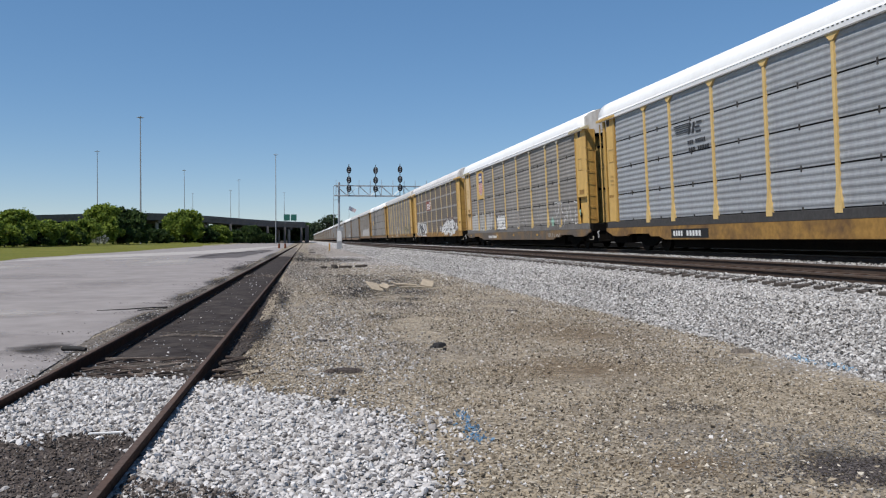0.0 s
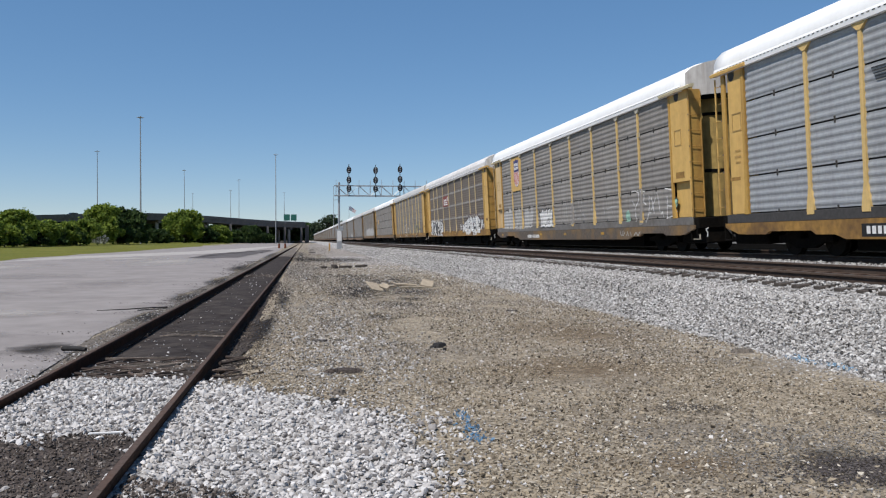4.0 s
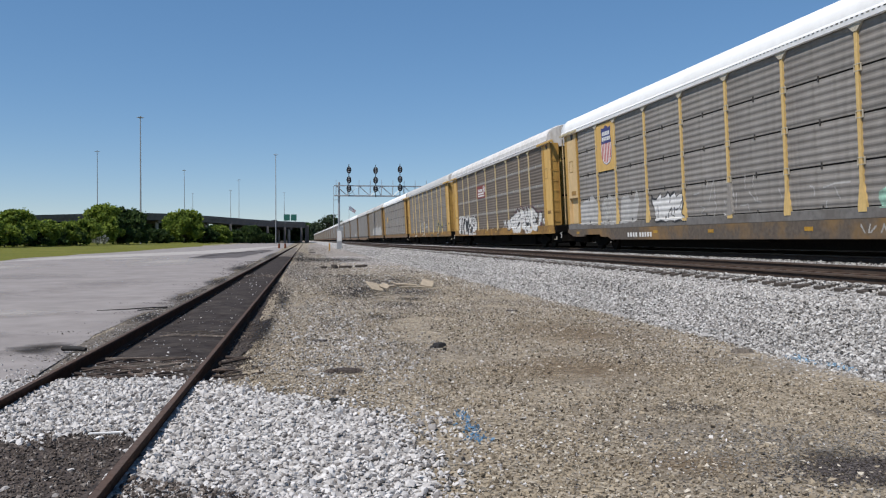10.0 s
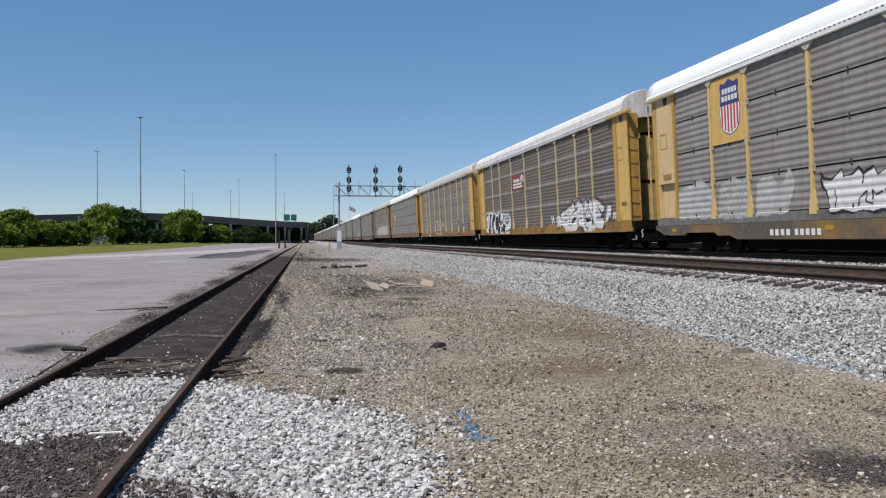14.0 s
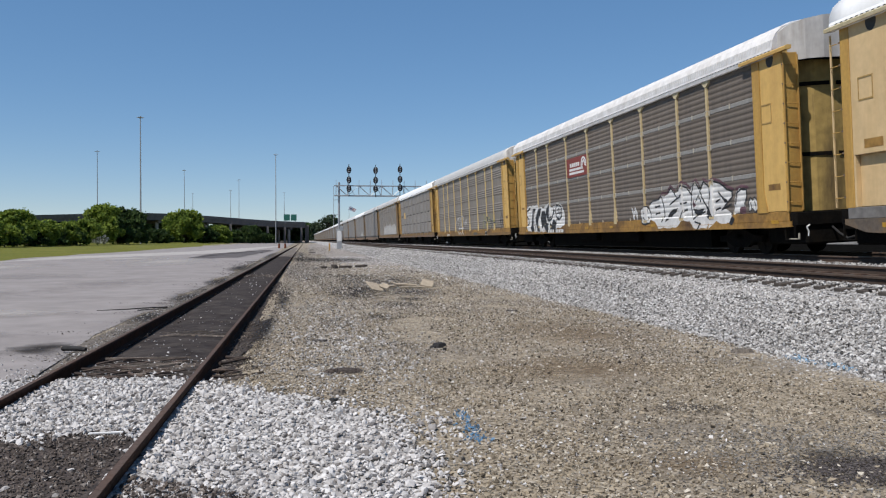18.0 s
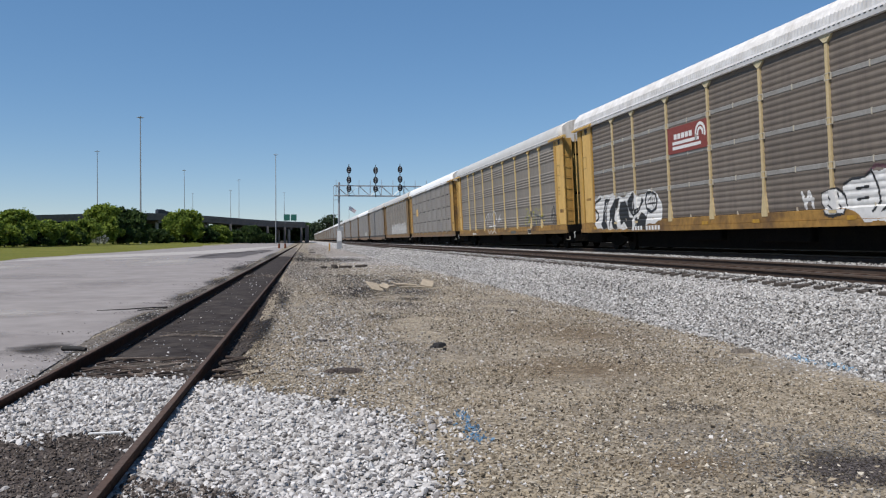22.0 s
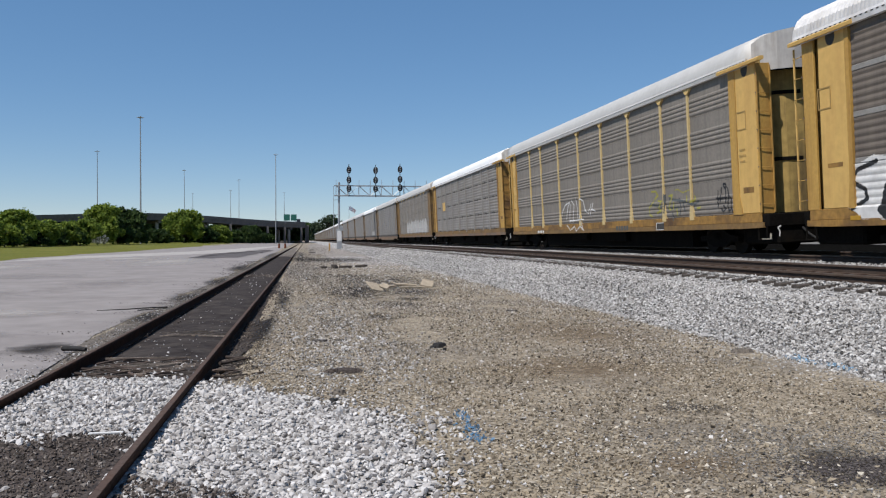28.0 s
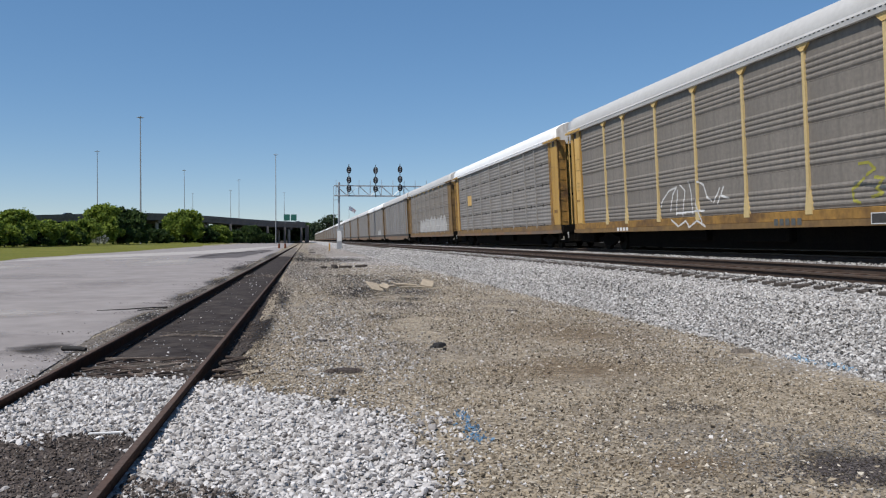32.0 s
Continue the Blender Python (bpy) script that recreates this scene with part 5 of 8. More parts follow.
patch("limestone_patch", [(-4.6, 8.9), (-2.75, 9.0), (-2.1, 9.35), (-1.4, 9.1), (-0.8, 8.6), (0.2, 7.4), (0.65, 6.7), (0.7, 5.8), (0.65, 3.8), (-4.6, 3.8)], 0.014, M["limestone_bed"], "patch of clean white crushed stone across the siding", 0.12, 0.15, 1)
patch("dirt_patch", [(-4.6, 6.75), (-1.16, 6.55), (-1.12, 3.6), (-4.6, 3.6)], 0.02, M["dark_dirt"], "dark brown dirt between the siding's rails", 0.06, 0.1, 2)
patch("shoulder_dirt", [(-1.18, 5.6), (-0.3, 5.25), (0.3, 4.6), (0.3, 3.6), (-1.15, 3.6)], 0.013, M["oil"], "dark gritty dirt beside the rail", 0.12, 0.1, 3)

# black mud filling the siding, a little domed, and smeared out past the right rail
g, rows = Geo(), []
for k in range(112):
    y = 10.6 + 0.25 * k if k < 100 else 35.5 + 4 * (k - 100)
    rows.append([(sx(y, o), y, z + 0.012 * noise.noise((o * 3, y * 1.7, 2))) for o, z in ((-0.70, -0.085), (-0.6, -0.07), (-0.3, -0.045), (0.0, -0.035), (0.3, -0.045), (0.6, -0.07), (0.70, -0.085))])
g.grid(rows)
setting("mud_fill", g, M["mud"], "dried black mud filling the space between the siding's rails", "mud", True)
g, rows = Geo(), []
for k in range(30):
    y = 79.6 + 3 * k
    rows.append([(sx(y, o), y, z) for o, z in ((-0.70, -0.06), (-0.3, -0.03), (0.3, -0.03), (0.70, -0.06))])
g.grid(rows)
setting("gravel_fill", g, M["oil_faint"], "dusty grey gravel filling the far end of the siding", "gravel", True)
g, rows = Geo(), []
for k in range(240):
    y = 9.9 + 0.25 * k
    w = 0.30 + 0.28 * max(0.0, 1 - ((y - 19.5) / 6.5) ** 2) + 0.25 * max(0.0, min(1.0, (y - 30) / 15)) + 0.14 * noise.noise((y * 1.1, 3, 1)) + 0.10 * noise.noise((y * 4.0, 7, 1))
    rows.append([(sx(y, 0.80), y, -0.078), (sx(y, 0.80 + 0.5 * w), y, -0.05), (sx(y, 0.80 + w), y, min(0.005, -0.075 + 0.16 * w))])
g.grid(rows)
setting("mud_smear", g, M["mud"], "black mud smeared along the outside of the rail", "mud")
patch("worn_strip", [(-20, 60), (-8, 100), (-4.2, 200), (-6.5, 200), (-14, 110), (-21, 75)], 0.021, M["pale_pave"], "paler strip of worn pavement at the grass edge", 0.4, 1.0, 50, "pavement")

patch("asphalt_repair", [(-8.8, 70), (-7.2, 69), (-6.6, 73), (-5.4, 72), (-5.0, 84), (-4.5, 96), (-3.9, 119), (-4.9, 124), (-6.6, 108), (-8.6, 100), (-9.4, 88)], 0.026, M["asphalt_dark"], "dark asphalt repair on the lot", 0.45, 0.5, 51, "pavement")
rg = np.random.default_rng(11)


def in_white(x, y):
    edge = np.interp(y, [3.5, 5.8, 6.8, 7.5, 8.7, 9.2, 9.4, 9.45], [0.75, 0.8, 0.75, 0.25, -0.8, -1.4, -2.3, -4.6])
    return x + 0.25 * np.sin(y * 5) * 0.4 < edge


def white_keep(x, y):
    edge = np.interp(y, [3.5, 5.8, 6.8, 7.5, 8.7, 9.2, 9.4, 9.45], [0.75, 0.8, 0.75, 0.25, -0.8, -1.4, -2.3, -4.6])
    dark = (x < -1.2) & (y < 6.6 + 0.15 * np.sin(7 * x))
    rail = (np.abs(x - (SIDE_X + y * 0.0054) - 0.753) < 0.05) | (np.abs(x - (SIDE_X + y * 0.0054) + 0.753) < 0.05)
    soft = rg.random(len(x)) < np.exp(-np.maximum(0, x - edge) / np.where(y < 6.2, 0.10, 0.18))
    grime = (x > -1.2) & (x < 0.35) & (y < 5.6 - 0.75 * (x + 1.2))
    return soft & ~rail & (~dark | (rg.random(len(x)) < 0.015)) & (~grime | (rg.random(len(x)) < 0.3))


p = scatter(rg, 40000, -4.4, 1.7, 4.1, 10.0, white_keep)
stone_field("limestone_stones", "clean white crushed limestone lying loose across the siding", lift(p, rg.uniform(0.004, 0.034, len(p))), rg.uniform(0.022, 0.044, len(p)) * rg.choice([0.7, 1, 1.4], len(p), p=[0.45, 0.4, 0.15]), M["white_stone"], 1, 0.55, 0.35, True)
p = scatter(rg, 17000, -3.6, 0.4, 4.1, 6.8, lambda x, y: ((x < -1.25) | ((x > -1.1) & (y < 5.5 - 0.7 * (x + 1.1)))) & (np.abs(x - (SIDE_X + y * 0.0054) - 0.753) > 0.05))
M["dark_stone"] = stone_mat("grimy_stones", [(0.028, 0.023, 0.02), (0.075, 0.061, 0.052), (0.13, 0.105, 0.088), (0.07, 0.057, 0.05), (0.25, 0.22, 0.195)])
stone_field("dirty_stones", "grimy brown stones and grit in the dirt", lift(p, rg.uniform(0.015, 0.03, len(p))), rg.uniform(0.010, 0.030, len(p)), M["dark_stone"], 2, 0.7, 0.5)


# soft dark oil stains soaked into the gravel: thin films that fade out unevenly
def film_mat(name, base, strength):
    """A soaked-in stain: its cover falls off from the middle, broken up by grain."""
    m = bpy.data.materials.new(name)
    m.use_nodes = True
    nt, b = m.node_tree, m.node_tree.nodes["Principled BSDF"]
    N, L = nt.nodes.new, nt.links.new
    co, ln, geo = N("ShaderNodeTexCoord"), N("ShaderNodeVectorMath"), N("ShaderNodeNewGeometry")
    ln.operation = "LENGTH"
    L(co.outputs["Object"], ln.inputs[0])
    big, fine, add, add2, ramp = N("ShaderNodeTexNoise"), N("ShaderNodeTexNoise"), N("ShaderNodeMath"), N("ShaderNodeMath"), N("ShaderNodeMapRange")
    big.inputs["Scale"].default_value, big.inputs["Detail"].default_value = 3.2, 6
    fine.inputs["Scale"].default_value, fine.inputs["Detail"].default_value = 45, 3
    add.operation, add2.operation = "MULTIPLY_ADD", "MULTIPLY_ADD"
    add.inputs[1].default_value, add2.inputs[1].default_value = 1.1, 0.35
    L(geo.outputs["Position"], big.inputs["Vector"]), L(geo.outputs["Position"], fine.inputs["Vector"])
    L(big.outputs["Fac"], add.inputs[0]), L(ln.outputs["Value"], add.inputs[2])
    L(fine.outputs["Fac"], add2.inputs[0]), L(add.outputs[0], add2.inputs[2])
    ramp.inputs["From Min"].default_value, ramp.inputs["From Max"].default_value = 1.55, 0.85
    ramp.inputs["To Max"].default_value = strength
    L(add2.outputs[0], ramp.inputs["Value"]), L(ramp.outputs[0], b.inputs["Alpha"])
    b.inputs["Base Color"].default_value = (*base, 1)
    b.inputs["Roughness"].default_value, b.inputs["Specular IOR Level"].default_value = 0.9, 0.1
    return m


M["oil_film"] = film_mat("soaked_oil", (0.035, 0.031, 0.029), 0.85)
M["damp_film"] = film_mat("soaked_grey_dust", (0.085, 0.077, 0.072), 0.75)
M["rust_film"] = film_mat("soaked_brown_dirt", (0.16, 0.11, 0.065), 0.45)
M["dust_film"] = film_mat("bleached_dust", (0.42, 0.395, 0.37), 0.65)
M["lot_film"] = film_mat("grey_tyre_dirt", (0.19, 0.172, 0.165), 0.20)
DISC = {}
for k, (cx, cy, rx, ry, film, z) in enumerate(((1.40, 24.2, 1.2, 5.2, "oil_film", 0.009), (2.3, 28.0, 2.0, 7.0, "damp_film", 0.008), (3.2, 24.0, 1.2, 2.6, "damp_film", 0.007), (0.2, 66.0, 1.6, 13.0, "oil_film", 0.024), (-0.5, 42.0, 0.40, 14.0, "oil_film", 0.0125), (0.0, 44.0, 0.9, 17.0, "damp_film", 0.0115), (-0.1, 88.0, 0.8, 24.0, "damp_film", 0.026), (-2.9, 82.0, 0.6, 26.0, "damp_film", 0.03), (1.50, 16.3, 0.50, 1.3, "oil_film", 0.005), (0.69, 15.0, 0.33, 1.2, "oil_film", 0.006), (3.0, 31.5, 2.2, 6.5, "damp_film", 0.005),
                                             (1.9, 34.0, 1.2, 4.0, "oil_film", 0.007), (2.4, 63.0, 4.6, 9.5, "oil_film", 0.022), (2.75, 21.0, 0.55, 0.9, "oil_film", 0.006), (3.6, 4.95, 0.55, 0.60, "oil_film", 0.012), (3.45, 6.95, 0.50, 0.40, "damp_film", 0.004),
                                             (2.2, 19.2, 1.0, 1.6, "damp_film", 0.006), (5.0, 6.5, 0.3, 0.35, "damp_film", 0.006), (-0.45, 23.5, 0.32, 9.0, "oil_film", 0.008), (-0.60, 14.5, 0.25, 4.0, "oil_film", 0.008),
                                             (4.4, 13.0, 1.6, 3.0, "rust_film", 0.006), (3.2, 9.4, 1.8, 1.5, "rust_film", 0.0065), (2.6, 5.2, 0.8, 0.5, "rust_film", 0.005), (1.2, 45.0, 1.6, 4.0, "damp_film", 0.006), (0.2, 35.0, 0.7, 8.0, "damp_film", 0.0085),
                                             (-3.52, 12.13, 0.58, 0.91, "oil_film", 0.0215), (-3.0, 16.8, 0.42, 1.5, "oil_film", 0.022), (-3.05, 22.5, 0.50, 2.2, "oil_film", 0.0225), (-3.0, 31.0, 0.55, 3.5, "oil_film", 0.022), (-3.2, 46.0, 0.8, 7.0, "oil_film", 0.0215),
                                             (-9.0, 60.0, 4.0, 14.0, "dust_film", 0.024), (-14.0, 70.0, 5.0, 12.0, "dust_film", 0.0245), (-16.5, 48.0, 4.0, 9.0, "dust_film", 0.024), (-6.5, 30.0, 2.2, 4.0, "lot_film", 0.0235), (-9.0, 24.0, 3.0, 3.0, "lot_film", 0.023), (-6.0, 18.0, 1.8, 1.2, "dust_film", 0.023), (-11.0, 36.0, 3.5, 4.0, "lot_film", 0.0225), (-5.0, 14.0, 1.2, 0.9, "lot_film", 0.0225))):
    if film not in DISC:
        DISC[film] = Geo().grid([[(1.25 * math.cos(a) * q, 1.25 * math.sin(a) * q, 0.0) for a in (2 * math.pi * n / 24 for n in range(25))] for q in (1.0, 0.5, 0.02)]).mesh("soaked_stain", M[film])
    ob = tagged(new("soaked_stain", DISC[film]), {"rust_film": "faint brown dirt washed over the gravel", "dust_film": "bleached dust lying over the paved lot", "lot_film": "grey tyre dirt worn into the paved lot"}.get(film, "soft dark stain soaked into the ground"), "stain", kind="structure")
    ob.matrix_basis = Matrix.LocRotScale((cx, cy, z), None, (rx, ry, 1.0))


# dark grit creeping from the rail over the edge of the lot in streaks, and an oily stain
sd = np.random.default_rng(21)
M["grit_chip"] = stone_mat("fine_dark_grit", [(0.04, 0.036, 0.033), (0.085, 0.076, 0.07), (0.14, 0.126, 0.115), (0.09, 0.08, 0.074), (0.26, 0.24, 0.22)])
p = np.concatenate([scatter(sd, 34000, -4.6, -2.78, 9.8, 26), scatter(sd, 14000, -5.4, -2.75, 26, 60)])
reach = 0.10 + 0.014 * (p[:, 1] - 9.8) + np.array([max(0.0, noise.noise((0.0, y * 1.1, 4.0))) * 0.9 + max(0.0, noise.noise((0.0, y * 2.7, 8.0))) * 0.45 for y in p[:, 1]])
off = np.maximum(0, sx(p[:, 1], -0.86) - p[:, 0])
p = p[sd.random(len(p)) < 0.55 * np.exp(-(off / reach) ** 1.5)]
stone_field("lot_grit", "dark grit washed in streaks over the edge of the lot", lift(p, np.full(len(p), 0.021)), sd.uniform(0.008, 0.024, len(p)) * (1 + np.maximum(0, p[:, 1] - 14) * 0.05), M["grit_chip"], 22, 0.22, 0.08)
M["stain_chip"] = stone_mat("oily_grime", [(0.045, 0.037, 0.035), (0.075, 0.064, 0.06), (0.115, 0.10, 0.095)])


g, rows = Geo(), []
for k in range(400):
    y = 9.3 + 0.35 * k
    e = 0.10 * noise.noise((y * 1.4, 1, 6)) + 0.05 * noise.noise((y * 4.1, 1, 6))
    rows.append([(sx(y, -1.32 + e), y, -0.004), (sx(y, -1.1), y, -0.028), (sx(y, -0.84), y, -0.07)])
g.grid(rows)
setting("gutter_dirt", g, M["oil_faint"], "dirty grey grit filling the gap between lot and rail", "ground")
q = np.array([3.75, 5.3]) + sd.normal(size=(5200, 2)) * np.array([0.75, 0.55])
q = q[(q[:, 1] > 4.2) & (q[:, 0] < 5.6)]
M["grey_chip"] = stone_mat("grey_dust_chips", [(0.10, 0.095, 0.088), (0.15, 0.142, 0.13), (0.20, 0.188, 0.172), (0.26, 0.245, 0.225)])
stone_field("grey_dust", "fine grey dusty chips over the tan gravel", lift(q, np.full(len(q), 0.008)), sd.uniform(0.008, 0.018, len(q)), M["grey_chip"], 24, 0.35, 0.12)
q = np.array([3.6, 4.85]) + sd.normal(size=(2200, 2)) * np.array([0.30, 0.17])
q = q[q[:, 1] > 4.2]
stone_field("oily_dust", "soft dark oily patch on the gravel", lift(q, np.full(len(q), 0.013)), sd.uniform(0.008, 0.018, len(q)), M["stain_chip"], 25, 0.25, 0.08)


def free(x, y):
    return ~(in_white(x, y) & (y < 9.8)) & (x > -0.62 + 0.1 * np.sin(y) + 0.26 * np.clip(1 - ((y - 19.5) / 6.5) ** 2, 0, 1))


def clumped(x, y):
    """Loose ground stones lie thick in some places and thin in others."""
    thick = np.array([0.62 + 1.0 * noise.noise((a * 0.8, b * 0.55, 11.0)) + 0.6 * noise.noise((a * 2.3, b * 1.5, 5.0)) for a, b in zip(x, y)])
    return free(x, y) & (rg.random(len(x)) < thick)


p = np.concatenate([scatter(rg, 56000, -0.9, 6.4, 4.2, 9.5, clumped), scatter(rg, 40000, -0.9, 6.4, 9.5, 17, clumped), scatter(rg, 20000, -0.9, 6.2, 17, 34, clumped)])
size = rg.uniform(0.009, 0.024, len(p)) * rg.choice([0.8, 1.0, 1.6], len(p), p=[0.5, 0.38, 0.12]) * (1 + np.maximum(0, p[:, 1] - 12) * 0.03)
stone_field("tan_pebbles", "loose tan and grey pebbles on the packed ground", lift(p, 0.004 + size * 0.12), size, M["tan_stone"], 3, 0.6)
p = np.concatenate([scatter(rg, 500, -0.9, 6.2, 4.3, 12, free), scatter(rg, 900, -0.9, 6.2, 12, 40, free), scatter(rg, 60, -2.5, -1.3, 10.9, 17), scatter(rg, 60, -2.4, -1.2, 17, 40)])
stone_field("stray_stones", "pale stones strewn over gravel and mud", lift(p, np.where(p[:, 0] < -0.9, -0.028, 0.010)), rg.uniform(0.010, 0.026, len(p)) * (1 + np.maximum(0, p[:, 1] - 14) * 0.02), M["ballast_stone"], 4, 0.6)
p = np.concatenate([scatter(rg, 260, -3.2, -2.75, 9.5, 22), scatter(rg, 300, -3.1, -2.8, 22, 60)])
stone_field("edge_grit", "grit along the edge of the lot", lift(p, np.full(len(p), 0.026)), rg.uniform(0.008, 0.022, len(p)), M["tan_stone"], 5)

d = np.abs(rg.normal(size=(1000, 2)))
p = np.column_stack([np.interp(7.0 + 2.2 * d[:, 1], [6, 7.3, 8.8, 9.6, 14], [1.0, 0.75, -0.1, -0.4, -0.4]) + d[:, 0] * 1.1, 6.0 + 3.2 * d[:, 1] * rg.choice([-0.4, 1.0], 1000)])
p = p[(p[:, 1] > 4.2) & (p[:, 0] < 5.5)]
pg = np.concatenate([scatter(rg, 9000, -0.7, 2.4, 6.5, 15, lambda x, y: rg.random(len(x)) < 0.75 * np.exp(-((x - 0.55 - 0.02 * y) / 0.75) ** 2 - ((y - 9.8) / 3.2) ** 2)), scatter(rg, 9000, 3.6, 6.3, 5.0, 45, lambda x, y: rg.random(len(x)) < np.clip((x - 3.8 - 0.5 * np.sin(y * 0.4)) / 2.6, 0, 1) ** 2)])
stone_field("grey_pebbles", "grey and white pebbles mixed into the tan gravel", lift(pg, np.full(len(pg), 0.007)), rg.uniform(0.010, 0.026, len(pg)) * (1 + np.maximum(0, pg[:, 1] - 12) * 0.03), M["ballast_stone"], 15, 0.6)
pg = scatter(rg, 6000, 0.8, 6.2, 30, 75, lambda x, y: rg.random(len(x)) < np.clip((y - 30) / 30, 0, 1) * np.clip((x - 0.8) / 3, 0.15, 1))
pm = np.concatenate([scatter(rg, 15000, -0.55, 6.2, 9.5, 20, clumped), scatter(rg, 13000, -0.5, 6.2, 18, 45, clumped)])
M["mixed_chip"] = stone_mat("mixed_gravel_chips", [(0.03, 0.026, 0.022), (0.11, 0.092, 0.074), (0.30, 0.26, 0.21), (0.42, 0.38, 0.33), (0.20, 0.17, 0.14), (0.60, 0.56, 0.51)])
stone_field("mixed_chips", "coarse dark and pale chips scattered over the gravel", lift(pm, np.full(len(pm), 0.010)), rg.uniform(0.014, 0.034, len(pm)) * (0.75 + pm[:, 1] * 0.022), M["mixed_chip"], 18, 0.5)
pz = np.concatenate([scatter(sd, 6000, -0.72, 1.4, 24, 50), scatter(sd, 4500, -0.6, 2.4, 50, 90), scatter(sd, 2600, -0.3, 4.0, 90, 170)])
stone_field("far_grit", "coarse grey grit between the siding and the main line", lift(pz, np.full(len(pz), 0.012)), sd.uniform(0.022, 0.05, len(pz)) * (0.5 + np.minimum(pz[:, 1], 50) * 0.016), M["mixed_chip"], 29, 0.4)
pw = scatter(rg, 5200, -0.6, 2.2, 8.5, 22, lambda x, y: rg.random(len(x)) < np.exp(-((x - 0.5) / 0.8) ** 2) * np.interp(y, [8.5, 10, 16, 22], [0.5, 1.0, 0.8, 0.2]))
stone_field("grey_chips", "pale grey stones spilled along the siding", lift(pw, np.full(len(pw), 0.012)), rg.uniform(0.018, 0.038, len(pw)), M["ballast_stone"], 19, 0.55)
pd = np.concatenate([np.array([2.2, 27.0]) + rg.normal(size=(170, 2)) * np.array([1.1, 4.0]), np.array([0.6, 13.0]) + rg.normal(size=(220, 2)) * np.array([0.6, 2.2])])
pd = pd[(pd[:, 0] > -0.5) & (pd[:, 1] > 9)]
stone_field("pale_chips", "pale chips of stone and litter strewn over the stained gravel", lift(pd, np.full(len(pd), 0.012)), rg.uniform(0.018, 0.05, len(pd)) * (0.6 + pd[:, 1] * 0.03), M["white_stone"], 17, 0.45)
stone_field("pale_pebbles", "pale pebbles thickening towards the end of the gravel lot", lift(pg, np.full(len(pg), 0.008)), rg.uniform(0.03, 0.09, len(pg)), M["white_stone"], 16, 0.35)
M["pale_gravel"] = gravel_mat("bleached_pale_gravel", [(0.15, 0.132, 0.115), (0.26, 0.232, 0.205), (0.34, 0.31, 0.28), (0.22, 0.195, 0.172)], 20, 0.25, (0.16, 0.135, 0.112), 0.4, 0.7, 0.02)
patch("gravel_apron", [(6.7, 46), (3.6, 52), (2.2, 62), (1.5, 80), (0.9, 110), (1.2, 160), (3.0, 300), (6.7, 300)], 0.007, M["pale_gravel"], "bleached pale gravel between the siding and the main line", 0.5, 0.8, 95)
stone_field("mixed_stones", "white stones kicked out over the tan gravel", lift(p, np.full(len(p), 0.008)), rg.uniform(0.010, 0.028, len(p)), M["white_stone"], 10, 0.55)
p = np.concatenate([scatter(rg, 3600, -4.4, -2.75, 8.6, 12.0, lambda x, y: rg.random(len(x)) < np.exp(-np.maximum(0, y - 9.0) / 0.6)), scatter(rg, 320, -3.05, -2.75, 11, 24)])
stone_field("edge_stones", "small white stones scattered on the edge of the lot", lift(p, np.full(len(p), 0.022)), rg.uniform(0.008, 0.026, len(p)), M["white_stone"], 12, 0.55)
p = np.concatenate([scatter(rg, 700, sx(11, 0.8), sx(11, 1.3), 9.4, 16), scatter(rg, 450, sx(20, 0.8), sx(20, 1.35), 16, 30)])
stone_field("muddy_stones", "muddy grit along the outside of the rail", lift(p, np.interp(p[:, 0], [-1.1, -0.5], [-0.07, 0.005])), rg.uniform(0.010, 0.032, len(p)) * (1 + np.maximum(0, p[:, 1] - 12) * 0.03), M["dark_stone"], 13, 0.6)
pd = np.concatenate([scatter(sd, 150, sx(10, -0.7), sx(10, 0.68), 9.3, 10.9), scatter(sd, 26, sx(14, -0.6), sx(14, 0.6), 10.9, 18), scatter(sd, 30, sx(26, -0.6), sx(26, 0.6), 18, 40)])
stone_field("stray_limestone", "stray white stones on the rotten ties and the mud", lift(pd, np.where(pd[:, 1] < 10.9, 0.0, -0.035)), sd.uniform(0.014, 0.036, len(pd)) * (1 + np.maximum(0, pd[:, 1] - 14) * 0.02), M["white_stone"], 27, 0.55)
p = np.concatenate([scatter(rg, 60, sx(13, -0.66), sx(13, 0.66), 10.6, 16.5), scatter(rg, 25, sx(16, -0.6), sx(16, 0.66), 16, 34), scatter(rg, 320, sx(36, -0.66), sx(36, 0.66), 35.2, 37.4)])
stone_field("mud_grit", "brown grit and chips lying on the mud", lift(p, np.full(len(p), -0.04)), rg.uniform(0.010, 0.034, len(p)) * (1 + np.maximum(0, p[:, 1] - 14) * 0.06), M["dark_stone"], 14, 0.6)

BZ = np.array([bed_z(x) for x in np.linspace(6, 16, 401)])


def bed(x):
    return np.interp(x, np.linspace(6, 16, 401), BZ)


def off_track(x, y):
    near = (np.abs(x - NEAR_X + 0.753) > 0.09) & (np.abs(x - NEAR_X - 0.753) > 0.09)
    return near


def toe(x, y):
    return (x > 6.1 + 0.35 * np.sin(y * 0.9) * np.sin(y * 0.37 + 1)) | (rg.random(len(x)) < np.clip((x - 5.0) * 0.22, 0.02, 0.3))


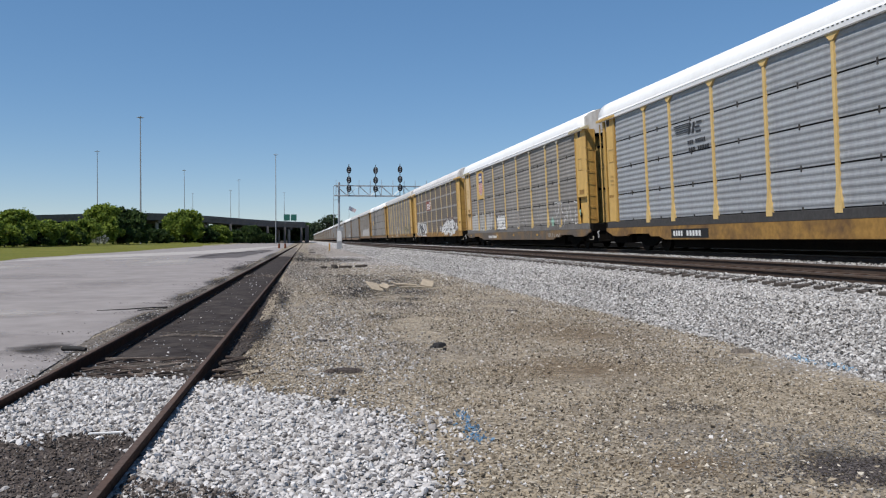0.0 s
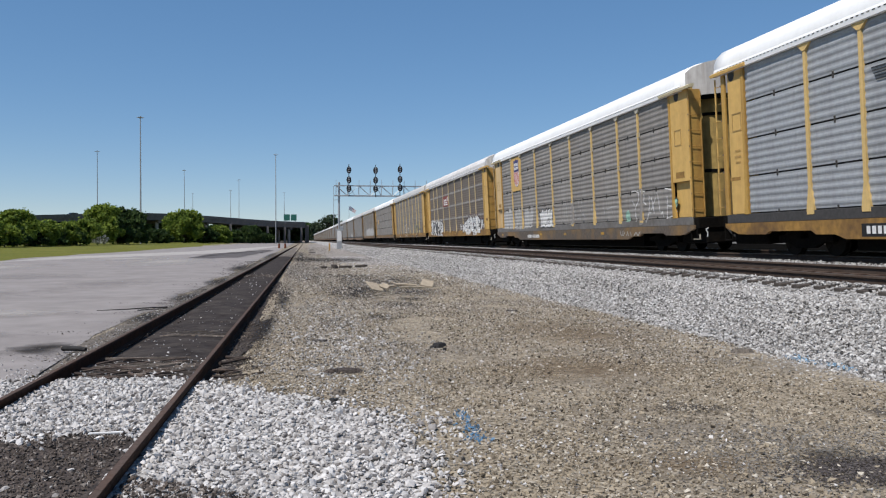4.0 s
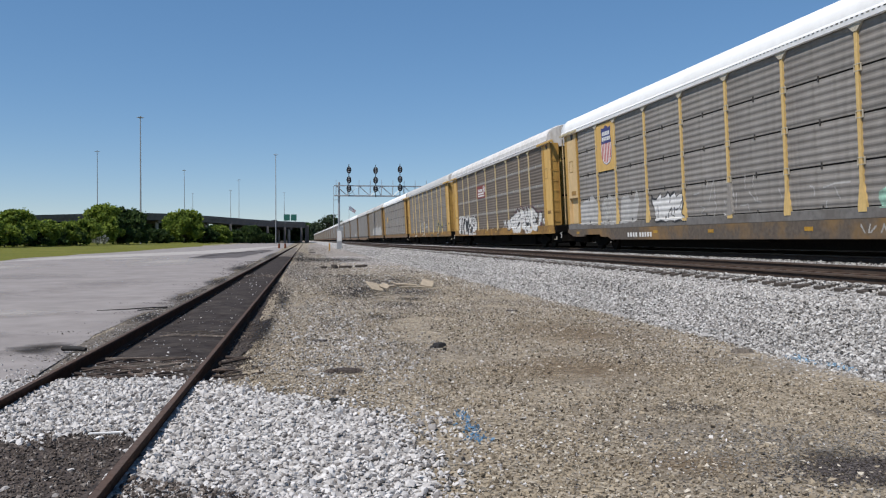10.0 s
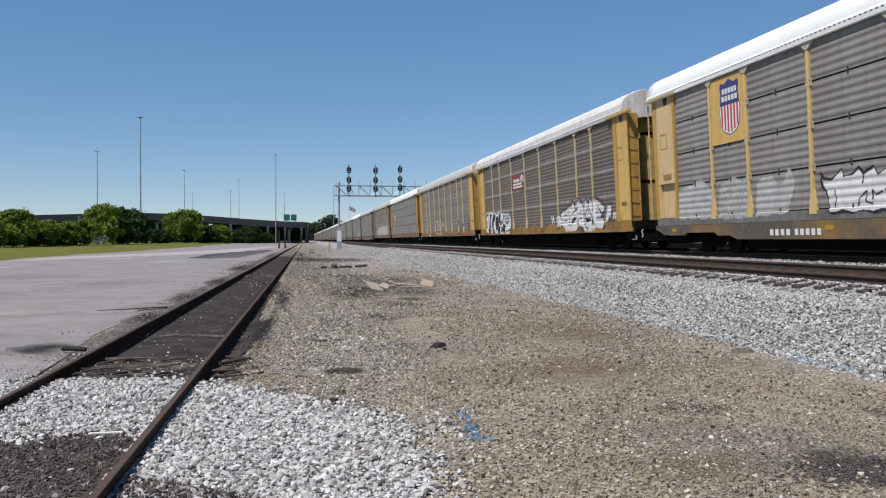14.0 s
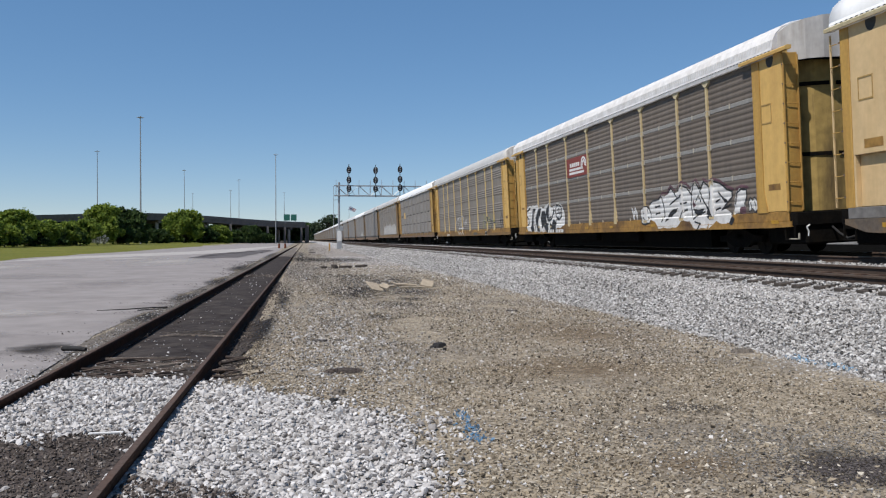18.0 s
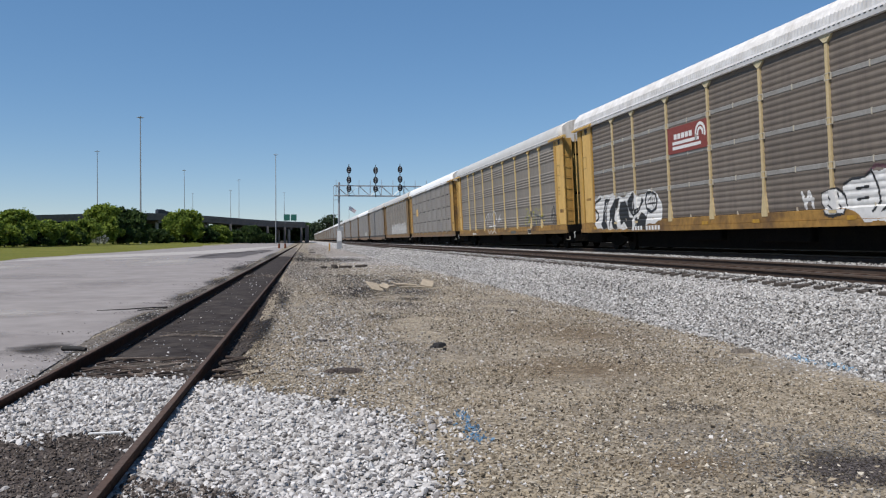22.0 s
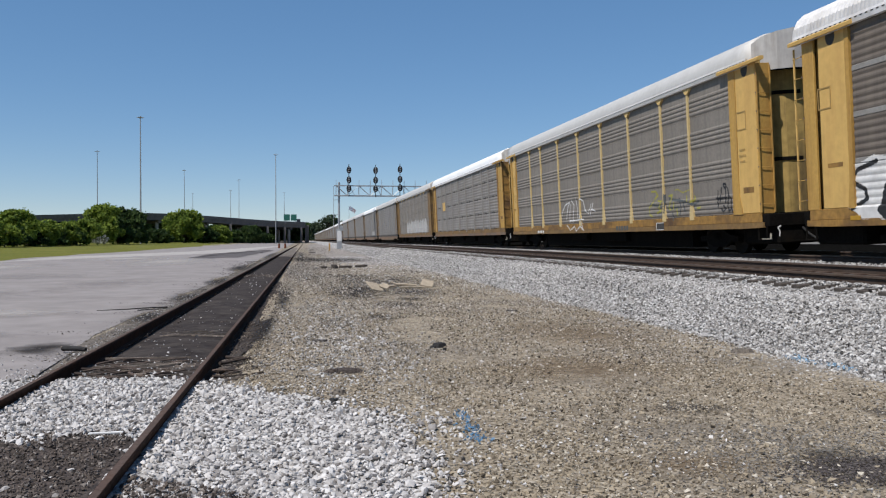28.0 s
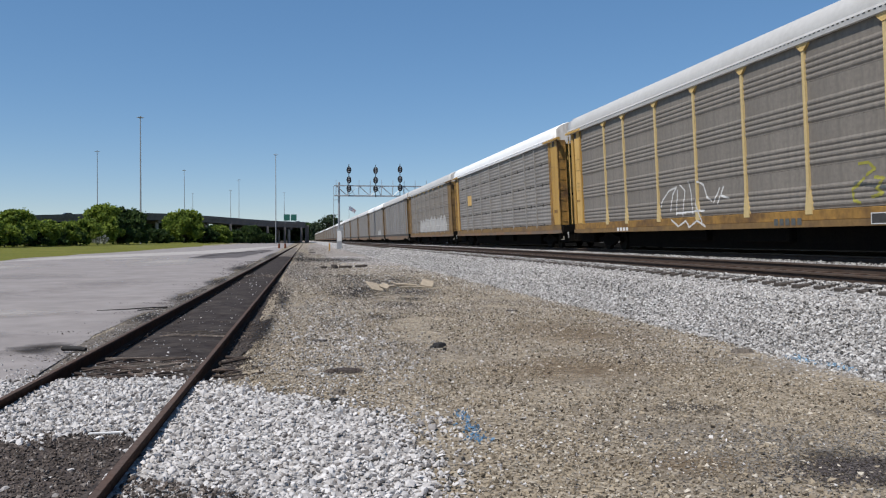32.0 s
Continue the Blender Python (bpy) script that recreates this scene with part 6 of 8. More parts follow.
p = np.concatenate([scatter(rg, 30000, 5.2, 7.8, 5, 15, toe), scatter(rg, 26000, 5.2, 7.8, 15, 32, toe), scatter(rg, 16000, 5.2, 7.9, 32, 70, toe), scatter(rg, 7000, 5.0, 8.0, 70, 150, toe), scatter(rg, 11000, 7.7, 8.62, 5, 30), scatter(rg, 6000, 7.7, 8.62, 30, 80), scatter(rg, 9000, 8.3, 11.4, 6, 26, off_track), scatter(rg, 6000, 7.8, 11.4, 26, 60, off_track),
                    scatter(rg, 4500, 11.4, 12.4, 8, 40), scatter(rg, 2500, 11.4, 12.4, 40, 90)])
TIE_TOP = 0.80
near_tie = np.min(np.abs(p[:, 1][:, None] - np.array(TIE_YS[NEAR_X])[None, :]), 1) < 0.15
size = rg.uniform(0.020, 0.050, len(p)) * (1 + np.maximum(0, p[:, 1] - 20) * 0.012)
zz = bed(p[:, 0]) + np.where(p[:, 0] < 7.8, 0.014, np.where(p[:, 0] < 8.62, np.where(near_tie, np.where(p[:, 0] > 8.30 + 0.10 * np.sin(5.0 * p[:, 1]), TIE_TOP + 0.012 - bed(p[:, 0]), np.where(p[:, 0] > 7.98, -0.08, 0.012)), 0.014), np.where(p[:, 0] > 11.4, 0.02, -0.005)))
stone_field("ballast_stones", "pale grey crushed ballast piled along the main line", lift(p, zz), size, M["ballast_stone"], 6, 0.8)


# litter
def lump(name, label, cat, x, y, z, chunks, material):
    """Chunks: centre, half sizes, turn."""
    t = thing(name, label, cat, pose(x, y, z))
    for cx, cy, cz, a, b, c, turn in chunks:
        gg = Geo()
        bm_pts = []
        for k in range(10):
            ang = 2 * math.pi * k / 10
            rr = 1 + 0.25 * noise.noise((k * 1.7, x, y))
            bm_pts.append((a * rr * math.cos(ang), b * rr * math.sin(ang)))
        gg.prism(bm_pts, 0, c, "z")
        gg.v = [(vx * (1 if vz == 0 else 0.75), vy * (1 if vz == 0 else 0.75), vz * (1 + 0.3 * noise.noise((vx * 20, vy * 20, 1)))) for vx, vy, vz in gg.v]
        part("chunk", gg, material, t, at=pose(cx, cy, cz, 0, 0, turn))
    return t


lump("rubber_scrap", "torn black rubber scrap lying on the gravel", "scrap", 1.9, 11.5, 0.0, [(0, 0, 0, 0.11, 0.08, 0.06, 10), (-0.09, -0.05, 0, 0.05, 0.05, 0.03, 40), (0.03, -0.3, 0, 0.05, 0.03, 0.03, 70)], M["rubber"])
lump("flat_stone", "flat dark stone sunk in the gravel", "stone", 5.79, 10.3, 0.0, [(0, 0, 0, 0.16, 0.11, 0.05, 10)], M["oil_faint"])
lump("flat_stone", "flat dark stone sunk in the gravel", "stone", 0.25, 12.4, 0.0, [(0, 0, 0, 0.14, 0.07, 0.03, 20), (0.3, 0.05, 0, 0.08, 0.05, 0.025, 0)], M["oil"])
lump("flat_stone", "flat dark stone sunk in the gravel", "stone", 4.35, 17.0, 0.0, [(0, 0, 0, 0.16, 0.07, 0.03, 5)], M["oil"])
lg = thing("short_log", "short dark round of timber beside the rail", "log", pose(-3.02, 11.75, 0.055))
part("round", Geo().tube([(-0.12, 0.06, 0), (0.12, -0.03, 0.0), (0.2, -0.06, -0.01)], 0.036, 10, 0.03), M["rubber"], lg)
part("cut_end", Geo().tube([(-0.128, 0.063, 0), (-0.118, 0.059, 0)], 0.03, 10), M["splinter"], lg, "pale cut end")
lump("flat_stone", "flat dark stone half sunk beside the white stone", "stone", 0.48, 9.5, 0.01, [(0, 0, 0, 0.24, 0.12, 0.03, 4), (-0.13, -0.06, 0, 0.07, 0.06, 0.04, 30)], M["dark_dirt"])
lump("dark_stone", "rounded dark stone at the edge of the white stone", "stone", 0.36, 8.15, 0.0, [(0, 0, 0, 0.075, 0.06, 0.045, 15)], M["oil_faint"])
lump("dark_stone", "black angular stone at the edge of the white stone", "stone", 0.29, 7.68, 0.0, [(0, 0, 0, 0.055, 0.06, 0.05, 50)], M["rubber"])
lump("brick_chip", "pale broken brick chip with a dark underside", "stone", 0.47, 7.11, 0.0, [(0, 0, 0, 0.07, 0.04, 0.03, 8)], M["card"])
lt = thing("wooden_lath", "bleached white lath lying along the dirt's edge", "litter", pose(-1.46, 6.63, 0.035, 0, 0, 4))
part("lath", Geo().box(-0.125, 0.125, -0.014, 0.014, 0, 0.014, 0.003), M["decal_white"], lt)
for x, y in ((1.27, 97.5), (1.46, 121)):
    lump("tie_stack", "dark old tie ends dumped beside the siding", "timber", x, y, 0.0, [(0, 0, 0, 0.42, 1.1, 0.13, 0)], M["tie"])
db = thing("flattened_carton", "flattened sun-bleached carton and boards on the gravel", "litter", pose(2.9, 25.4, 0.0))
for cx, cy, a, b, h, turn, tilt in ((-0.75, -0.6, 0.32, 0.5, 0.03, 20, 6), (-0.3, 0.2, 0.5, 0.12, 0.05, 35, 3), (0.35, 0.9, 0.55, 0.10, 0.06, -8, 2), (1.05, 0.9, 0.30, 0.42, 0.05, -12, 5), (0.5, 0.1, 0.7, 0.08, 0.04, 12, 0), (-0.5, -1.1, 0.2, 0.16, 0.05, -30, 8), (0.0, 0.75, 0.16, 0.2, 0.04, 50, 7)):
    part("board", Geo().box(-a * 0.65, a * 0.65, -b * 0.7, b * 0.7, 0, h, 0.008), M["card"], db, at=pose(cx, cy, 0.03 + 0.012 * tilt, tilt * 3, tilt * 2, turn))
dl = thing("broken_planks", "dark broken planks lying by the main line", "litter", pose(2.2, 44.5, 0.0))
for cx, cy, a, turn in ((-0.8, -0.5, 0.16, 5), (-0.35, 0.1, 0.12, 30), (0.1, 0.4, 0.34, -6), (0.7, 1.2, 0.22, 10), (-0.3, 2.4, 0.16, 0), (1.0, 2.2, 0.10, 20)):
    part("plank", Geo().box(-a, a, -0.16, 0.16, 0, 0.13, 0.02), M["tie"], dl, at=pose(cx * 1.3, cy, 0.0, 0, 0, turn))
hs = thing("rubber_strip", "long torn black rubber strip on the pavement", "scrap", pose(-3.45, 18.3, 0.022))
part("strip", Geo().tube([(-0.72, -0.1, 0.02), (-0.45, -0.16, 0.03), (-0.1, -0.05, 0.035), (0.3, 0.08, 0.05), (0.62, 0.3, 0.04)], 0.006, 7, 0.017), M["rubber"], hs)
part("tail", Geo().tube([(0.1, -0.2, 0.02), (0.4, -0.1, 0.03), (0.66, 0.02, 0.03)], 0.014, 6, 0.007), M["rubber"], hs)
# splintered old ties showing where the white stone ends, and slivers on the mud
patch("tie_dirt", [(sx(9.0, -0.72), 9.0), (sx(9.0, 0.72), 9.0), (sx(10.9, 0.72), 10.9), (sx(10.7, 0.2), 10.7), (sx(10.95, -0.3), 10.95), (sx(10.8, -0.72), 10.8)], -0.030, M["dark_dirt"], "brown dirt round the rotten ties", 0.02, 0.1, 90)
tr2 = random.Random(8)
for k in range(52):
    y = (9.2 + 0.046 * k + tr2.uniform(-0.05, 0.05)) if k < 36 else tr2.choice((11.2, 13.9, 14.3)) + tr2.uniform(-0.12, 0.12)
    x0 = sx(y, tr2.uniform(-0.66, 0.35) if k % 5 else 0.85)
    zz = -0.022 if k % 5 else -0.05
    sp = thing("tie_splinter", "grey splintered sliver of old tie wood", "wood splinter", pose(x0, y, zz, 0, tr2.uniform(-4, 1), tr2.uniform(-16, 16)), group="tie splinters")
    ln, w = tr2.uniform(0.15, 0.75), tr2.uniform(0.005, 0.013)
    part("sliver", Geo().prism([(0, -w * 0.4), (ln * 0.3, -w), (ln, -w * 0.2), (ln * 0.9, w * 0.5), (ln * 0.4, w), (0.02, w * 0.6)], -0.014, tr2.uniform(0.0, 0.012), "z"), M["splinter"], sp)
# long curled strands of the rotten ties, brown and black, heaped over one another
M["strand"] = mat("rotten_tie_strand", (0.085, 0.062, 0.05), 0.9, 0, 0.3, 20, (0.02, 0.016, 0.015), 5, 0.7, 0.004, 40, per_piece=0.6)
for k in range(34):
    y = 9.25 + 1.55 * tr2.random() ** 0.9
    ln, bow, rad = tr2.uniform(0.25, 0.85), tr2.uniform(-0.10, 0.10), tr2.uniform(0.008, 0.024)
    if k % 5 == 0:
        ln *= 0.45
    x0 = sx(y, tr2.uniform(-0.68, 0.62 - ln) if k % 5 else tr2.uniform(0.84, 0.95))
    st = thing("tie_strand", "curled brown strand of a rotten tie", "wood splinter", pose(x0, y, tr2.uniform(-0.02, 0.012), 0, tr2.uniform(-4, 4), tr2.uniform(-18, 18)), group="tie strands")
    g = Geo().tube([(ln * q, bow * math.sin(math.pi * q) + 0.012 * math.sin(9 * q + k), 0.02 * math.sin(4 * q + k)) for q in (0, 0.2, 0.4, 0.6, 0.8, 1.0)], rad, 6, rad * 0.35)
    part("strand", g, M["strand"], st)
# thicker broken ends of the rotten ties
for k in range(64):
    y = tr2.uniform(9.1, 10.8)
    bt = thing("tie_fragment", "thick brown fragment of a rotten tie", "wood splinter", pose(sx(y, tr2.uniform(-0.62, 0.3) if k % 4 else tr2.uniform(0.85, 1.05)), y, -0.012 if k % 4 else -0.02, tr2.uniform(-8, 8), tr2.uniform(-5, 1), tr2.uniform(-14, 14)), group="tie fragments")
    ln, w, h = tr2.uniform(0.12, 0.55), tr2.uniform(0.005, 0.014), tr2.uniform(-0.004, 0.012)
    part("fragment", Geo().prism([(0, -w), (ln * 0.5, -w * 1.2), (ln * 0.9, -w * 0.5), (ln, w * 0.2), (ln * 0.7, w), (ln * 0.2, w * 0.8)], -0.012, h, "z"), M["splinter"] if k % 3 else M["tie"], bt)
for i, (cx, cy, rx, ry) in enumerate(((1.36, 6.95, 0.10, 0.22), (1.33, 6.5, 0.09, 0.3), (1.30, 6.12, 0.11, 0.16), (6.10, 9.4, 0.10, 0.4), (6.12, 8.72, 0.07, 0.3))):
    pm = blot(cx, cy, rx, ry, 14)
    q = scatter(np.random.default_rng(60 + i), int(9000 * rx * ry) + 30, cx - 1.3 * rx, cx + 1.3 * rx, cy - 1.3 * ry, cy + 1.3 * ry, lambda x, y: np.random.default_rng(90 + i).random(len(x)) < 1.2 * np.exp(-2.2 * (((x - cx) / rx) ** 2 + ((y - cy) / ry) ** 2)))
    rr = np.random.default_rng(70 + i)
    stone_field("painted_pebbles", "pebbles sprayed with blue marking paint", lift(q, np.full(len(q), 0.010) + (bed(q[:, 0]) + 0.02 if cx > 5 else 0)), rr.uniform(0.013, 0.024, len(q)), M["blue_paint" if cx < 5 else "blue_dust"], 80 + i, 0.6)


# ---- markings and graffiti on the cars ----
def face_x(z, spec):
    """Depth of the car's near side at height z: sill, base rail or ribbed sheet."""
    if z < 0.90:
        return -1.500
    if z < DECK + 0.01:
        return -1.485
    h = (EAVE - DECK - 0.04) / 4
    k = (z - DECK - 0.02) % h
    gap = spec["gap"]
    if k < gap / 2 or k > h - gap / 2:
        return -1.436 if not spec["strips"] else -1.462
    if spec["strips"] and (k < 0.06 or k > h - 0.06) and z > DECK + 0.2:
        return -1.462
    loc, inner = k - gap / 2, h - gap
    best = -1.440
    for r in RIBS[spec["ribs"]]:
        d = abs(loc - r * inner)
        if d < 0.072:
            best = min(best, -1.440 - RIB_DEPTH[len(RIBS[spec["ribs"]])] * min(1.0, (0.072 - d) / 0.052))
    return best


def post_half(z, spec):
    """Half the width of a post at height z."""
    return float(np.interp(z - DECK, [0.0, 0.16, 0.55 if spec["flare"] else 0.2], [0.15, 0.128, 0.055] if spec["flare"] else [0.065, 0.055, 0.055])) + 0.012


def paint_on(car, spec, mask, y0, z0, cell, material, label, lift_by=0.003, name="graffiti"):
    """Spray paint that follows the ribs and posts, one sheet: a mask of cells [row][column], row 0 lowest."""
    rows, cols = mask.shape
    corner = np.zeros((rows + 1, cols + 1), bool)
    for a in (0, 1):
        for b in (0, 1):
            corner[a:rows + a, b:cols + b] |= mask
    if not corner.any():
        return None
    g, index = Geo(), -np.ones(corner.shape, int)
    for i in range(rows + 1):
        z = z0 + cell * i
        deep = min(face_x(z - 0.004, spec), face_x(z + 0.004, spec))
        for j in np.nonzero(corner[i])[0]:
            y = y0 + cell * j
            on = z > DECK - 0.01 and min(abs(y - p) for p in POSTS) < post_half(z, spec) + cell
            index[i, j] = len(g.v)
            g.v.append((min(deep, -1.498 if on else 0.0) - lift_by, float(y), float(z)))
    for i, j in zip(*np.nonzero(mask)):
        g.f.append([int(index[i + 1, j]), int(index[i + 1, j + 1]), int(index[i, j + 1]), int(index[i, j])])
    return part(name, g, material, car, label)


def stroke_field(Y, Z, strokes):
    """Distance from each cell to the nearest of the polylines."""
    best = np.full(Y.shape, 9.0)
    for line in strokes:
        for (a, b), (c, d) in zip(line, line[1:]):
            vy, vz = c - a, d - b
            t = np.clip(((Y - a) * vy + (Z - b) * vz) / (vy * vy + vz * vz + 1e-9), 0, 1)
            best = np.minimum(best, np.hypot(Y - a - t * vy, Z - b - t * vz))
    return best


def inside(Y, Z, poly):
    """Which cells lie within a closed outline."""
    hit = np.zeros(Y.shape, bool)
    for (a, b), (c, d) in zip(poly, poly[1:] + poly[:1]):
        hit ^= ((b > Z) != (d > Z)) & (Y < (c - a) * (Z - b) / (d - b + 1e-9) + a)
    return hit


def blob(car, spec, material, label, poly, lift_by, rim=0.0, cell=0.022):
    """One sprayed shape with a slightly wavering edge and, where rim is given, a black outline."""
    ys, zs = [p[0] for p in poly], [p[1] for p in poly]
    ya, za = min(ys) - 0.1, max(0.58 if spec["deep"] else 0.75, min(zs) - 0.1)
    Y, Z = np.meshgrid(ya + cell * (np.arange(int((max(ys) + 0.1 - ya) / cell)) + 0.5), za + cell * (np.arange(int((max(zs) + 0.1 - za) / cell)) + 0.5))
    wy, wz = Y + 0.02 * np.sin(11 * Z + 3 * Y), Z + 0.02 * np.sin(9 * Y + 1)
    fill = inside(wy, wz, poly)
    if rim:
        d = stroke_field(wy, wz, [poly + poly[:1]])
        edge = d < rim * (0.5 + 0.25 * np.sin(5 * Y + 4 * Z))
        paint_on(car, spec, edge, ya, za, cell, M["graffiti_black"], "black outline of a sprayed letter", lift_by + 0.002, "graffiti_outline")
        fill &= ~edge
        halo = (d < 0.075) & ~edge & ~fill & (Z > 1.3)
        if rim > 0.051:
            paint_on(car, spec, halo, ya, za, cell, M["graffiti_plum"], "rust-coloured sprayed shadow", lift_by - 0.001, "graffiti_shadow")
    if material == "graffiti_faint":
        fill &= np.sin(29 * Y) * np.sin(19 * Z + 5 * Y) > -0.8
    paint_on(car, spec, fill, ya, za, cell, M[material], label, lift_by)


def line(car, spec, material, label, pts, wide, lift_by, cell=0.022):
    ys, zs = [p[0] for p in pts], [p[1] for p in pts]
    ya, za = min(ys) - 0.1, max(0.58 if spec["deep"] else 0.75, min(zs) - 0.1)
    Y, Z = np.meshgrid(ya + cell * (np.arange(int((max(ys) + 0.1 - ya) / cell)) + 0.5), za + cell * (np.arange(int((max(zs) + 0.1 - za) / cell)) + 0.5))
    paint_on(car, spec, stroke_field(Y, Z, [pts]) < wide, ya, za, cell, M[material], label, lift_by)


def jag(y0, y1, z0, z1, n, seed):
    """A letter-like block with a spiked top."""
    r = random.Random(seed)
    top = []
    for k in range(n):
        u = (k + 0.5) / n
        w = 0.5 / n
        top += [(y0 + (y1 - y0) * (u - w * r.uniform(0.5, 0.9)), z0 + (z1 - z0) * r.uniform(0.5, 0.82)), (y0 + (y1 - y0) * (u + w * r.uniform(-0.3, 0.3)), z0 + (z1 - z0) * r.uniform(0.8, 1.0)), (y0 + (y1 - y0) * (u + w * 0.5), z0 + (z1 - z0) * r.uniform(0.7, 0.95))]
    return [(y0, z0), (y0 + 0.02, z0 + 0.4 * (z1 - z0))] + top + [(y1, z0 + 0.4 * (z1 - z0)), (y1 - 0.03, z0)]


M["graffiti_teal"] = mat("pale_green_spray_paint", (0.25, 0.42, 0.33), 0.7, 0, 0.2, 8)
M["graffiti_slate"] = mat("dull_slate_spray_paint", (0.085, 0.09, 0.088), 0.7, 0, 0.2, 8)
M["reflector"] = mat("yellow_reflective_sheet", (0.40, 0.22, 0.02), 0.5, 0, 0.2, 9, (0.22, 0.12, 0.03), 4, 0.7)
M["graffiti_plum"] = mat("dull_purple_spray_paint", (0.10, 0.05, 0.06), 0.7, 0, 0.2, 8)
M["graffiti_grey"] = mat("weathered_white_spray_paint", (0.40, 0.39, 0.375), 0.7, 0, 0.15, 6, (0.25, 0.24, 0.22), 3, 0.7)


def bars(car, y, z, w, h, n, material, label, x=-1.504, gap=0.35):
    """A line of writing too small to read, as plain bars."""
    step = w / n
    bar = shared(("bar", round(step, 3), gap, h, material, x), lambda: Geo().box(x - 0.002, x + 0.004, 0, step * (1 - gap), 0, h).mesh("marking", M[material]))
    for k in range(n):
        if n > 5 and k == n // 2 - 1:
            continue
        part("marking", bar, None, car, label, at=pose(0, y + w / 2 - step * (k + 1) + step * gap / 2, z))


A, B, C, D, E, F = TRAIN[:6]
SA, SB, SC, SD, SE, SF = CARS

# silver car: black emblem of lines and slanted blocks, reporting marks on the sill
for k in range(5):
    part("emblem_line", Geo().box(-1.470, -1.462, 5.72, 6.88 - 0.035 * k, 4.09 - 0.066 * k, 4.118 - 0.066 * k), M["decal_black"], A, "black line of an emblem")
for y0 in (5.92, 5.66):
    part("emblem_block", Geo().prism([(y0, 3.76), (y0 - 0.11, 3.76), (y0 - 0.23, 4.10), (y0 - 0.12, 4.10)], -1.471, -1.462, "x"), M["decal_black"], A, "slanted black block of an emblem")
for y0, z in ((5.30, 3.76), (5.36, 3.90), (5.22, 4.04)):
    part("emblem_block", Geo().box(-1.471, -1.462, y0 - 0.24, y0 + 0.08, z, z + 0.055), M["decal_black"], A, "short black bar of an emblem")
bars(A, 5.38, 3.44, 1.19, 0.12, 9, "decal_black", "line of small black lettering", -1.467, 0.3)
bars(A, 5.24, 3.22, 1.36, 0.11, 9, "decal_black", "line of small black lettering", -1.467, 0.3)
part("number_plate", Geo().box(-1.505, -1.49, 4.78, 7.35, 0.50, 0.79, 0.002), M["seam_dark"], A, "black painted panel for reporting marks")
bars(A, 6.85, 0.565, 0.72, 0.17, 4, "decal_white", "white reporting marks", -1.508, 0.35)
bars(A, 5.75, 0.565, 1.02, 0.17, 5, "decal_white", "white reporting marks", -1.508, 0.35)

# grey car: yellow plate with a shield, reporting marks
em = part("emblem_panel", Geo().box(-1.487, -1.462, 7.26, 9.12, 3.20, 5.10, 0.004), M["yellow_pale"], B, "plain yellow panel behind a shield")
SHY = 8.02
sh = [(-0.50, 4.78), (-0.47, 4.90), (-0.24, 4.86), (0.0, 4.97), (0.24, 4.86), (0.47, 4.90), (0.50, 4.78), (0.46, 4.56), (0.55, 4.12), (0.50, 3.72), (0.33, 3.54), (0.0, 3.44), (-0.33, 3.54), (-0.50, 3.72), (-0.55, 4.12), (-0.46, 4.56)]
part("shield_edge", Geo().prism([(SHY + y * 1.05, 4.2 + (z - 4.2) * 1.04) for y, z in sh], -1.490, -1.486, "x"), M["decal_blue"], em, "dark blue rim of the shield")
part("shield_field", Geo().prism([(SHY + y, z) for y, z in [(0.52, 4.28)] + sh[8:15] + [(-0.52, 4.28)]], -1.493, -1.489, "x"), M["decal_white"], em, "white field of the shield")
for k in range(6):
    y = -0.475 + 0.172 * k
    lo = 3.50 + 0.75 * abs(y + 0.04) ** 1.7
    part("shield_stripe", Geo().box(-1.496, -1.492, SHY + y, SHY + y + 0.088, lo, 4.28), M["decal_crimson"], em, "red stripe")
part("shield_chief", Geo().prism([(SHY - 0.515, 4.28), (SHY + 0.515, 4.28)] + [(SHY + y, z) for y, z in sh[7::-1] + sh[15:]], -1.496, -1.489, "x"), M["decal_blue"], em, "blue chief of the shield")
for z, w, n in ((4.60, 0.84, 5), (4.39, 0.90, 5)):
    bars(em, SHY - 0.02, z, w, 0.15, n, "decal_white", "white blocks on the shield", -1.499, 0.28)
bars(B, 5.75, 0.55, 1.0, 0.16, 4, "decal_white", "white reporting marks", -1.505, 0.4)
bars(B, 4.55, 0.55, 1.15, 0.16, 5, "decal_white", "white reporting marks", -1.505, 0.4)

# soot-brown car: red plate with a white wheel arc, arrowed bars and lettering
em = part("emblem_panel", Geo().box(-1.487, -1.462, 1.52, 4.23, 3.24, 4.10, 0.004), M["decal_red"], C, "oxide red panel")
for z, y0 in ((3.52, 2.05), (3.36, 1.93)):
    part("emblem_bar", Geo().box(-1.491, -1.485, y0, 3.88, z, z + 0.10), M["decal_white"], em, "white bar")
for r0 in (0.30, 0.16):
    o = [(1.95 + (r0 + 0.045) * math.cos(a), 3.70 + (r0 + 0.045) * math.sin(a)) for a in (math.pi * k / 10 - 0.3 for k in range(13))]
    i = [(1.95 + (r0 - 0.045) * math.cos(a), 3.70 + (r0 - 0.045) * math.sin(a)) for a in (math.pi * k / 10 - 0.3 for k in range(13))]
    part("emblem_arc", Geo().prism(o + i[::-1], -1.491, -1.485, "x"), M["decal_white"], em, "white arc")
part("emblem_post", Geo().box(-1.491, -1.485, 2.18, 2.30, 3.52, 3.72), M["decal_white"], em, "white foot of the arc")
bars(em, 3.13, 3.69, 1.32, 0.17, 5, "decal_white", "white block lettering", -1.489, 0.22)
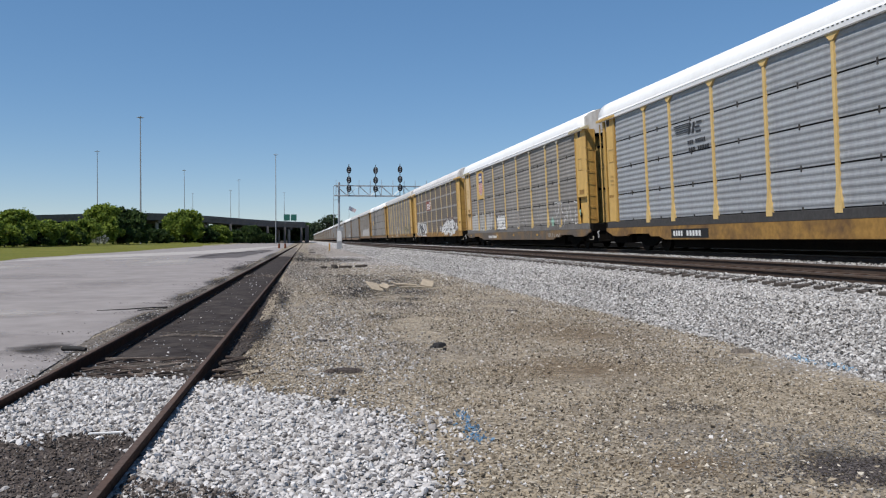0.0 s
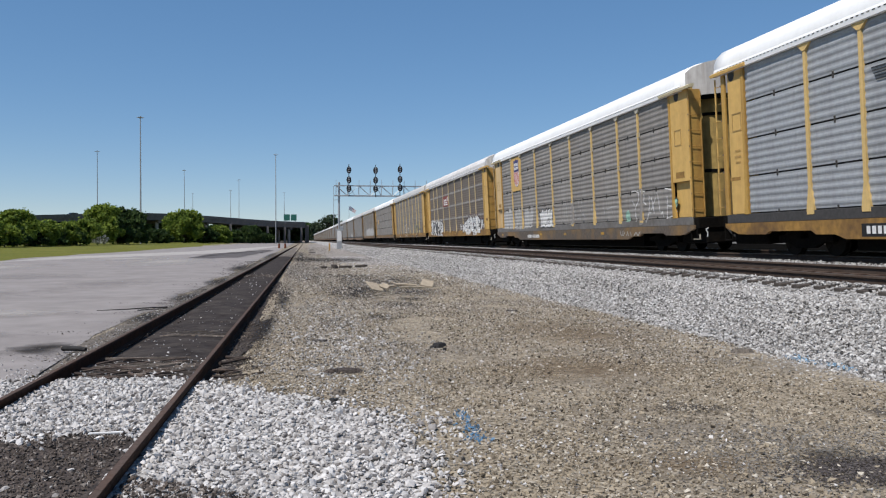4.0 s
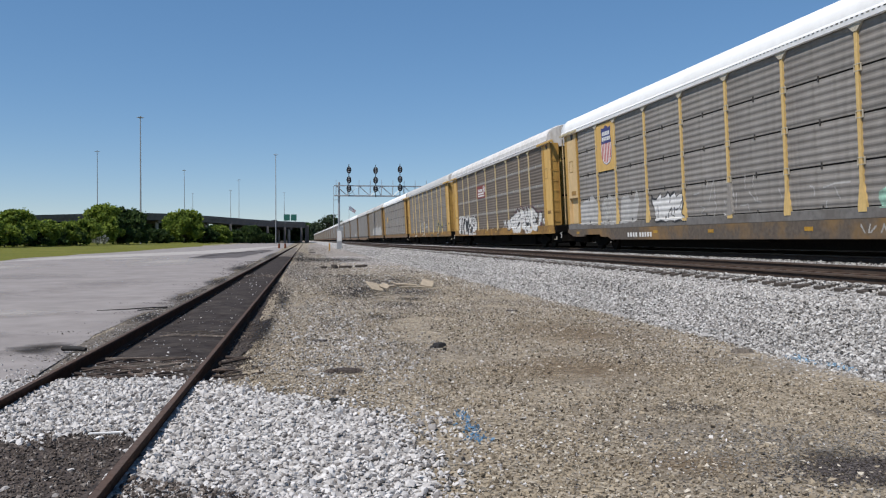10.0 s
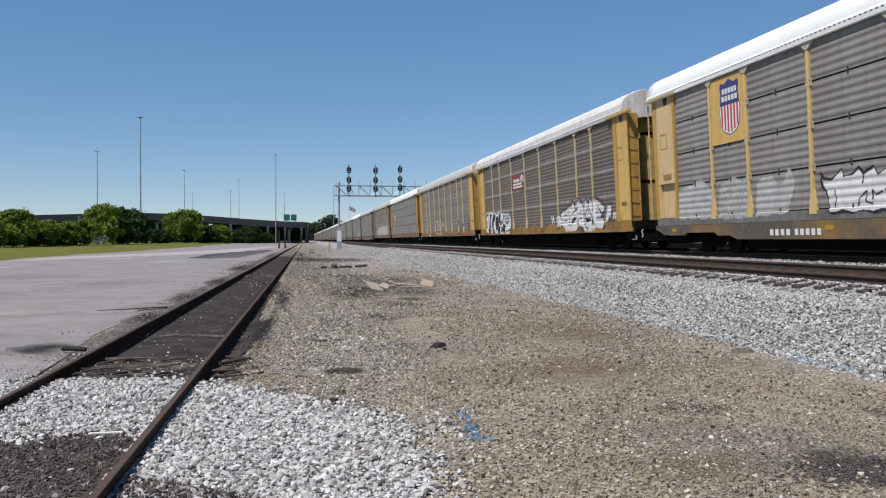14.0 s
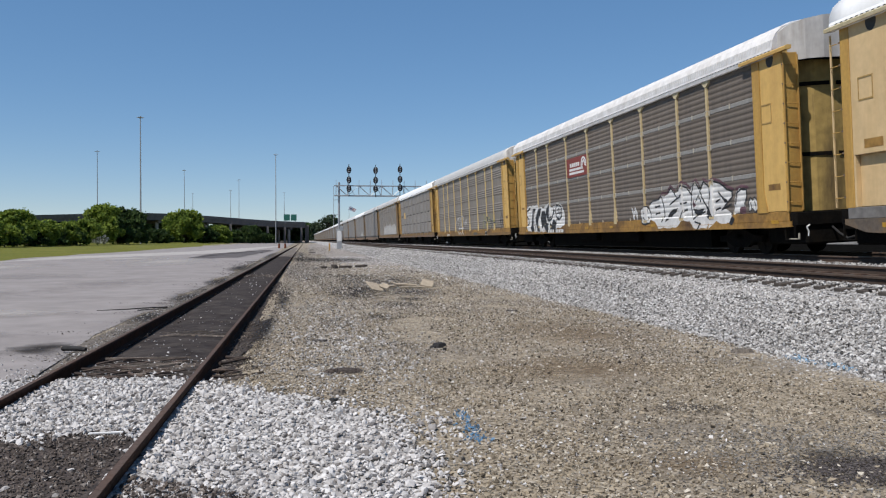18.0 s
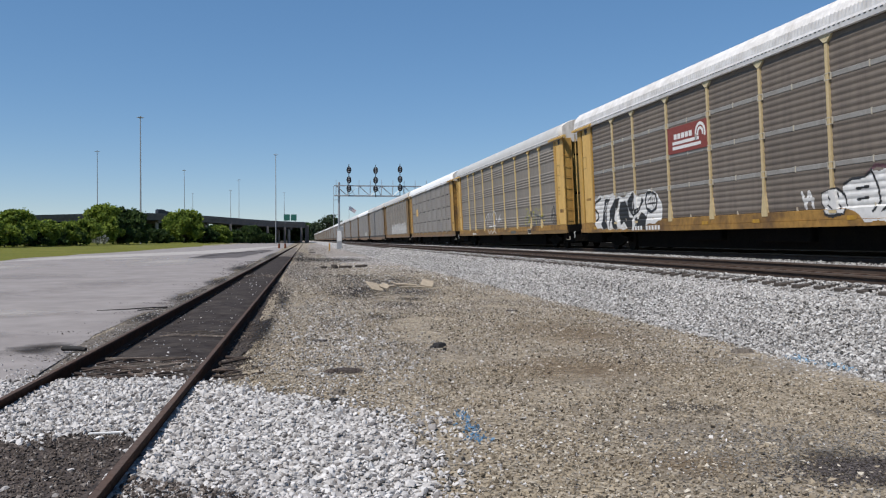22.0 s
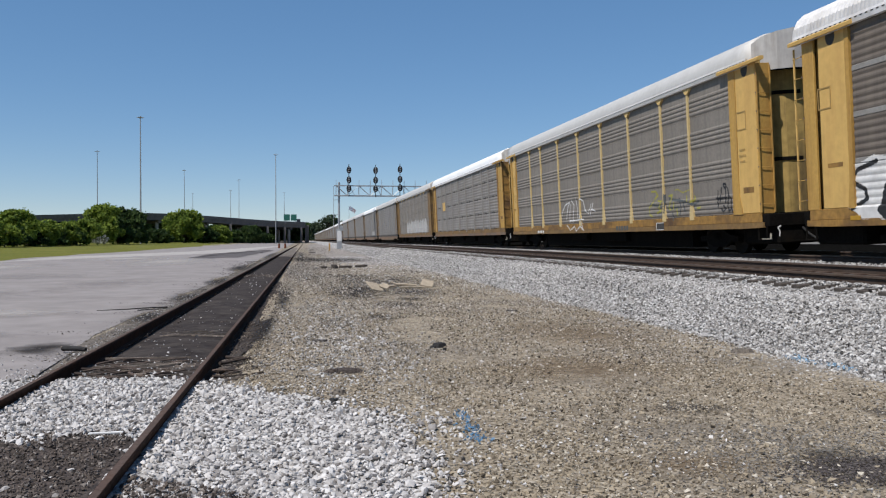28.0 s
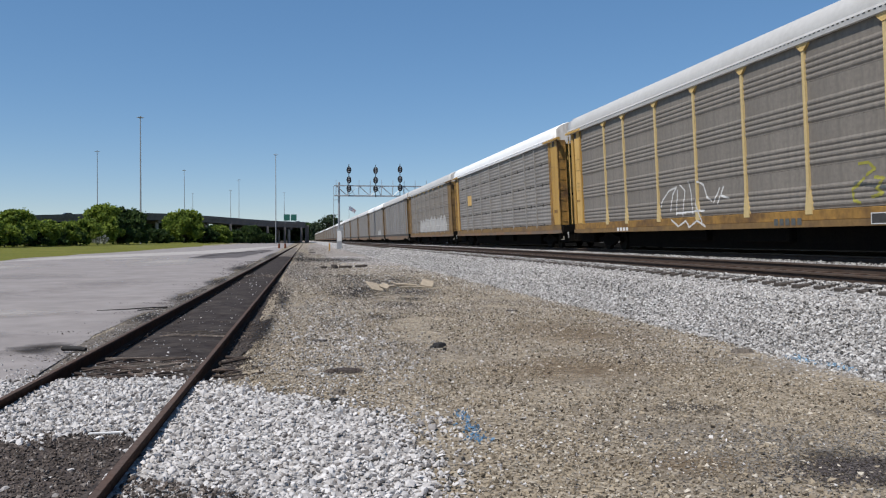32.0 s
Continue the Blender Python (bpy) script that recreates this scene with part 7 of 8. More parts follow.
bars(C, 7.06, 0.79, 1.0, 0.15, 4, "decal_white", "white reporting marks", -1.516, 0.4)
bars(C, 5.70, 0.79, 1.27, 0.15, 5, "decal_white", "white reporting marks", -1.516, 0.4)

# grey car: ghosted white pieces, one bright piece, thin scrawls and a pale green tag
blob(B, SB, "graffiti_grey", "weathered white sprayed letters", [(11.65, 1.92), (11.32, 2.06), (10.71, 2.14), (9.93, 2.32), (9.59, 2.04), (9.22, 1.88), (9.31, 1.07), (11.81, 1.11)], 0.003)
blob(B, SB, "graffiti_faint", "weathered white sprayed letters", [(8.86, 1.93), (8.53, 2.09), (8.01, 2.27), (7.79, 2.12), (7.24, 2.02), (7.26, 1.03), (8.99, 1.05)], 0.003)
blob(B, SB, "graffiti_grey", "weathered white sprayed letters", [(6.83, 1.93), (6.48, 2.11), (6.05, 2.08), (5.86, 1.85), (5.58, 1.9), (5.34, 2.26), (5.04, 1.9), (5.28, 1.44), (5.38, 1.12), (6.92, 1.05)], 0.003)
blob(B, SB, "graffiti_white", "white sprayed letters with a dark outline", [(4.02, 1.99), (3.91, 1.85), (3.61, 1.85), (3.25, 2.03), (3.15, 1.85), (2.81, 1.94), (2.64, 2.04), (2.49, 1.87), (2.16, 2.04), (2.05, 1.84), (1.66, 1.95), (1.47, 1.83), (1.46, 1.62), (1.66, 1.3), (1.37, 1.21), (1.38, 1.05), (3.68, 1.07), (3.82, 1.56), (4.0, 1.75)], 0.003, 0.05)
line(B, SB, "graffiti_black", "thin dark line between sprayed letters", [(3.52, 1.58), (3.45, 1.37), (3.53, 1.2)], 0.018, 0.008)
line(B, SB, "graffiti_black", "thin dark line between sprayed letters", [(2.71, 1.17), (2.64, 1.37), (2.39, 1.5), (2.45, 1.28), (2.23, 1.21)], 0.018, 0.008)
line(B, SB, "graffiti_black", "thin dark line between sprayed letters", [(2.22, 1.32), (2.22, 1.52), (2.11, 1.4), (1.9, 1.47)], 0.018, 0.008)
line(B, SB, "graffiti_black", "thin dark line between sprayed letters", [(1.63, 1.7), (1.81, 1.5), (1.66, 1.3)], 0.018, 0.008)
line(B, SB, "graffiti_black", "thin dark line between sprayed letters", [(2.49, 1.87), (2.53, 1.67)], 0.018, 0.008)
line(B, SB, "graffiti_faint", "thin faded sprayed line", [(0.8, 1.84), (0.44, 1.87)], 0.02, 0.004)
line(B, SB, "graffiti_faint", "thin faded sprayed line", [(0.56, 1.62), (0.55, 1.52)], 0.02, 0.004)
line(B, SB, "graffiti_faint", "thin faded sprayed line", [(0.38, 1.46), (0.12, 1.39), (0.35, 1.25)], 0.02, 0.004)
line(B, SB, "graffiti_faint", "thin faded sprayed line", [(-0.11, 2.18), (-0.05, 1.93)], 0.02, 0.004)
line(B, SB, "graffiti_faint", "thin faded sprayed line", [(-0.56, 2.04), (-0.55, 1.63)], 0.02, 0.004)
line(B, SB, "graffiti_faint", "thin faded sprayed line", [(-0.41, 1.66), (-0.63, 1.46), (-0.45, 1.17)], 0.02, 0.004)
line(B, SB, "graffiti_faint", "thin faded sprayed line", [(-1.08, 1.58), (-1.25, 1.35)], 0.02, 0.004)
line(B, SB, "graffiti_faint", "thin faded sprayed line", [(-1.01, 1.2), (-1.27, 1.12)], 0.02, 0.004)
line(B, SB, "graffiti_faint", "thin faded sprayed line", [(-2.28, 2.26), (-2.27, 1.86)], 0.02, 0.004)
line(B, SB, "graffiti_faint", "thin faded sprayed line", [(-2.71, 2.18), (-2.66, 1.88)], 0.02, 0.004)
line(B, SB, "graffiti_faint", "thin faded sprayed line", [(-1.79, 1.76), (-1.73, 1.35)], 0.02, 0.004)
line(B, SB, "graffiti_faint", "thin faded sprayed line", [(-1.98, 1.39), (-2.39, 1.41), (-2.45, 1.23)], 0.02, 0.004)
line(B, SB, "graffiti_faint", "thin faded sprayed line", [(-2.81, 1.69), (-2.89, 1.47), (-3.07, 1.44)], 0.02, 0.004)
line(B, SB, "graffiti_white", "thin white sprayed letter stroke", [(-8.27, 2.21), (-8.61, 2.24), (-8.87, 2.15)], 0.022, 0.005)
line(B, SB, "graffiti_white", "thin white sprayed letter stroke", [(-8.83, 2.26), (-8.97, 2.09), (-8.91, 1.83), (-8.73, 1.71), (-8.56, 1.55)], 0.022, 0.005)
line(B, SB, "graffiti_white", "thin white sprayed letter stroke", [(-8.4, 1.86), (-8.51, 1.69)], 0.022, 0.005)
line(B, SB, "graffiti_white", "thin white sprayed letter stroke", [(-8.58, 1.44), (-8.71, 1.1)], 0.022, 0.005)
line(B, SB, "graffiti_white", "thin white sprayed letter stroke", [(-9.25, 2.17), (-9.46, 2.16)], 0.022, 0.005)
line(B, SB, "graffiti_white", "thin white sprayed letter stroke", [(-9.43, 2.05), (-9.37, 1.77), (-9.59, 1.7)], 0.022, 0.005)
line(B, SB, "graffiti_white", "thin white sprayed letter stroke", [(-9.85, 1.99), (-9.87, 1.63), (-9.74, 1.26)], 0.022, 0.005)
line(B, SB, "graffiti_white", "thin white sprayed letter stroke", [(-9.59, 1.07), (-9.77, 1.38), (-9.97, 1.38)], 0.022, 0.005)
line(B, SB, "graffiti_white", "thin white sprayed letter stroke", [(-10.04, 1.9), (-10.18, 1.68), (-10.05, 1.5)], 0.022, 0.005)
line(B, SB, "graffiti_white", "thin white sprayed letter stroke", [(-10.41, 1.87), (-10.18, 1.68), (-10.23, 1.36)], 0.022, 0.005)
line(B, SB, "graffiti_white", "thin white sprayed letter stroke", [(-10.55, 2.05), (-10.68, 1.7), (-10.71, 1.4)], 0.022, 0.005)
line(B, SB, "graffiti_white", "thin white sprayed letter stroke", [(-10.79, 1.31), (-10.92, 1.39), (-11.0, 1.2)], 0.022, 0.005)
line(B, SB, "graffiti_white", "thin white sprayed letter stroke", [(-11.17, 2.17), (-11.83, 2.07)], 0.022, 0.005)
line(B, SB, "graffiti_white", "thin white sprayed letter stroke", [(-11.35, 1.88), (-11.28, 1.16)], 0.022, 0.005)
line(B, SB, "graffiti_white", "thin white sprayed letter stroke", [(-11.32, 1.58), (-11.75, 1.55)], 0.022, 0.005)
line(B, SB, "graffiti_white", "thin white sprayed letter stroke", [(-11.29, 1.16), (-11.85, 1.25), (-12.04, 1.36)], 0.022, 0.005)
line(B, SB, "graffiti_faint", "thin faded sprayed line", [(-5.25, 1.74), (-5.42, 1.68), (-5.4, 1.48)], 0.02, 0.005)
line(B, SB, "graffiti_faint", "thin faded sprayed line", [(-5.77, 1.66), (-6.21, 1.74), (-6.75, 1.73)], 0.02, 0.005)
line(B, SB, "graffiti_faint", "thin faded sprayed line", [(-6.2, 1.64), (-6.37, 1.38)], 0.02, 0.005)
line(B, SB, "graffiti_faint", "thin faded sprayed line", [(-5.89, 1.35), (-5.85, 1.2)], 0.02, 0.005)
line(B, SB, "graffiti_faint", "thin faded sprayed line", [(-0.49, 2.23), (-0.19, 1.58)], 0.02, 0.005)
line(B, SB, "graffiti_faint", "thin faded sprayed line", [(-1.52, 1.98), (-1.68, 1.61)], 0.02, 0.005)
line(B, SB, "graffiti_faint", "thin faded sprayed line", [(-2.47, 1.75), (-2.82, 1.47)], 0.02, 0.005)
line(B, SB, "graffiti_faint", "thin faded sprayed line", [(-3.9, 1.76), (-4.05, 1.51)], 0.02, 0.005)
line(B, SB, "graffiti_faint", "thin faded sprayed line on the sill", [(-7.12, 0.76), (-7.25, 0.57)], 0.022, 0.004)
line(B, SB, "graffiti_faint", "thin faded sprayed line on the sill", [(-7.42, 0.76), (-7.35, 0.53), (-7.61, 0.73)], 0.022, 0.004)
line(B, SB, "graffiti_faint", "thin faded sprayed line on the sill", [(-7.74, 0.53), (-7.86, 0.75), (-7.98, 0.53)], 0.022, 0.004)
line(B, SB, "graffiti_faint", "thin faded sprayed line on the sill", [(-8.14, 0.72), (-8.22, 0.55)], 0.022, 0.004)
line(B, SB, "graffiti_faint", "thin faded sprayed line on the sill", [(-8.5, 0.61), (-8.68, 0.71), (-8.85, 0.58), (-9.05, 0.73)], 0.022, 0.004)
blob(B, SB, "graffiti_teal", "pale green sprayed patch", [(-7.67, 1.46), (-7.92, 1.55), (-8.09, 1.4), (-8.07, 1.08), (-7.72, 1.12)], 0.004)
blob(B, SB, "graffiti_teal", "pale green sprayed tag", [(-11.82, 1.76), (-12.0, 1.82), (-12.12, 1.71), (-12.09, 1.53), (-11.97, 1.4), (-11.79, 1.51)], 0.004, 0.05)
blob(B, SB, "panel_grey", "grey paint over the foot of a post", [(-9.07, 2.28), (-9.32, 2.25), (-9.32, 0.99), (-8.96, 0.97)], 0.004)
blob(B, SB, "panel_grey", "grey paint over the foot of a post", [(-1.32, 2.08), (-1.64, 2.06), (-1.63, 1.16), (-1.3, 1.13)], 0.004)
# soot-brown car: big white piece
blob(C, SC, "graffiti_white", "white sprayed ground of a big piece", [(-4.7, 1.69), (-5.0, 1.8), (-5.42, 1.81), (-5.64, 1.95), (-5.9, 1.87), (-6.17, 1.98), (-6.45, 2.16), (-6.68, 1.95), (-6.94, 2.06), (-7.25, 2.19), (-7.59, 2.12), (-7.87, 1.99), (-8.05, 2.16), (-8.22, 2.22), (-8.37, 2.05), (-8.59, 2.09), (-8.75, 2.21), (-9.0, 2.06), (-9.14, 1.96), (-9.13, 1.1), (-8.85, 0.78), (-8.05, 0.79), (-7.73, 1.04), (-7.15, 1.04), (-6.74, 0.83), (-5.43, 0.83), (-5.0, 1.1), (-4.58, 1.25)], 0.0025)
blob(C, SC, "graffiti_white", "white sprayed ground of a big piece", [(-9.15, 1.99), (-9.36, 2.18), (-9.74, 2.09), (-10.14, 1.89), (-10.41, 1.82), (-10.4, 1.65), (-10.07, 1.46), (-9.78, 1.33), (-10.1, 1.29), (-10.41, 1.15), (-10.3, 0.93), (-10.03, 0.88), (-9.47, 0.99), (-9.26, 0.87), (-9.0, 0.79)], 0.0025)
blob(C, SC, "graffiti_white", "white sprayed ground of a big piece", [(-10.45, 1.17), (-10.54, 1.5), (-10.63, 1.77), (-10.85, 1.88), (-11.18, 1.82), (-11.21, 1.66), (-11.07, 1.47), (-11.12, 1.2)], 0.0025)
line(C, SC, "graffiti_white", "ragged white sprayed stroke", [(-3.09, 1.59), (-3.26, 1.2)], 0.045, 0.004)
line(C, SC, "graffiti_white", "ragged white sprayed stroke", [(-3.38, 1.59), (-3.22, 1.25)], 0.045, 0.004)
line(C, SC, "graffiti_white", "ragged white sprayed stroke", [(-3.42, 1.56), (-3.54, 1.21)], 0.045, 0.004)
line(C, SC, "graffiti_white", "ragged white sprayed stroke", [(-3.16, 1.4), (-3.56, 1.42)], 0.045, 0.004)
blob(C, SC, "graffiti_white", "white sprayed bubble letter with a black outline", [(-3.89, 1.52), (-4.17, 1.63), (-4.47, 1.6), (-4.71, 1.45), (-4.83, 1.2), (-4.7, 1.02), (-4.37, 0.97), (-4.03, 1.05), (-3.86, 1.27)], 0.003, 0.05)
line(C, SC, "graffiti_black", "black dot and dash on a bubble letter", [(-4.15, 1.47), (-4.26, 1.36)], 0.022, 0.007)
line(C, SC, "graffiti_black", "black dot and dash on a bubble letter", [(-4.46, 1.5), (-4.52, 1.41)], 0.022, 0.007)
line(C, SC, "graffiti_black", "black dot and dash on a bubble letter", [(-4.17, 1.24), (-4.31, 1.15)], 0.022, 0.007)
line(C, SC, "graffiti_black", "black dot and dash on a bubble letter", [(-4.51, 1.25), (-4.61, 1.14)], 0.022, 0.007)
line(C, SC, "graffiti_black", "black dot and dash on a bubble letter", [(-4.26, 1.06), (-4.45, 1.08)], 0.022, 0.007)
blob(C, SC, "graffiti_white", "white sprayed letter with a black outline", [(-11.26, 1.5), (-11.37, 1.57), (-11.46, 1.49), (-11.57, 1.59), (-11.68, 1.5), (-11.76, 1.55), (-11.8, 1.27), (-11.58, 1.18), (-11.51, 1.28), (-11.32, 1.19)], 0.003, 0.05)
line(C, SC, "graffiti_slate", "dull dark stroke on a small white letter", [(-11.4, 1.46), (-11.43, 1.26)], 0.02, 0.007)
line(C, SC, "graffiti_slate", "dull dark stroke on a small white letter", [(-11.6, 1.47), (-11.65, 1.28)], 0.02, 0.007)
line(C, SC, "graffiti_black", "black outline of a sprayed letter", [(-4.7, 1.69), (-5.0, 1.8), (-5.42, 1.81), (-5.64, 1.93)], 0.03, 0.006)
line(C, SC, "graffiti_black", "black outline of a sprayed letter", [(-5.64, 1.95), (-5.84, 1.59), (-5.91, 1.25), (-5.69, 1.05)], 0.03, 0.006)
line(C, SC, "graffiti_black", "black outline of a sprayed letter", [(-6.17, 1.98), (-6.45, 2.16), (-6.68, 1.95), (-6.85, 1.78), (-7.22, 1.87)], 0.03, 0.006)
line(C, SC, "graffiti_black", "black outline of a sprayed letter", [(-6.33, 1.61), (-6.82, 1.77), (-7.16, 1.82)], 0.03, 0.006)
line(C, SC, "graffiti_black", "black outline of a sprayed letter", [(-6.93, 2.03), (-7.25, 2.19), (-7.59, 2.09), (-7.89, 1.86)], 0.03, 0.006)
line(C, SC, "graffiti_black", "black outline of a sprayed letter", [(-7.92, 1.87), (-7.86, 1.57), (-7.92, 1.2)], 0.03, 0.006)
line(C, SC, "graffiti_black", "black outline of a sprayed letter", [(-7.89, 1.87), (-8.05, 2.15), (-8.22, 2.22), (-8.39, 2.02), (-8.59, 2.06)], 0.03, 0.006)
line(C, SC, "graffiti_black", "black outline of a sprayed letter", [(-8.47, 1.95), (-8.75, 2.21), (-9.0, 2.06), (-9.12, 1.94)], 0.03, 0.006)
line(C, SC, "graffiti_black", "black outline of a sprayed letter", [(-8.47, 1.95), (-8.56, 1.76), (-8.9, 1.4), (-9.08, 1.11)], 0.03, 0.006)
line(C, SC, "graffiti_black", "black outline of a sprayed letter", [(-9.14, 1.96), (-9.18, 1.72), (-8.98, 1.51), (-9.23, 1.1)], 0.03, 0.006)
line(C, SC, "graffiti_black", "black outline of a sprayed letter", [(-9.36, 2.18), (-9.74, 2.09), (-10.14, 1.89), (-10.41, 1.82), (-10.4, 1.65), (-10.0, 1.44)], 0.03, 0.006)
line(C, SC, "graffiti_black", "black outline of a sprayed letter", [(-9.63, 1.83), (-9.85, 1.66), (-10.12, 1.55)], 0.03, 0.006)
line(C, SC, "graffiti_black", "black outline of a sprayed letter", [(-10.58, 1.46), (-10.67, 1.76), (-10.89, 1.85), (-11.18, 1.82), (-11.19, 1.6), (-11.07, 1.44)], 0.03, 0.006)
line(C, SC, "graffiti_black", "black outline of a sprayed letter", [(-8.05, 1.09), (-8.36, 1.22), (-8.76, 1.29)], 0.03, 0.006)
line(C, SC, "graffiti_black", "black outline of a sprayed letter", [(-8.12, 0.99), (-8.47, 0.93), (-8.32, 0.77)], 0.03, 0.006)
line(C, SC, "graffiti_black", "black outline of a sprayed letter", [(-5.15, 1.57), (-5.54, 1.59)], 0.03, 0.006)
line(C, SC, "graffiti_black", "black outline of a sprayed letter", [(-7.2, 1.6), (-7.55, 1.62)], 0.03, 0.006)
line(C, SC, "graffiti_black", "black outline of a sprayed letter", [(-8.17, 1.63), (-8.35, 1.81), (-8.5, 1.61)], 0.03, 0.006)
line(C, SC, "graffiti_black", "black outline of a sprayed letter", [(-9.46, 1.56), (-9.7, 1.62)], 0.03, 0.006)
line(C, SC, "graffiti_black", "black outline of a sprayed letter", [(-9.44, 1.32), (-9.69, 1.37)], 0.03, 0.006)
line(C, SC, "graffiti_black", "black outline of a sprayed letter", [(-10.34, 1.45), (-10.06, 1.38), (-9.78, 1.32)], 0.03, 0.006)
line(C, SC, "graffiti_black", "black outline of a sprayed letter", [(-5.16, 1.33), (-5.51, 1.35)], 0.03, 0.006)
line(C, SC, "graffiti_black", "black outline of a sprayed letter", [(-7.1, 1.11), (-7.3, 1.35), (-7.59, 1.4)], 0.03, 0.006)
blob(C, SC, "graffiti_black", "black sprayed gap between letters", [(-6.25, 1.36), (-6.89, 1.49), (-6.72, 1.31), (-5.95, 1.02)], 0.0075)
blob(C, SC, "graffiti_black", "black sprayed gap between letters", [(-7.99, 1.4), (-8.69, 1.37), (-8.52, 1.18), (-8.09, 1.23)], 0.0075)
blob(C, SC, "graffiti_black", "black sprayed gap between letters", [(-8.9, 1.49), (-9.19, 1.25), (-9.12, 1.03), (-8.86, 1.2)], 0.0075)
blob(C, SC, "graffiti_black", "black sprayed gap between letters", [(-9.85, 1.64), (-10.12, 1.58), (-10.18, 1.48), (-9.98, 1.49)], 0.0075)
blob(C, SC, "graffiti_black", "black sprayed gap between letters", [(-10.41, 1.15), (-10.57, 1.03), (-10.43, 0.87), (-10.26, 0.91)], 0.0075)
blob(C, SC, "graffiti_plum", "dull purple sprayed patch", [(-10.81, 1.33), (-11.03, 1.39), (-11.15, 1.33), (-11.12, 1.17), (-10.8, 1.17)], 0.007)
blob(C, SC, "graffiti_plum", "dull purple sprayed patch", [(-7.98, 1.68), (-8.17, 1.52), (-8.07, 1.41), (-7.97, 1.47)], 0.007)
line(C, SC, "graffiti_plum", "rust-coloured sprayed shadow along the letters", [(-5.49, 1.86), (-5.78, 2.04), (-6.11, 1.98), (-6.42, 2.24), (-6.69, 2.08)], 0.04, 0.0018)
line(C, SC, "graffiti_plum", "rust-coloured sprayed shadow along the letters", [(-6.94, 2.15), (-7.26, 2.29), (-7.6, 2.21), (-7.93, 2.02)], 0.04, 0.0018)
line(C, SC, "graffiti_plum", "rust-coloured sprayed shadow along the letters", [(-8.0, 2.23), (-8.23, 2.31), (-8.41, 2.17)], 0.04, 0.0018)
line(C, SC, "graffiti_plum", "rust-coloured sprayed shadow along the letters", [(-8.71, 2.29), (-9.01, 2.18), (-9.32, 2.25), (-9.74, 2.16), (-10.19, 1.96), (-10.5, 1.87)], 0.04, 0.0018)
line(C, SC, "graffiti_plum", "rust-coloured sprayed shadow along the letters", [(-10.63, 1.86), (-10.9, 1.94), (-11.27, 1.88)], 0.04, 0.0018)
# soot-brown car: black letters in a white cloud
blob(C, SC, "graffiti_white", "white sprayed cloud behind black letters", [(11.86, 1.9), (11.53, 2.12), (10.91, 2.24), (10.13, 2.22), (9.38, 2.25), (9.03, 2.13), (8.26, 2.05), (7.83, 2.2), (7.42, 2.23), (6.9, 2.03), (6.44, 2.07), (5.99, 2.2), (5.64, 2.18), (5.31, 1.99), (5.03, 1.75), (4.96, 1.44), (5.04, 1.13), (5.54, 1.01), (6.26, 0.99), (7.02, 0.83), (7.82, 0.83), (8.83, 0.84), (9.72, 0.85), (11.27, 0.9), (11.74, 1.15), (11.92, 1.39)], 0.0025)
blob(C, SC, "graffiti_black", "black sprayed letter", [(10.38, 2.04), (9.76, 2.11), (10.14, 1.78), (10.26, 1.41), (10.06, 0.87), (10.52, 0.88), (10.81, 1.05), (10.54, 1.65)], 0.006)
blob(C, SC, "graffiti_black", "black sprayed letter", [(9.13, 2.05), (8.76, 2.03), (9.13, 1.6), (9.28, 1.24), (8.97, 0.85), (9.54, 0.86), (9.71, 1.32), (9.94, 0.88), (9.89, 1.63)], 0.006)
blob(C, SC, "graffiti_black", "black sprayed letter", [(8.71, 1.89), (8.28, 1.92), (7.97, 1.68), (7.93, 1.31), (7.57, 1.26), (7.56, 0.84), (8.01, 0.84), (8.34, 1.16), (8.64, 0.98), (8.85, 1.23), (8.88, 1.59)], 0.006)
blob(C, SC, "graffiti_black", "black sprayed letter", [(7.88, 2.03), (7.47, 2.19), (7.27, 2.07), (7.42, 1.82), (7.29, 1.55), (6.86, 1.68), (6.63, 1.98), (6.52, 1.83), (6.92, 1.51), (7.12, 1.37), (7.48, 1.26), (7.9, 1.55), (8.04, 1.82)], 0.006)
blob(C, SC, "graffiti_black", "black sprayed letter", [(6.69, 1.42), (6.29, 1.28), (6.33, 0.82), (7.37, 0.83), (7.23, 1.22)], 0.006)
line(C, SC, "graffiti_black", "black sprayed stroke", [(10.8, 2.12), (11.43, 1.98), (11.71, 1.76), (11.2, 1.54), (11.14, 1.33), (11.62, 1.13)], 0.05, 0.006)
line(C, SC, "graffiti_black", "black sprayed stroke", [(6.22, 2.07), (6.35, 1.82), (6.26, 1.55), (5.85, 1.42), (5.49, 1.52), (5.36, 1.77), (5.47, 2.0), (5.78, 2.11), (6.14, 2.1)], 0.05, 0.006)
line(C, SC, "graffiti_black", "thin black sprayed stroke", [(6.14, 1.81), (5.84, 1.95), (5.96, 1.67)], 0.02, 0.0065)
line(C, SC, "graffiti_black", "thin black sprayed stroke", [(5.75, 2.01), (5.76, 1.63)], 0.02, 0.0065)
line(C, SC, "graffiti_black", "thin black sprayed stroke", [(5.56, 1.91), (5.65, 1.59)], 0.02, 0.0065)
line(C, SC, "graffiti_black", "thin black sprayed stroke", [(6.18, 1.71), (5.47, 1.72)], 0.02, 0.0065)
line(C, SC, "graffiti_black", "thin black sprayed stroke", [(6.3, 1.29), (6.18, 1.45), (5.86, 1.39)], 0.02, 0.0065)
line(C, SC, "graffiti_white", "thin white line on the black letters", [(10.12, 1.93), (10.39, 1.64), (10.32, 1.27), (9.94, 0.9)], 0.018, 0.0085)
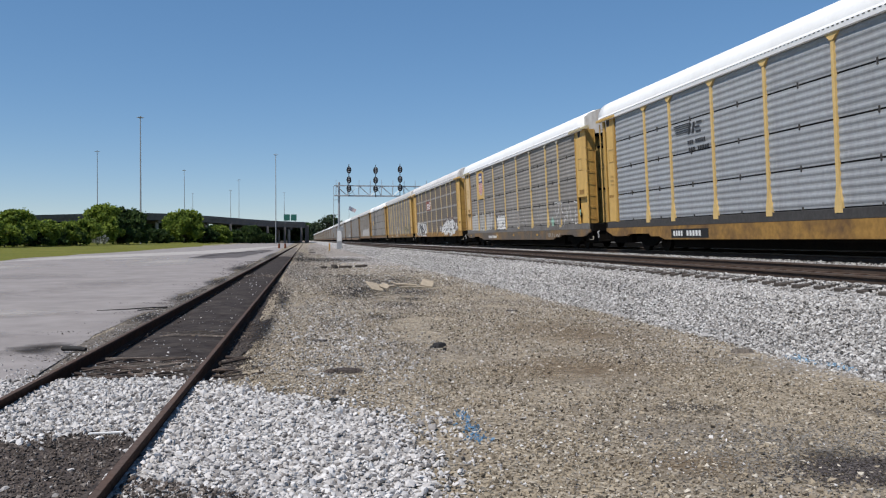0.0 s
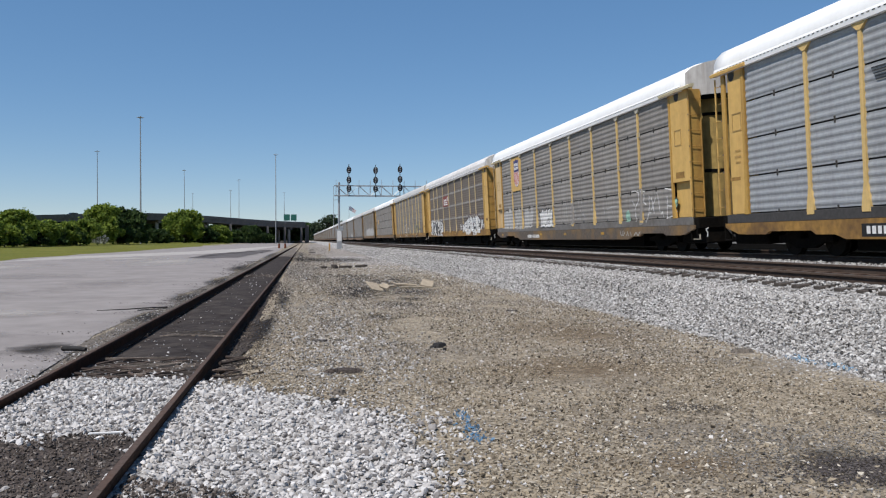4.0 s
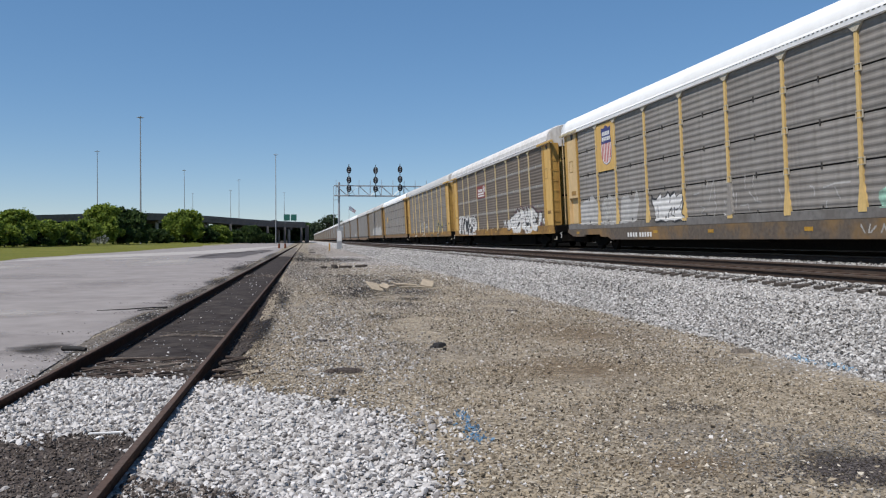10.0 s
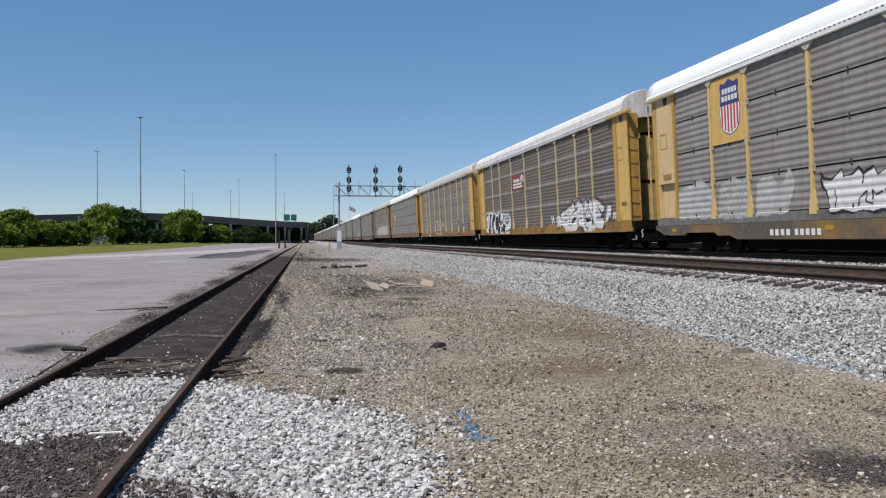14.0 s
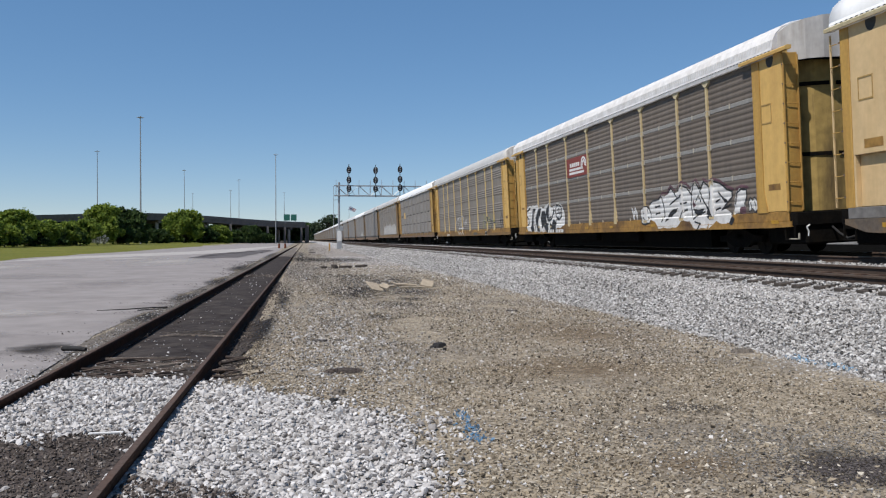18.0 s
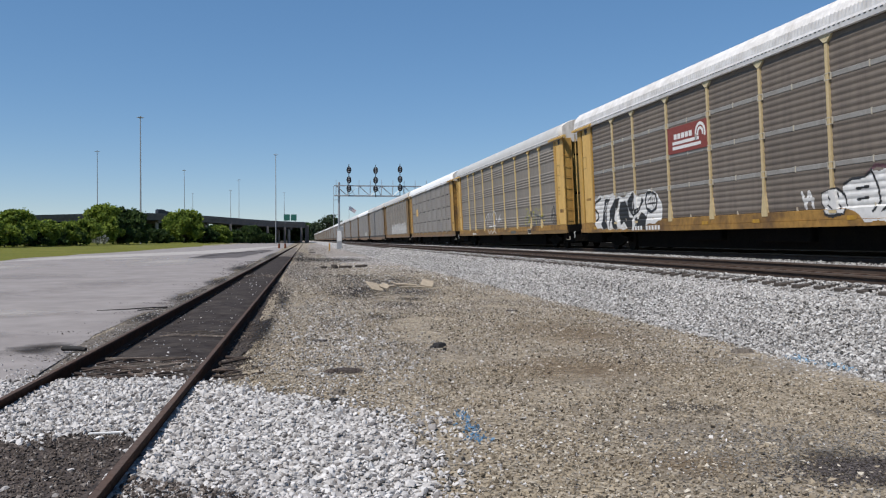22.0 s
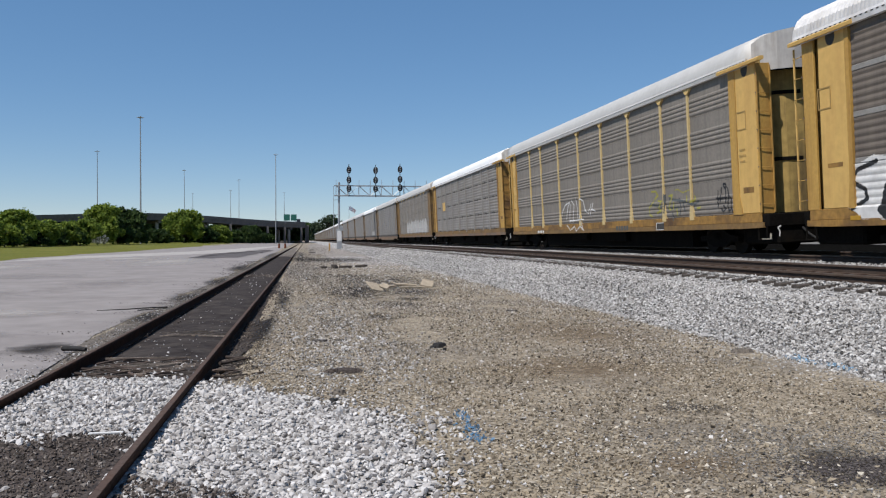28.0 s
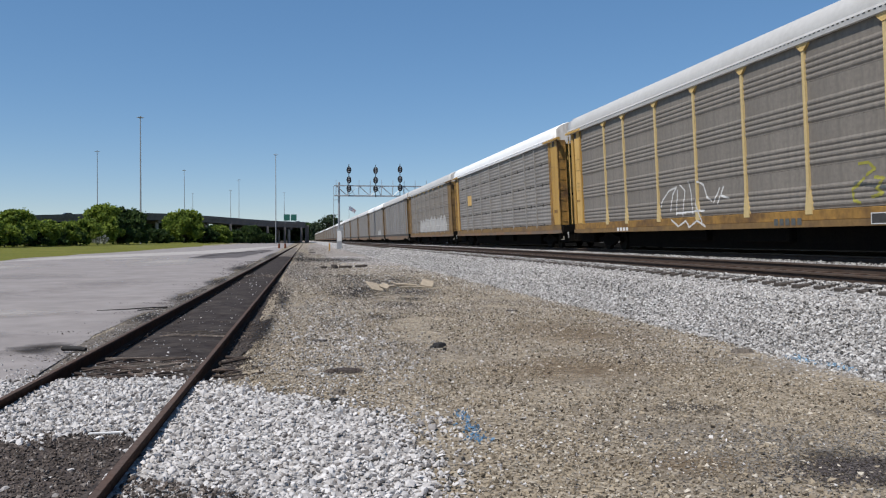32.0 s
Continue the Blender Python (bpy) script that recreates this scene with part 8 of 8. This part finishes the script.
line(C, SC, "graffiti_white", "thin white line on the black letters", [(8.89, 1.86), (9.0, 1.52), (8.86, 1.16), (8.65, 0.88)], 0.018, 0.0085)
line(C, SC, "graffiti_white", "thin white line on the black letters", [(7.34, 1.99), (7.52, 1.79), (7.49, 1.46), (7.27, 1.18), (7.17, 0.87)], 0.018, 0.0085)
line(C, SC, "graffiti_white", "thin white line on the black letters", [(6.94, 1.65), (7.08, 1.48)], 0.018, 0.0085)
# dusty car: scrawls
line(D, SD, "graffiti_white", "thin white sprayed scrawl", [(4.13, 1.57), (4.0, 1.79), (3.49, 2.07), (2.93, 2.15), (3.24, 1.91), (3.39, 1.4)], 0.03, 0.005)
line(D, SD, "graffiti_white", "thin white sprayed scrawl", [(2.66, 2.21), (2.33, 2.01), (2.51, 1.23)], 0.03, 0.005)
line(D, SD, "graffiti_white", "thin white sprayed scrawl", [(2.04, 2.27), (1.91, 1.92), (1.81, 1.28)], 0.03, 0.005)
line(D, SD, "graffiti_white", "thin white sprayed scrawl", [(1.54, 2.24), (1.54, 1.55), (1.19, 0.99)], 0.03, 0.005)
line(D, SD, "graffiti_white", "thin white sprayed scrawl", [(1.38, 2.23), (1.07, 2.11), (0.87, 1.73), (0.58, 1.61)], 0.03, 0.005)
line(D, SD, "graffiti_white", "thin white sprayed scrawl", [(0.09, 1.95), (0.43, 1.57)], 0.03, 0.005)
line(D, SD, "graffiti_white", "thin white sprayed scrawl", [(-0.14, 1.98), (0.21, 1.5)], 0.03, 0.005)
line(D, SD, "graffiti_white", "thin white sprayed scrawl", [(-0.04, 1.72), (-0.46, 1.63)], 0.03, 0.005)
line(D, SD, "graffiti_white", "thin white sprayed scrawl", [(3.33, 1.1), (2.81, 0.87), (2.27, 1.04), (2.03, 0.83), (1.51, 1.03), (0.97, 0.85)], 0.03, 0.005)
line(D, SD, "graffiti_white", "thin white sprayed scrawl", [(2.94, 1.31), (1.08, 1.33)], 0.03, 0.005)
line(D, SD, "graffiti_white", "thin white sprayed scrawl", [(2.86, 2.04), (2.98, 1.24)], 0.03, 0.005)
line(D, SD, "graffiti_olive", "yellow-green sprayed stroke", [(-6.14, 2.12), (-6.45, 2.12), (-6.65, 1.96), (-6.38, 1.85)], 0.035, 0.005)
line(D, SD, "graffiti_olive", "yellow-green sprayed stroke", [(-6.29, 1.78), (-6.1, 1.64), (-5.92, 1.57), (-5.94, 1.31), (-6.16, 1.25)], 0.035, 0.005)
line(D, SD, "graffiti_olive", "yellow-green sprayed stroke", [(-6.64, 1.78), (-6.93, 1.74), (-6.7, 1.53), (-6.9, 1.42), (-6.56, 1.36)], 0.035, 0.005)
line(D, SD, "graffiti_olive", "yellow-green sprayed stroke", [(-7.5, 1.89), (-7.77, 1.92), (-7.51, 1.49), (-7.66, 1.43)], 0.035, 0.005)
line(D, SD, "graffiti_olive", "yellow-green sprayed stroke", [(-7.9, 1.65), (-7.85, 1.47)], 0.035, 0.005)
line(D, SD, "graffiti_olive", "yellow-green sprayed stroke", [(-8.11, 1.46), (-8.13, 1.22)], 0.035, 0.005)
line(D, SD, "graffiti_olive", "yellow-green sprayed stroke", [(-8.81, 1.82), (-8.83, 1.69)], 0.035, 0.005)
line(D, SD, "graffiti_olive", "yellow-green sprayed stroke", [(-9.37, 1.8), (-9.43, 1.69), (-9.1, 1.62)], 0.035, 0.005)
line(D, SD, "graffiti_olive", "yellow-green sprayed stroke", [(-9.54, 1.42), (-9.72, 1.43)], 0.035, 0.005)
line(D, SD, "graffiti_olive", "thin yellow-green sprayed line", [(-7.97, 2.05), (-8.08, 2.08), (-8.23, 2.07), (-8.54, 1.95), (-8.99, 2.01), (-9.16, 2.1)], 0.016, 0.005)
line(D, SD, "graffiti_slate", "dull dark sprayed stroke", [(-7.23, 1.94), (-7.24, 1.6), (-7.19, 1.36)], 0.04, 0.0045)
line(D, SD, "graffiti_slate", "dull dark sprayed stroke", [(-8.28, 1.77), (-8.4, 1.49), (-8.32, 1.26)], 0.04, 0.0045)
line(D, SD, "graffiti_slate", "dull dark sprayed stroke", [(-8.9, 1.59), (-9.35, 1.54), (-9.64, 1.63)], 0.04, 0.0045)
line(D, SD, "graffiti_slate", "dull dark sprayed stroke", [(-7.53, 1.81), (-8.76, 1.65)], 0.04, 0.0045)
line(D, SD, "graffiti_slate", "dull dark sprayed stroke", [(-6.02, 1.69), (-7.04, 1.54)], 0.04, 0.0045)
line(D, SD, "graffiti_slate", "dull dark sprayed stroke", [(-7.77, 1.33), (-7.87, 1.09)], 0.04, 0.0045)
line(D, SD, "graffiti_slate", "dull dark sprayed stroke", [(-7.43, 1.49), (-8.26, 1.49)], 0.04, 0.0045)
line(D, SD, "graffiti_slate", "dull dark sprayed stroke", [(-8.56, 1.66), (-8.68, 1.38)], 0.04, 0.0045)
line(D, SD, "graffiti_black", "thin black sprayed tag stroke", [(-10.84, 1.86), (-10.85, 1.4)], 0.028, 0.005)
line(D, SD, "graffiti_black", "thin black sprayed tag stroke", [(-11.05, 1.96), (-10.98, 1.54)], 0.028, 0.005)
line(D, SD, "graffiti_black", "thin black sprayed tag stroke", [(-11.18, 2.06), (-11.3, 2.06), (-11.33, 1.96), (-11.21, 1.95), (-11.18, 2.05)], 0.028, 0.005)
line(D, SD, "graffiti_black", "thin black sprayed tag stroke", [(-11.29, 1.9), (-11.3, 1.52)], 0.028, 0.005)
line(D, SD, "graffiti_black", "thin black sprayed tag stroke", [(-11.41, 1.93), (-11.47, 1.7)], 0.028, 0.005)
line(D, SD, "graffiti_black", "thin black sprayed tag stroke", [(-11.01, 1.35), (-11.16, 1.25), (-11.29, 1.34), (-11.17, 1.44)], 0.028, 0.005)
line(D, SD, "graffiti_black", "thin black sprayed tag stroke", [(-11.51, 1.7), (-11.62, 1.6), (-11.6, 1.32), (-11.48, 1.26), (-11.41, 1.43), (-11.49, 1.68)], 0.028, 0.005)
line(D, SD, "graffiti_black", "thin black sprayed tag stroke", [(-10.78, 1.65), (-11.39, 1.66)], 0.028, 0.005)
line(D, SD, "graffiti_black", "thin black sprayed tag stroke", [(-11.67, 1.28), (-11.68, 1.23)], 0.028, 0.005)
line(D, SD, "graffiti_black", "black marker drawing on the end panel", [(-12.57, 1.65), (-12.61, 1.39), (-13.07, 1.35), (-13.02, 1.65), (-12.57, 1.65)], 0.014, 0.004)
line(D, SD, "graffiti_black", "black marker drawing on the end panel", [(-13.03, 1.84), (-13.16, 1.72), (-13.02, 1.61)], 0.014, 0.004)
bars(D, 7.6, 0.78, 1.2, 0.13, 4, "decal_white", "faded reporting marks", -1.505)
bars(D, -3.4, 0.80, 1.3, 0.17, 5, "graffiti_slate", "stencilled block of small writing", -1.505)
part("notice_board", Geo().box(-1.506, -1.498, -7.15, -6.55, 0.77, 1.02), M["base_grey"], D, "dark plate edged in white on the sill")
for y0, y1, z0, z1 in ((-7.15, -6.55, 1.0, 1.02), (-7.15, -6.55, 0.77, 0.79), (-6.57, -6.55, 0.79, 1.0)):
    part("plate_edge", Geo().box(-1.509, -1.505, y0, y1, z0, z1), M["decal_white"], D, "thin white edge")

# reflective strips on the sills
for car, y, z, x in ((B, -0.29, 0.65, -1.502), (B, 3.68, 0.67, -1.502), (B, -5.2, 0.65, -1.502), (C, 1.88, 0.90, -1.502), (C, -1.02, 0.89, -1.502), (C, 11.5, 0.87, -1.502), (C, -12.6, 0.84, -1.502), (C, -5.0, 0.88, -1.502), (B, 11.9, 0.70, -1.502)):
    part("reflector", Geo().box(x - 0.006, x + 0.004, y - 0.17, y + 0.17, z, z + 0.10, 0.002), M["reflector"], car, "worn yellow reflective strip")

# distant cars with a few marks
part("emblem_panel", Geo().box(-1.487, -1.462, 7.3, 8.6, 2.9, 3.6, 0.004), M["yellow_pale"], E, "small yellow plate")
blob(F, SF, "graffiti_grey", "weathered white sprayed letters low on the side", jag(-10.5, 5.5, 1.2, 2.7, 9, 41), 0.004, 0.0, 0.05)
blob(TRAIN[7], SF, "graffiti_grey", "faded white sprayed letters low on the side", jag(-8.5, -3.5, 1.2, 2.1, 5, 42), 0.004, 0.0, 0.05)

# stencils on the yellow end panels
for car in (A, B, C, D, E):
    for s in (-1, 1):
        y = 12.45 if s > 0 else -12.4
        for k, (w, n) in enumerate(((0.3, 4), (0.36, 5), (0.28, 4)) if car in (A, D) else ()):
            bars(car, y, 2.9 - 0.16 * k, w, 0.05, n, "stencil", "small stencilled writing", -1.499)
        part("stencil_box", Geo().box(-1.4985, -1.49, y - 0.24, y + 0.24, 3.47, 3.5).box(-1.4985, -1.49, y - 0.24, y + 0.24, 3.95, 3.98).box(-1.4985, -1.49, y - 0.24, y - 0.215, 3.5, 3.95).box(-1.4985, -1.49, y + 0.215, y + 0.24, 3.5, 3.95), M["stencil"], car, "stencilled frame")


# ---- what moves ----
def gone(t):
    """Metres that the train has rolled by t seconds: it gains speed slowly."""
    return 2.4607 * t - 0.0233455 * t ** 2 + 0.00159691 * t ** 3 - 2.41489e-5 * t ** 4


def motions():
    for i, car in enumerate(TRAIN):
        walk(car, [(float(t), car_at(i, gone(t))) for t in range(0, 33)])
    for w, dy in ROLL:
        walk(w, [(0.2 * k, Matrix.Translation((0, dy, 0.42)) @ Matrix.Rotation(gone(0.2 * k) / 0.42, 4, "X")) for k in range(161)])
    for v, t0, x0 in ((V_CAR, 3.0, -91.0), (V_TRUCK, 19.0, -87.0), (V_CAR2, 31.0, -92.5)):
        rows = []
        for k in range(33):
            x = x0 + 11.6 * (k - t0)
            p, d = Vector(road(x)), road_dir(x)
            n = Vector((-d.y, d.x, 0)).normalized()
            rows.append((float(k), Matrix.Translation(p + n * 3.2 + Vector((0, 0, -1.0))) @ Matrix.Rotation(math.atan2(d.y, d.x), 4, "Z")))
        walk(v, rows)
    for c, k in FLAG:
        walk(c, [(float(t), pose(0.06 + 0.8 * k, 0, 17.6 - 0.45 * k + 0.12 * k * math.sin(1.1 * t), 0, 24 + 5 * math.sin(1.1 * t), 14 * math.sin(1.7 * t + 1.2 * k))) for t in range(33)])


motions()
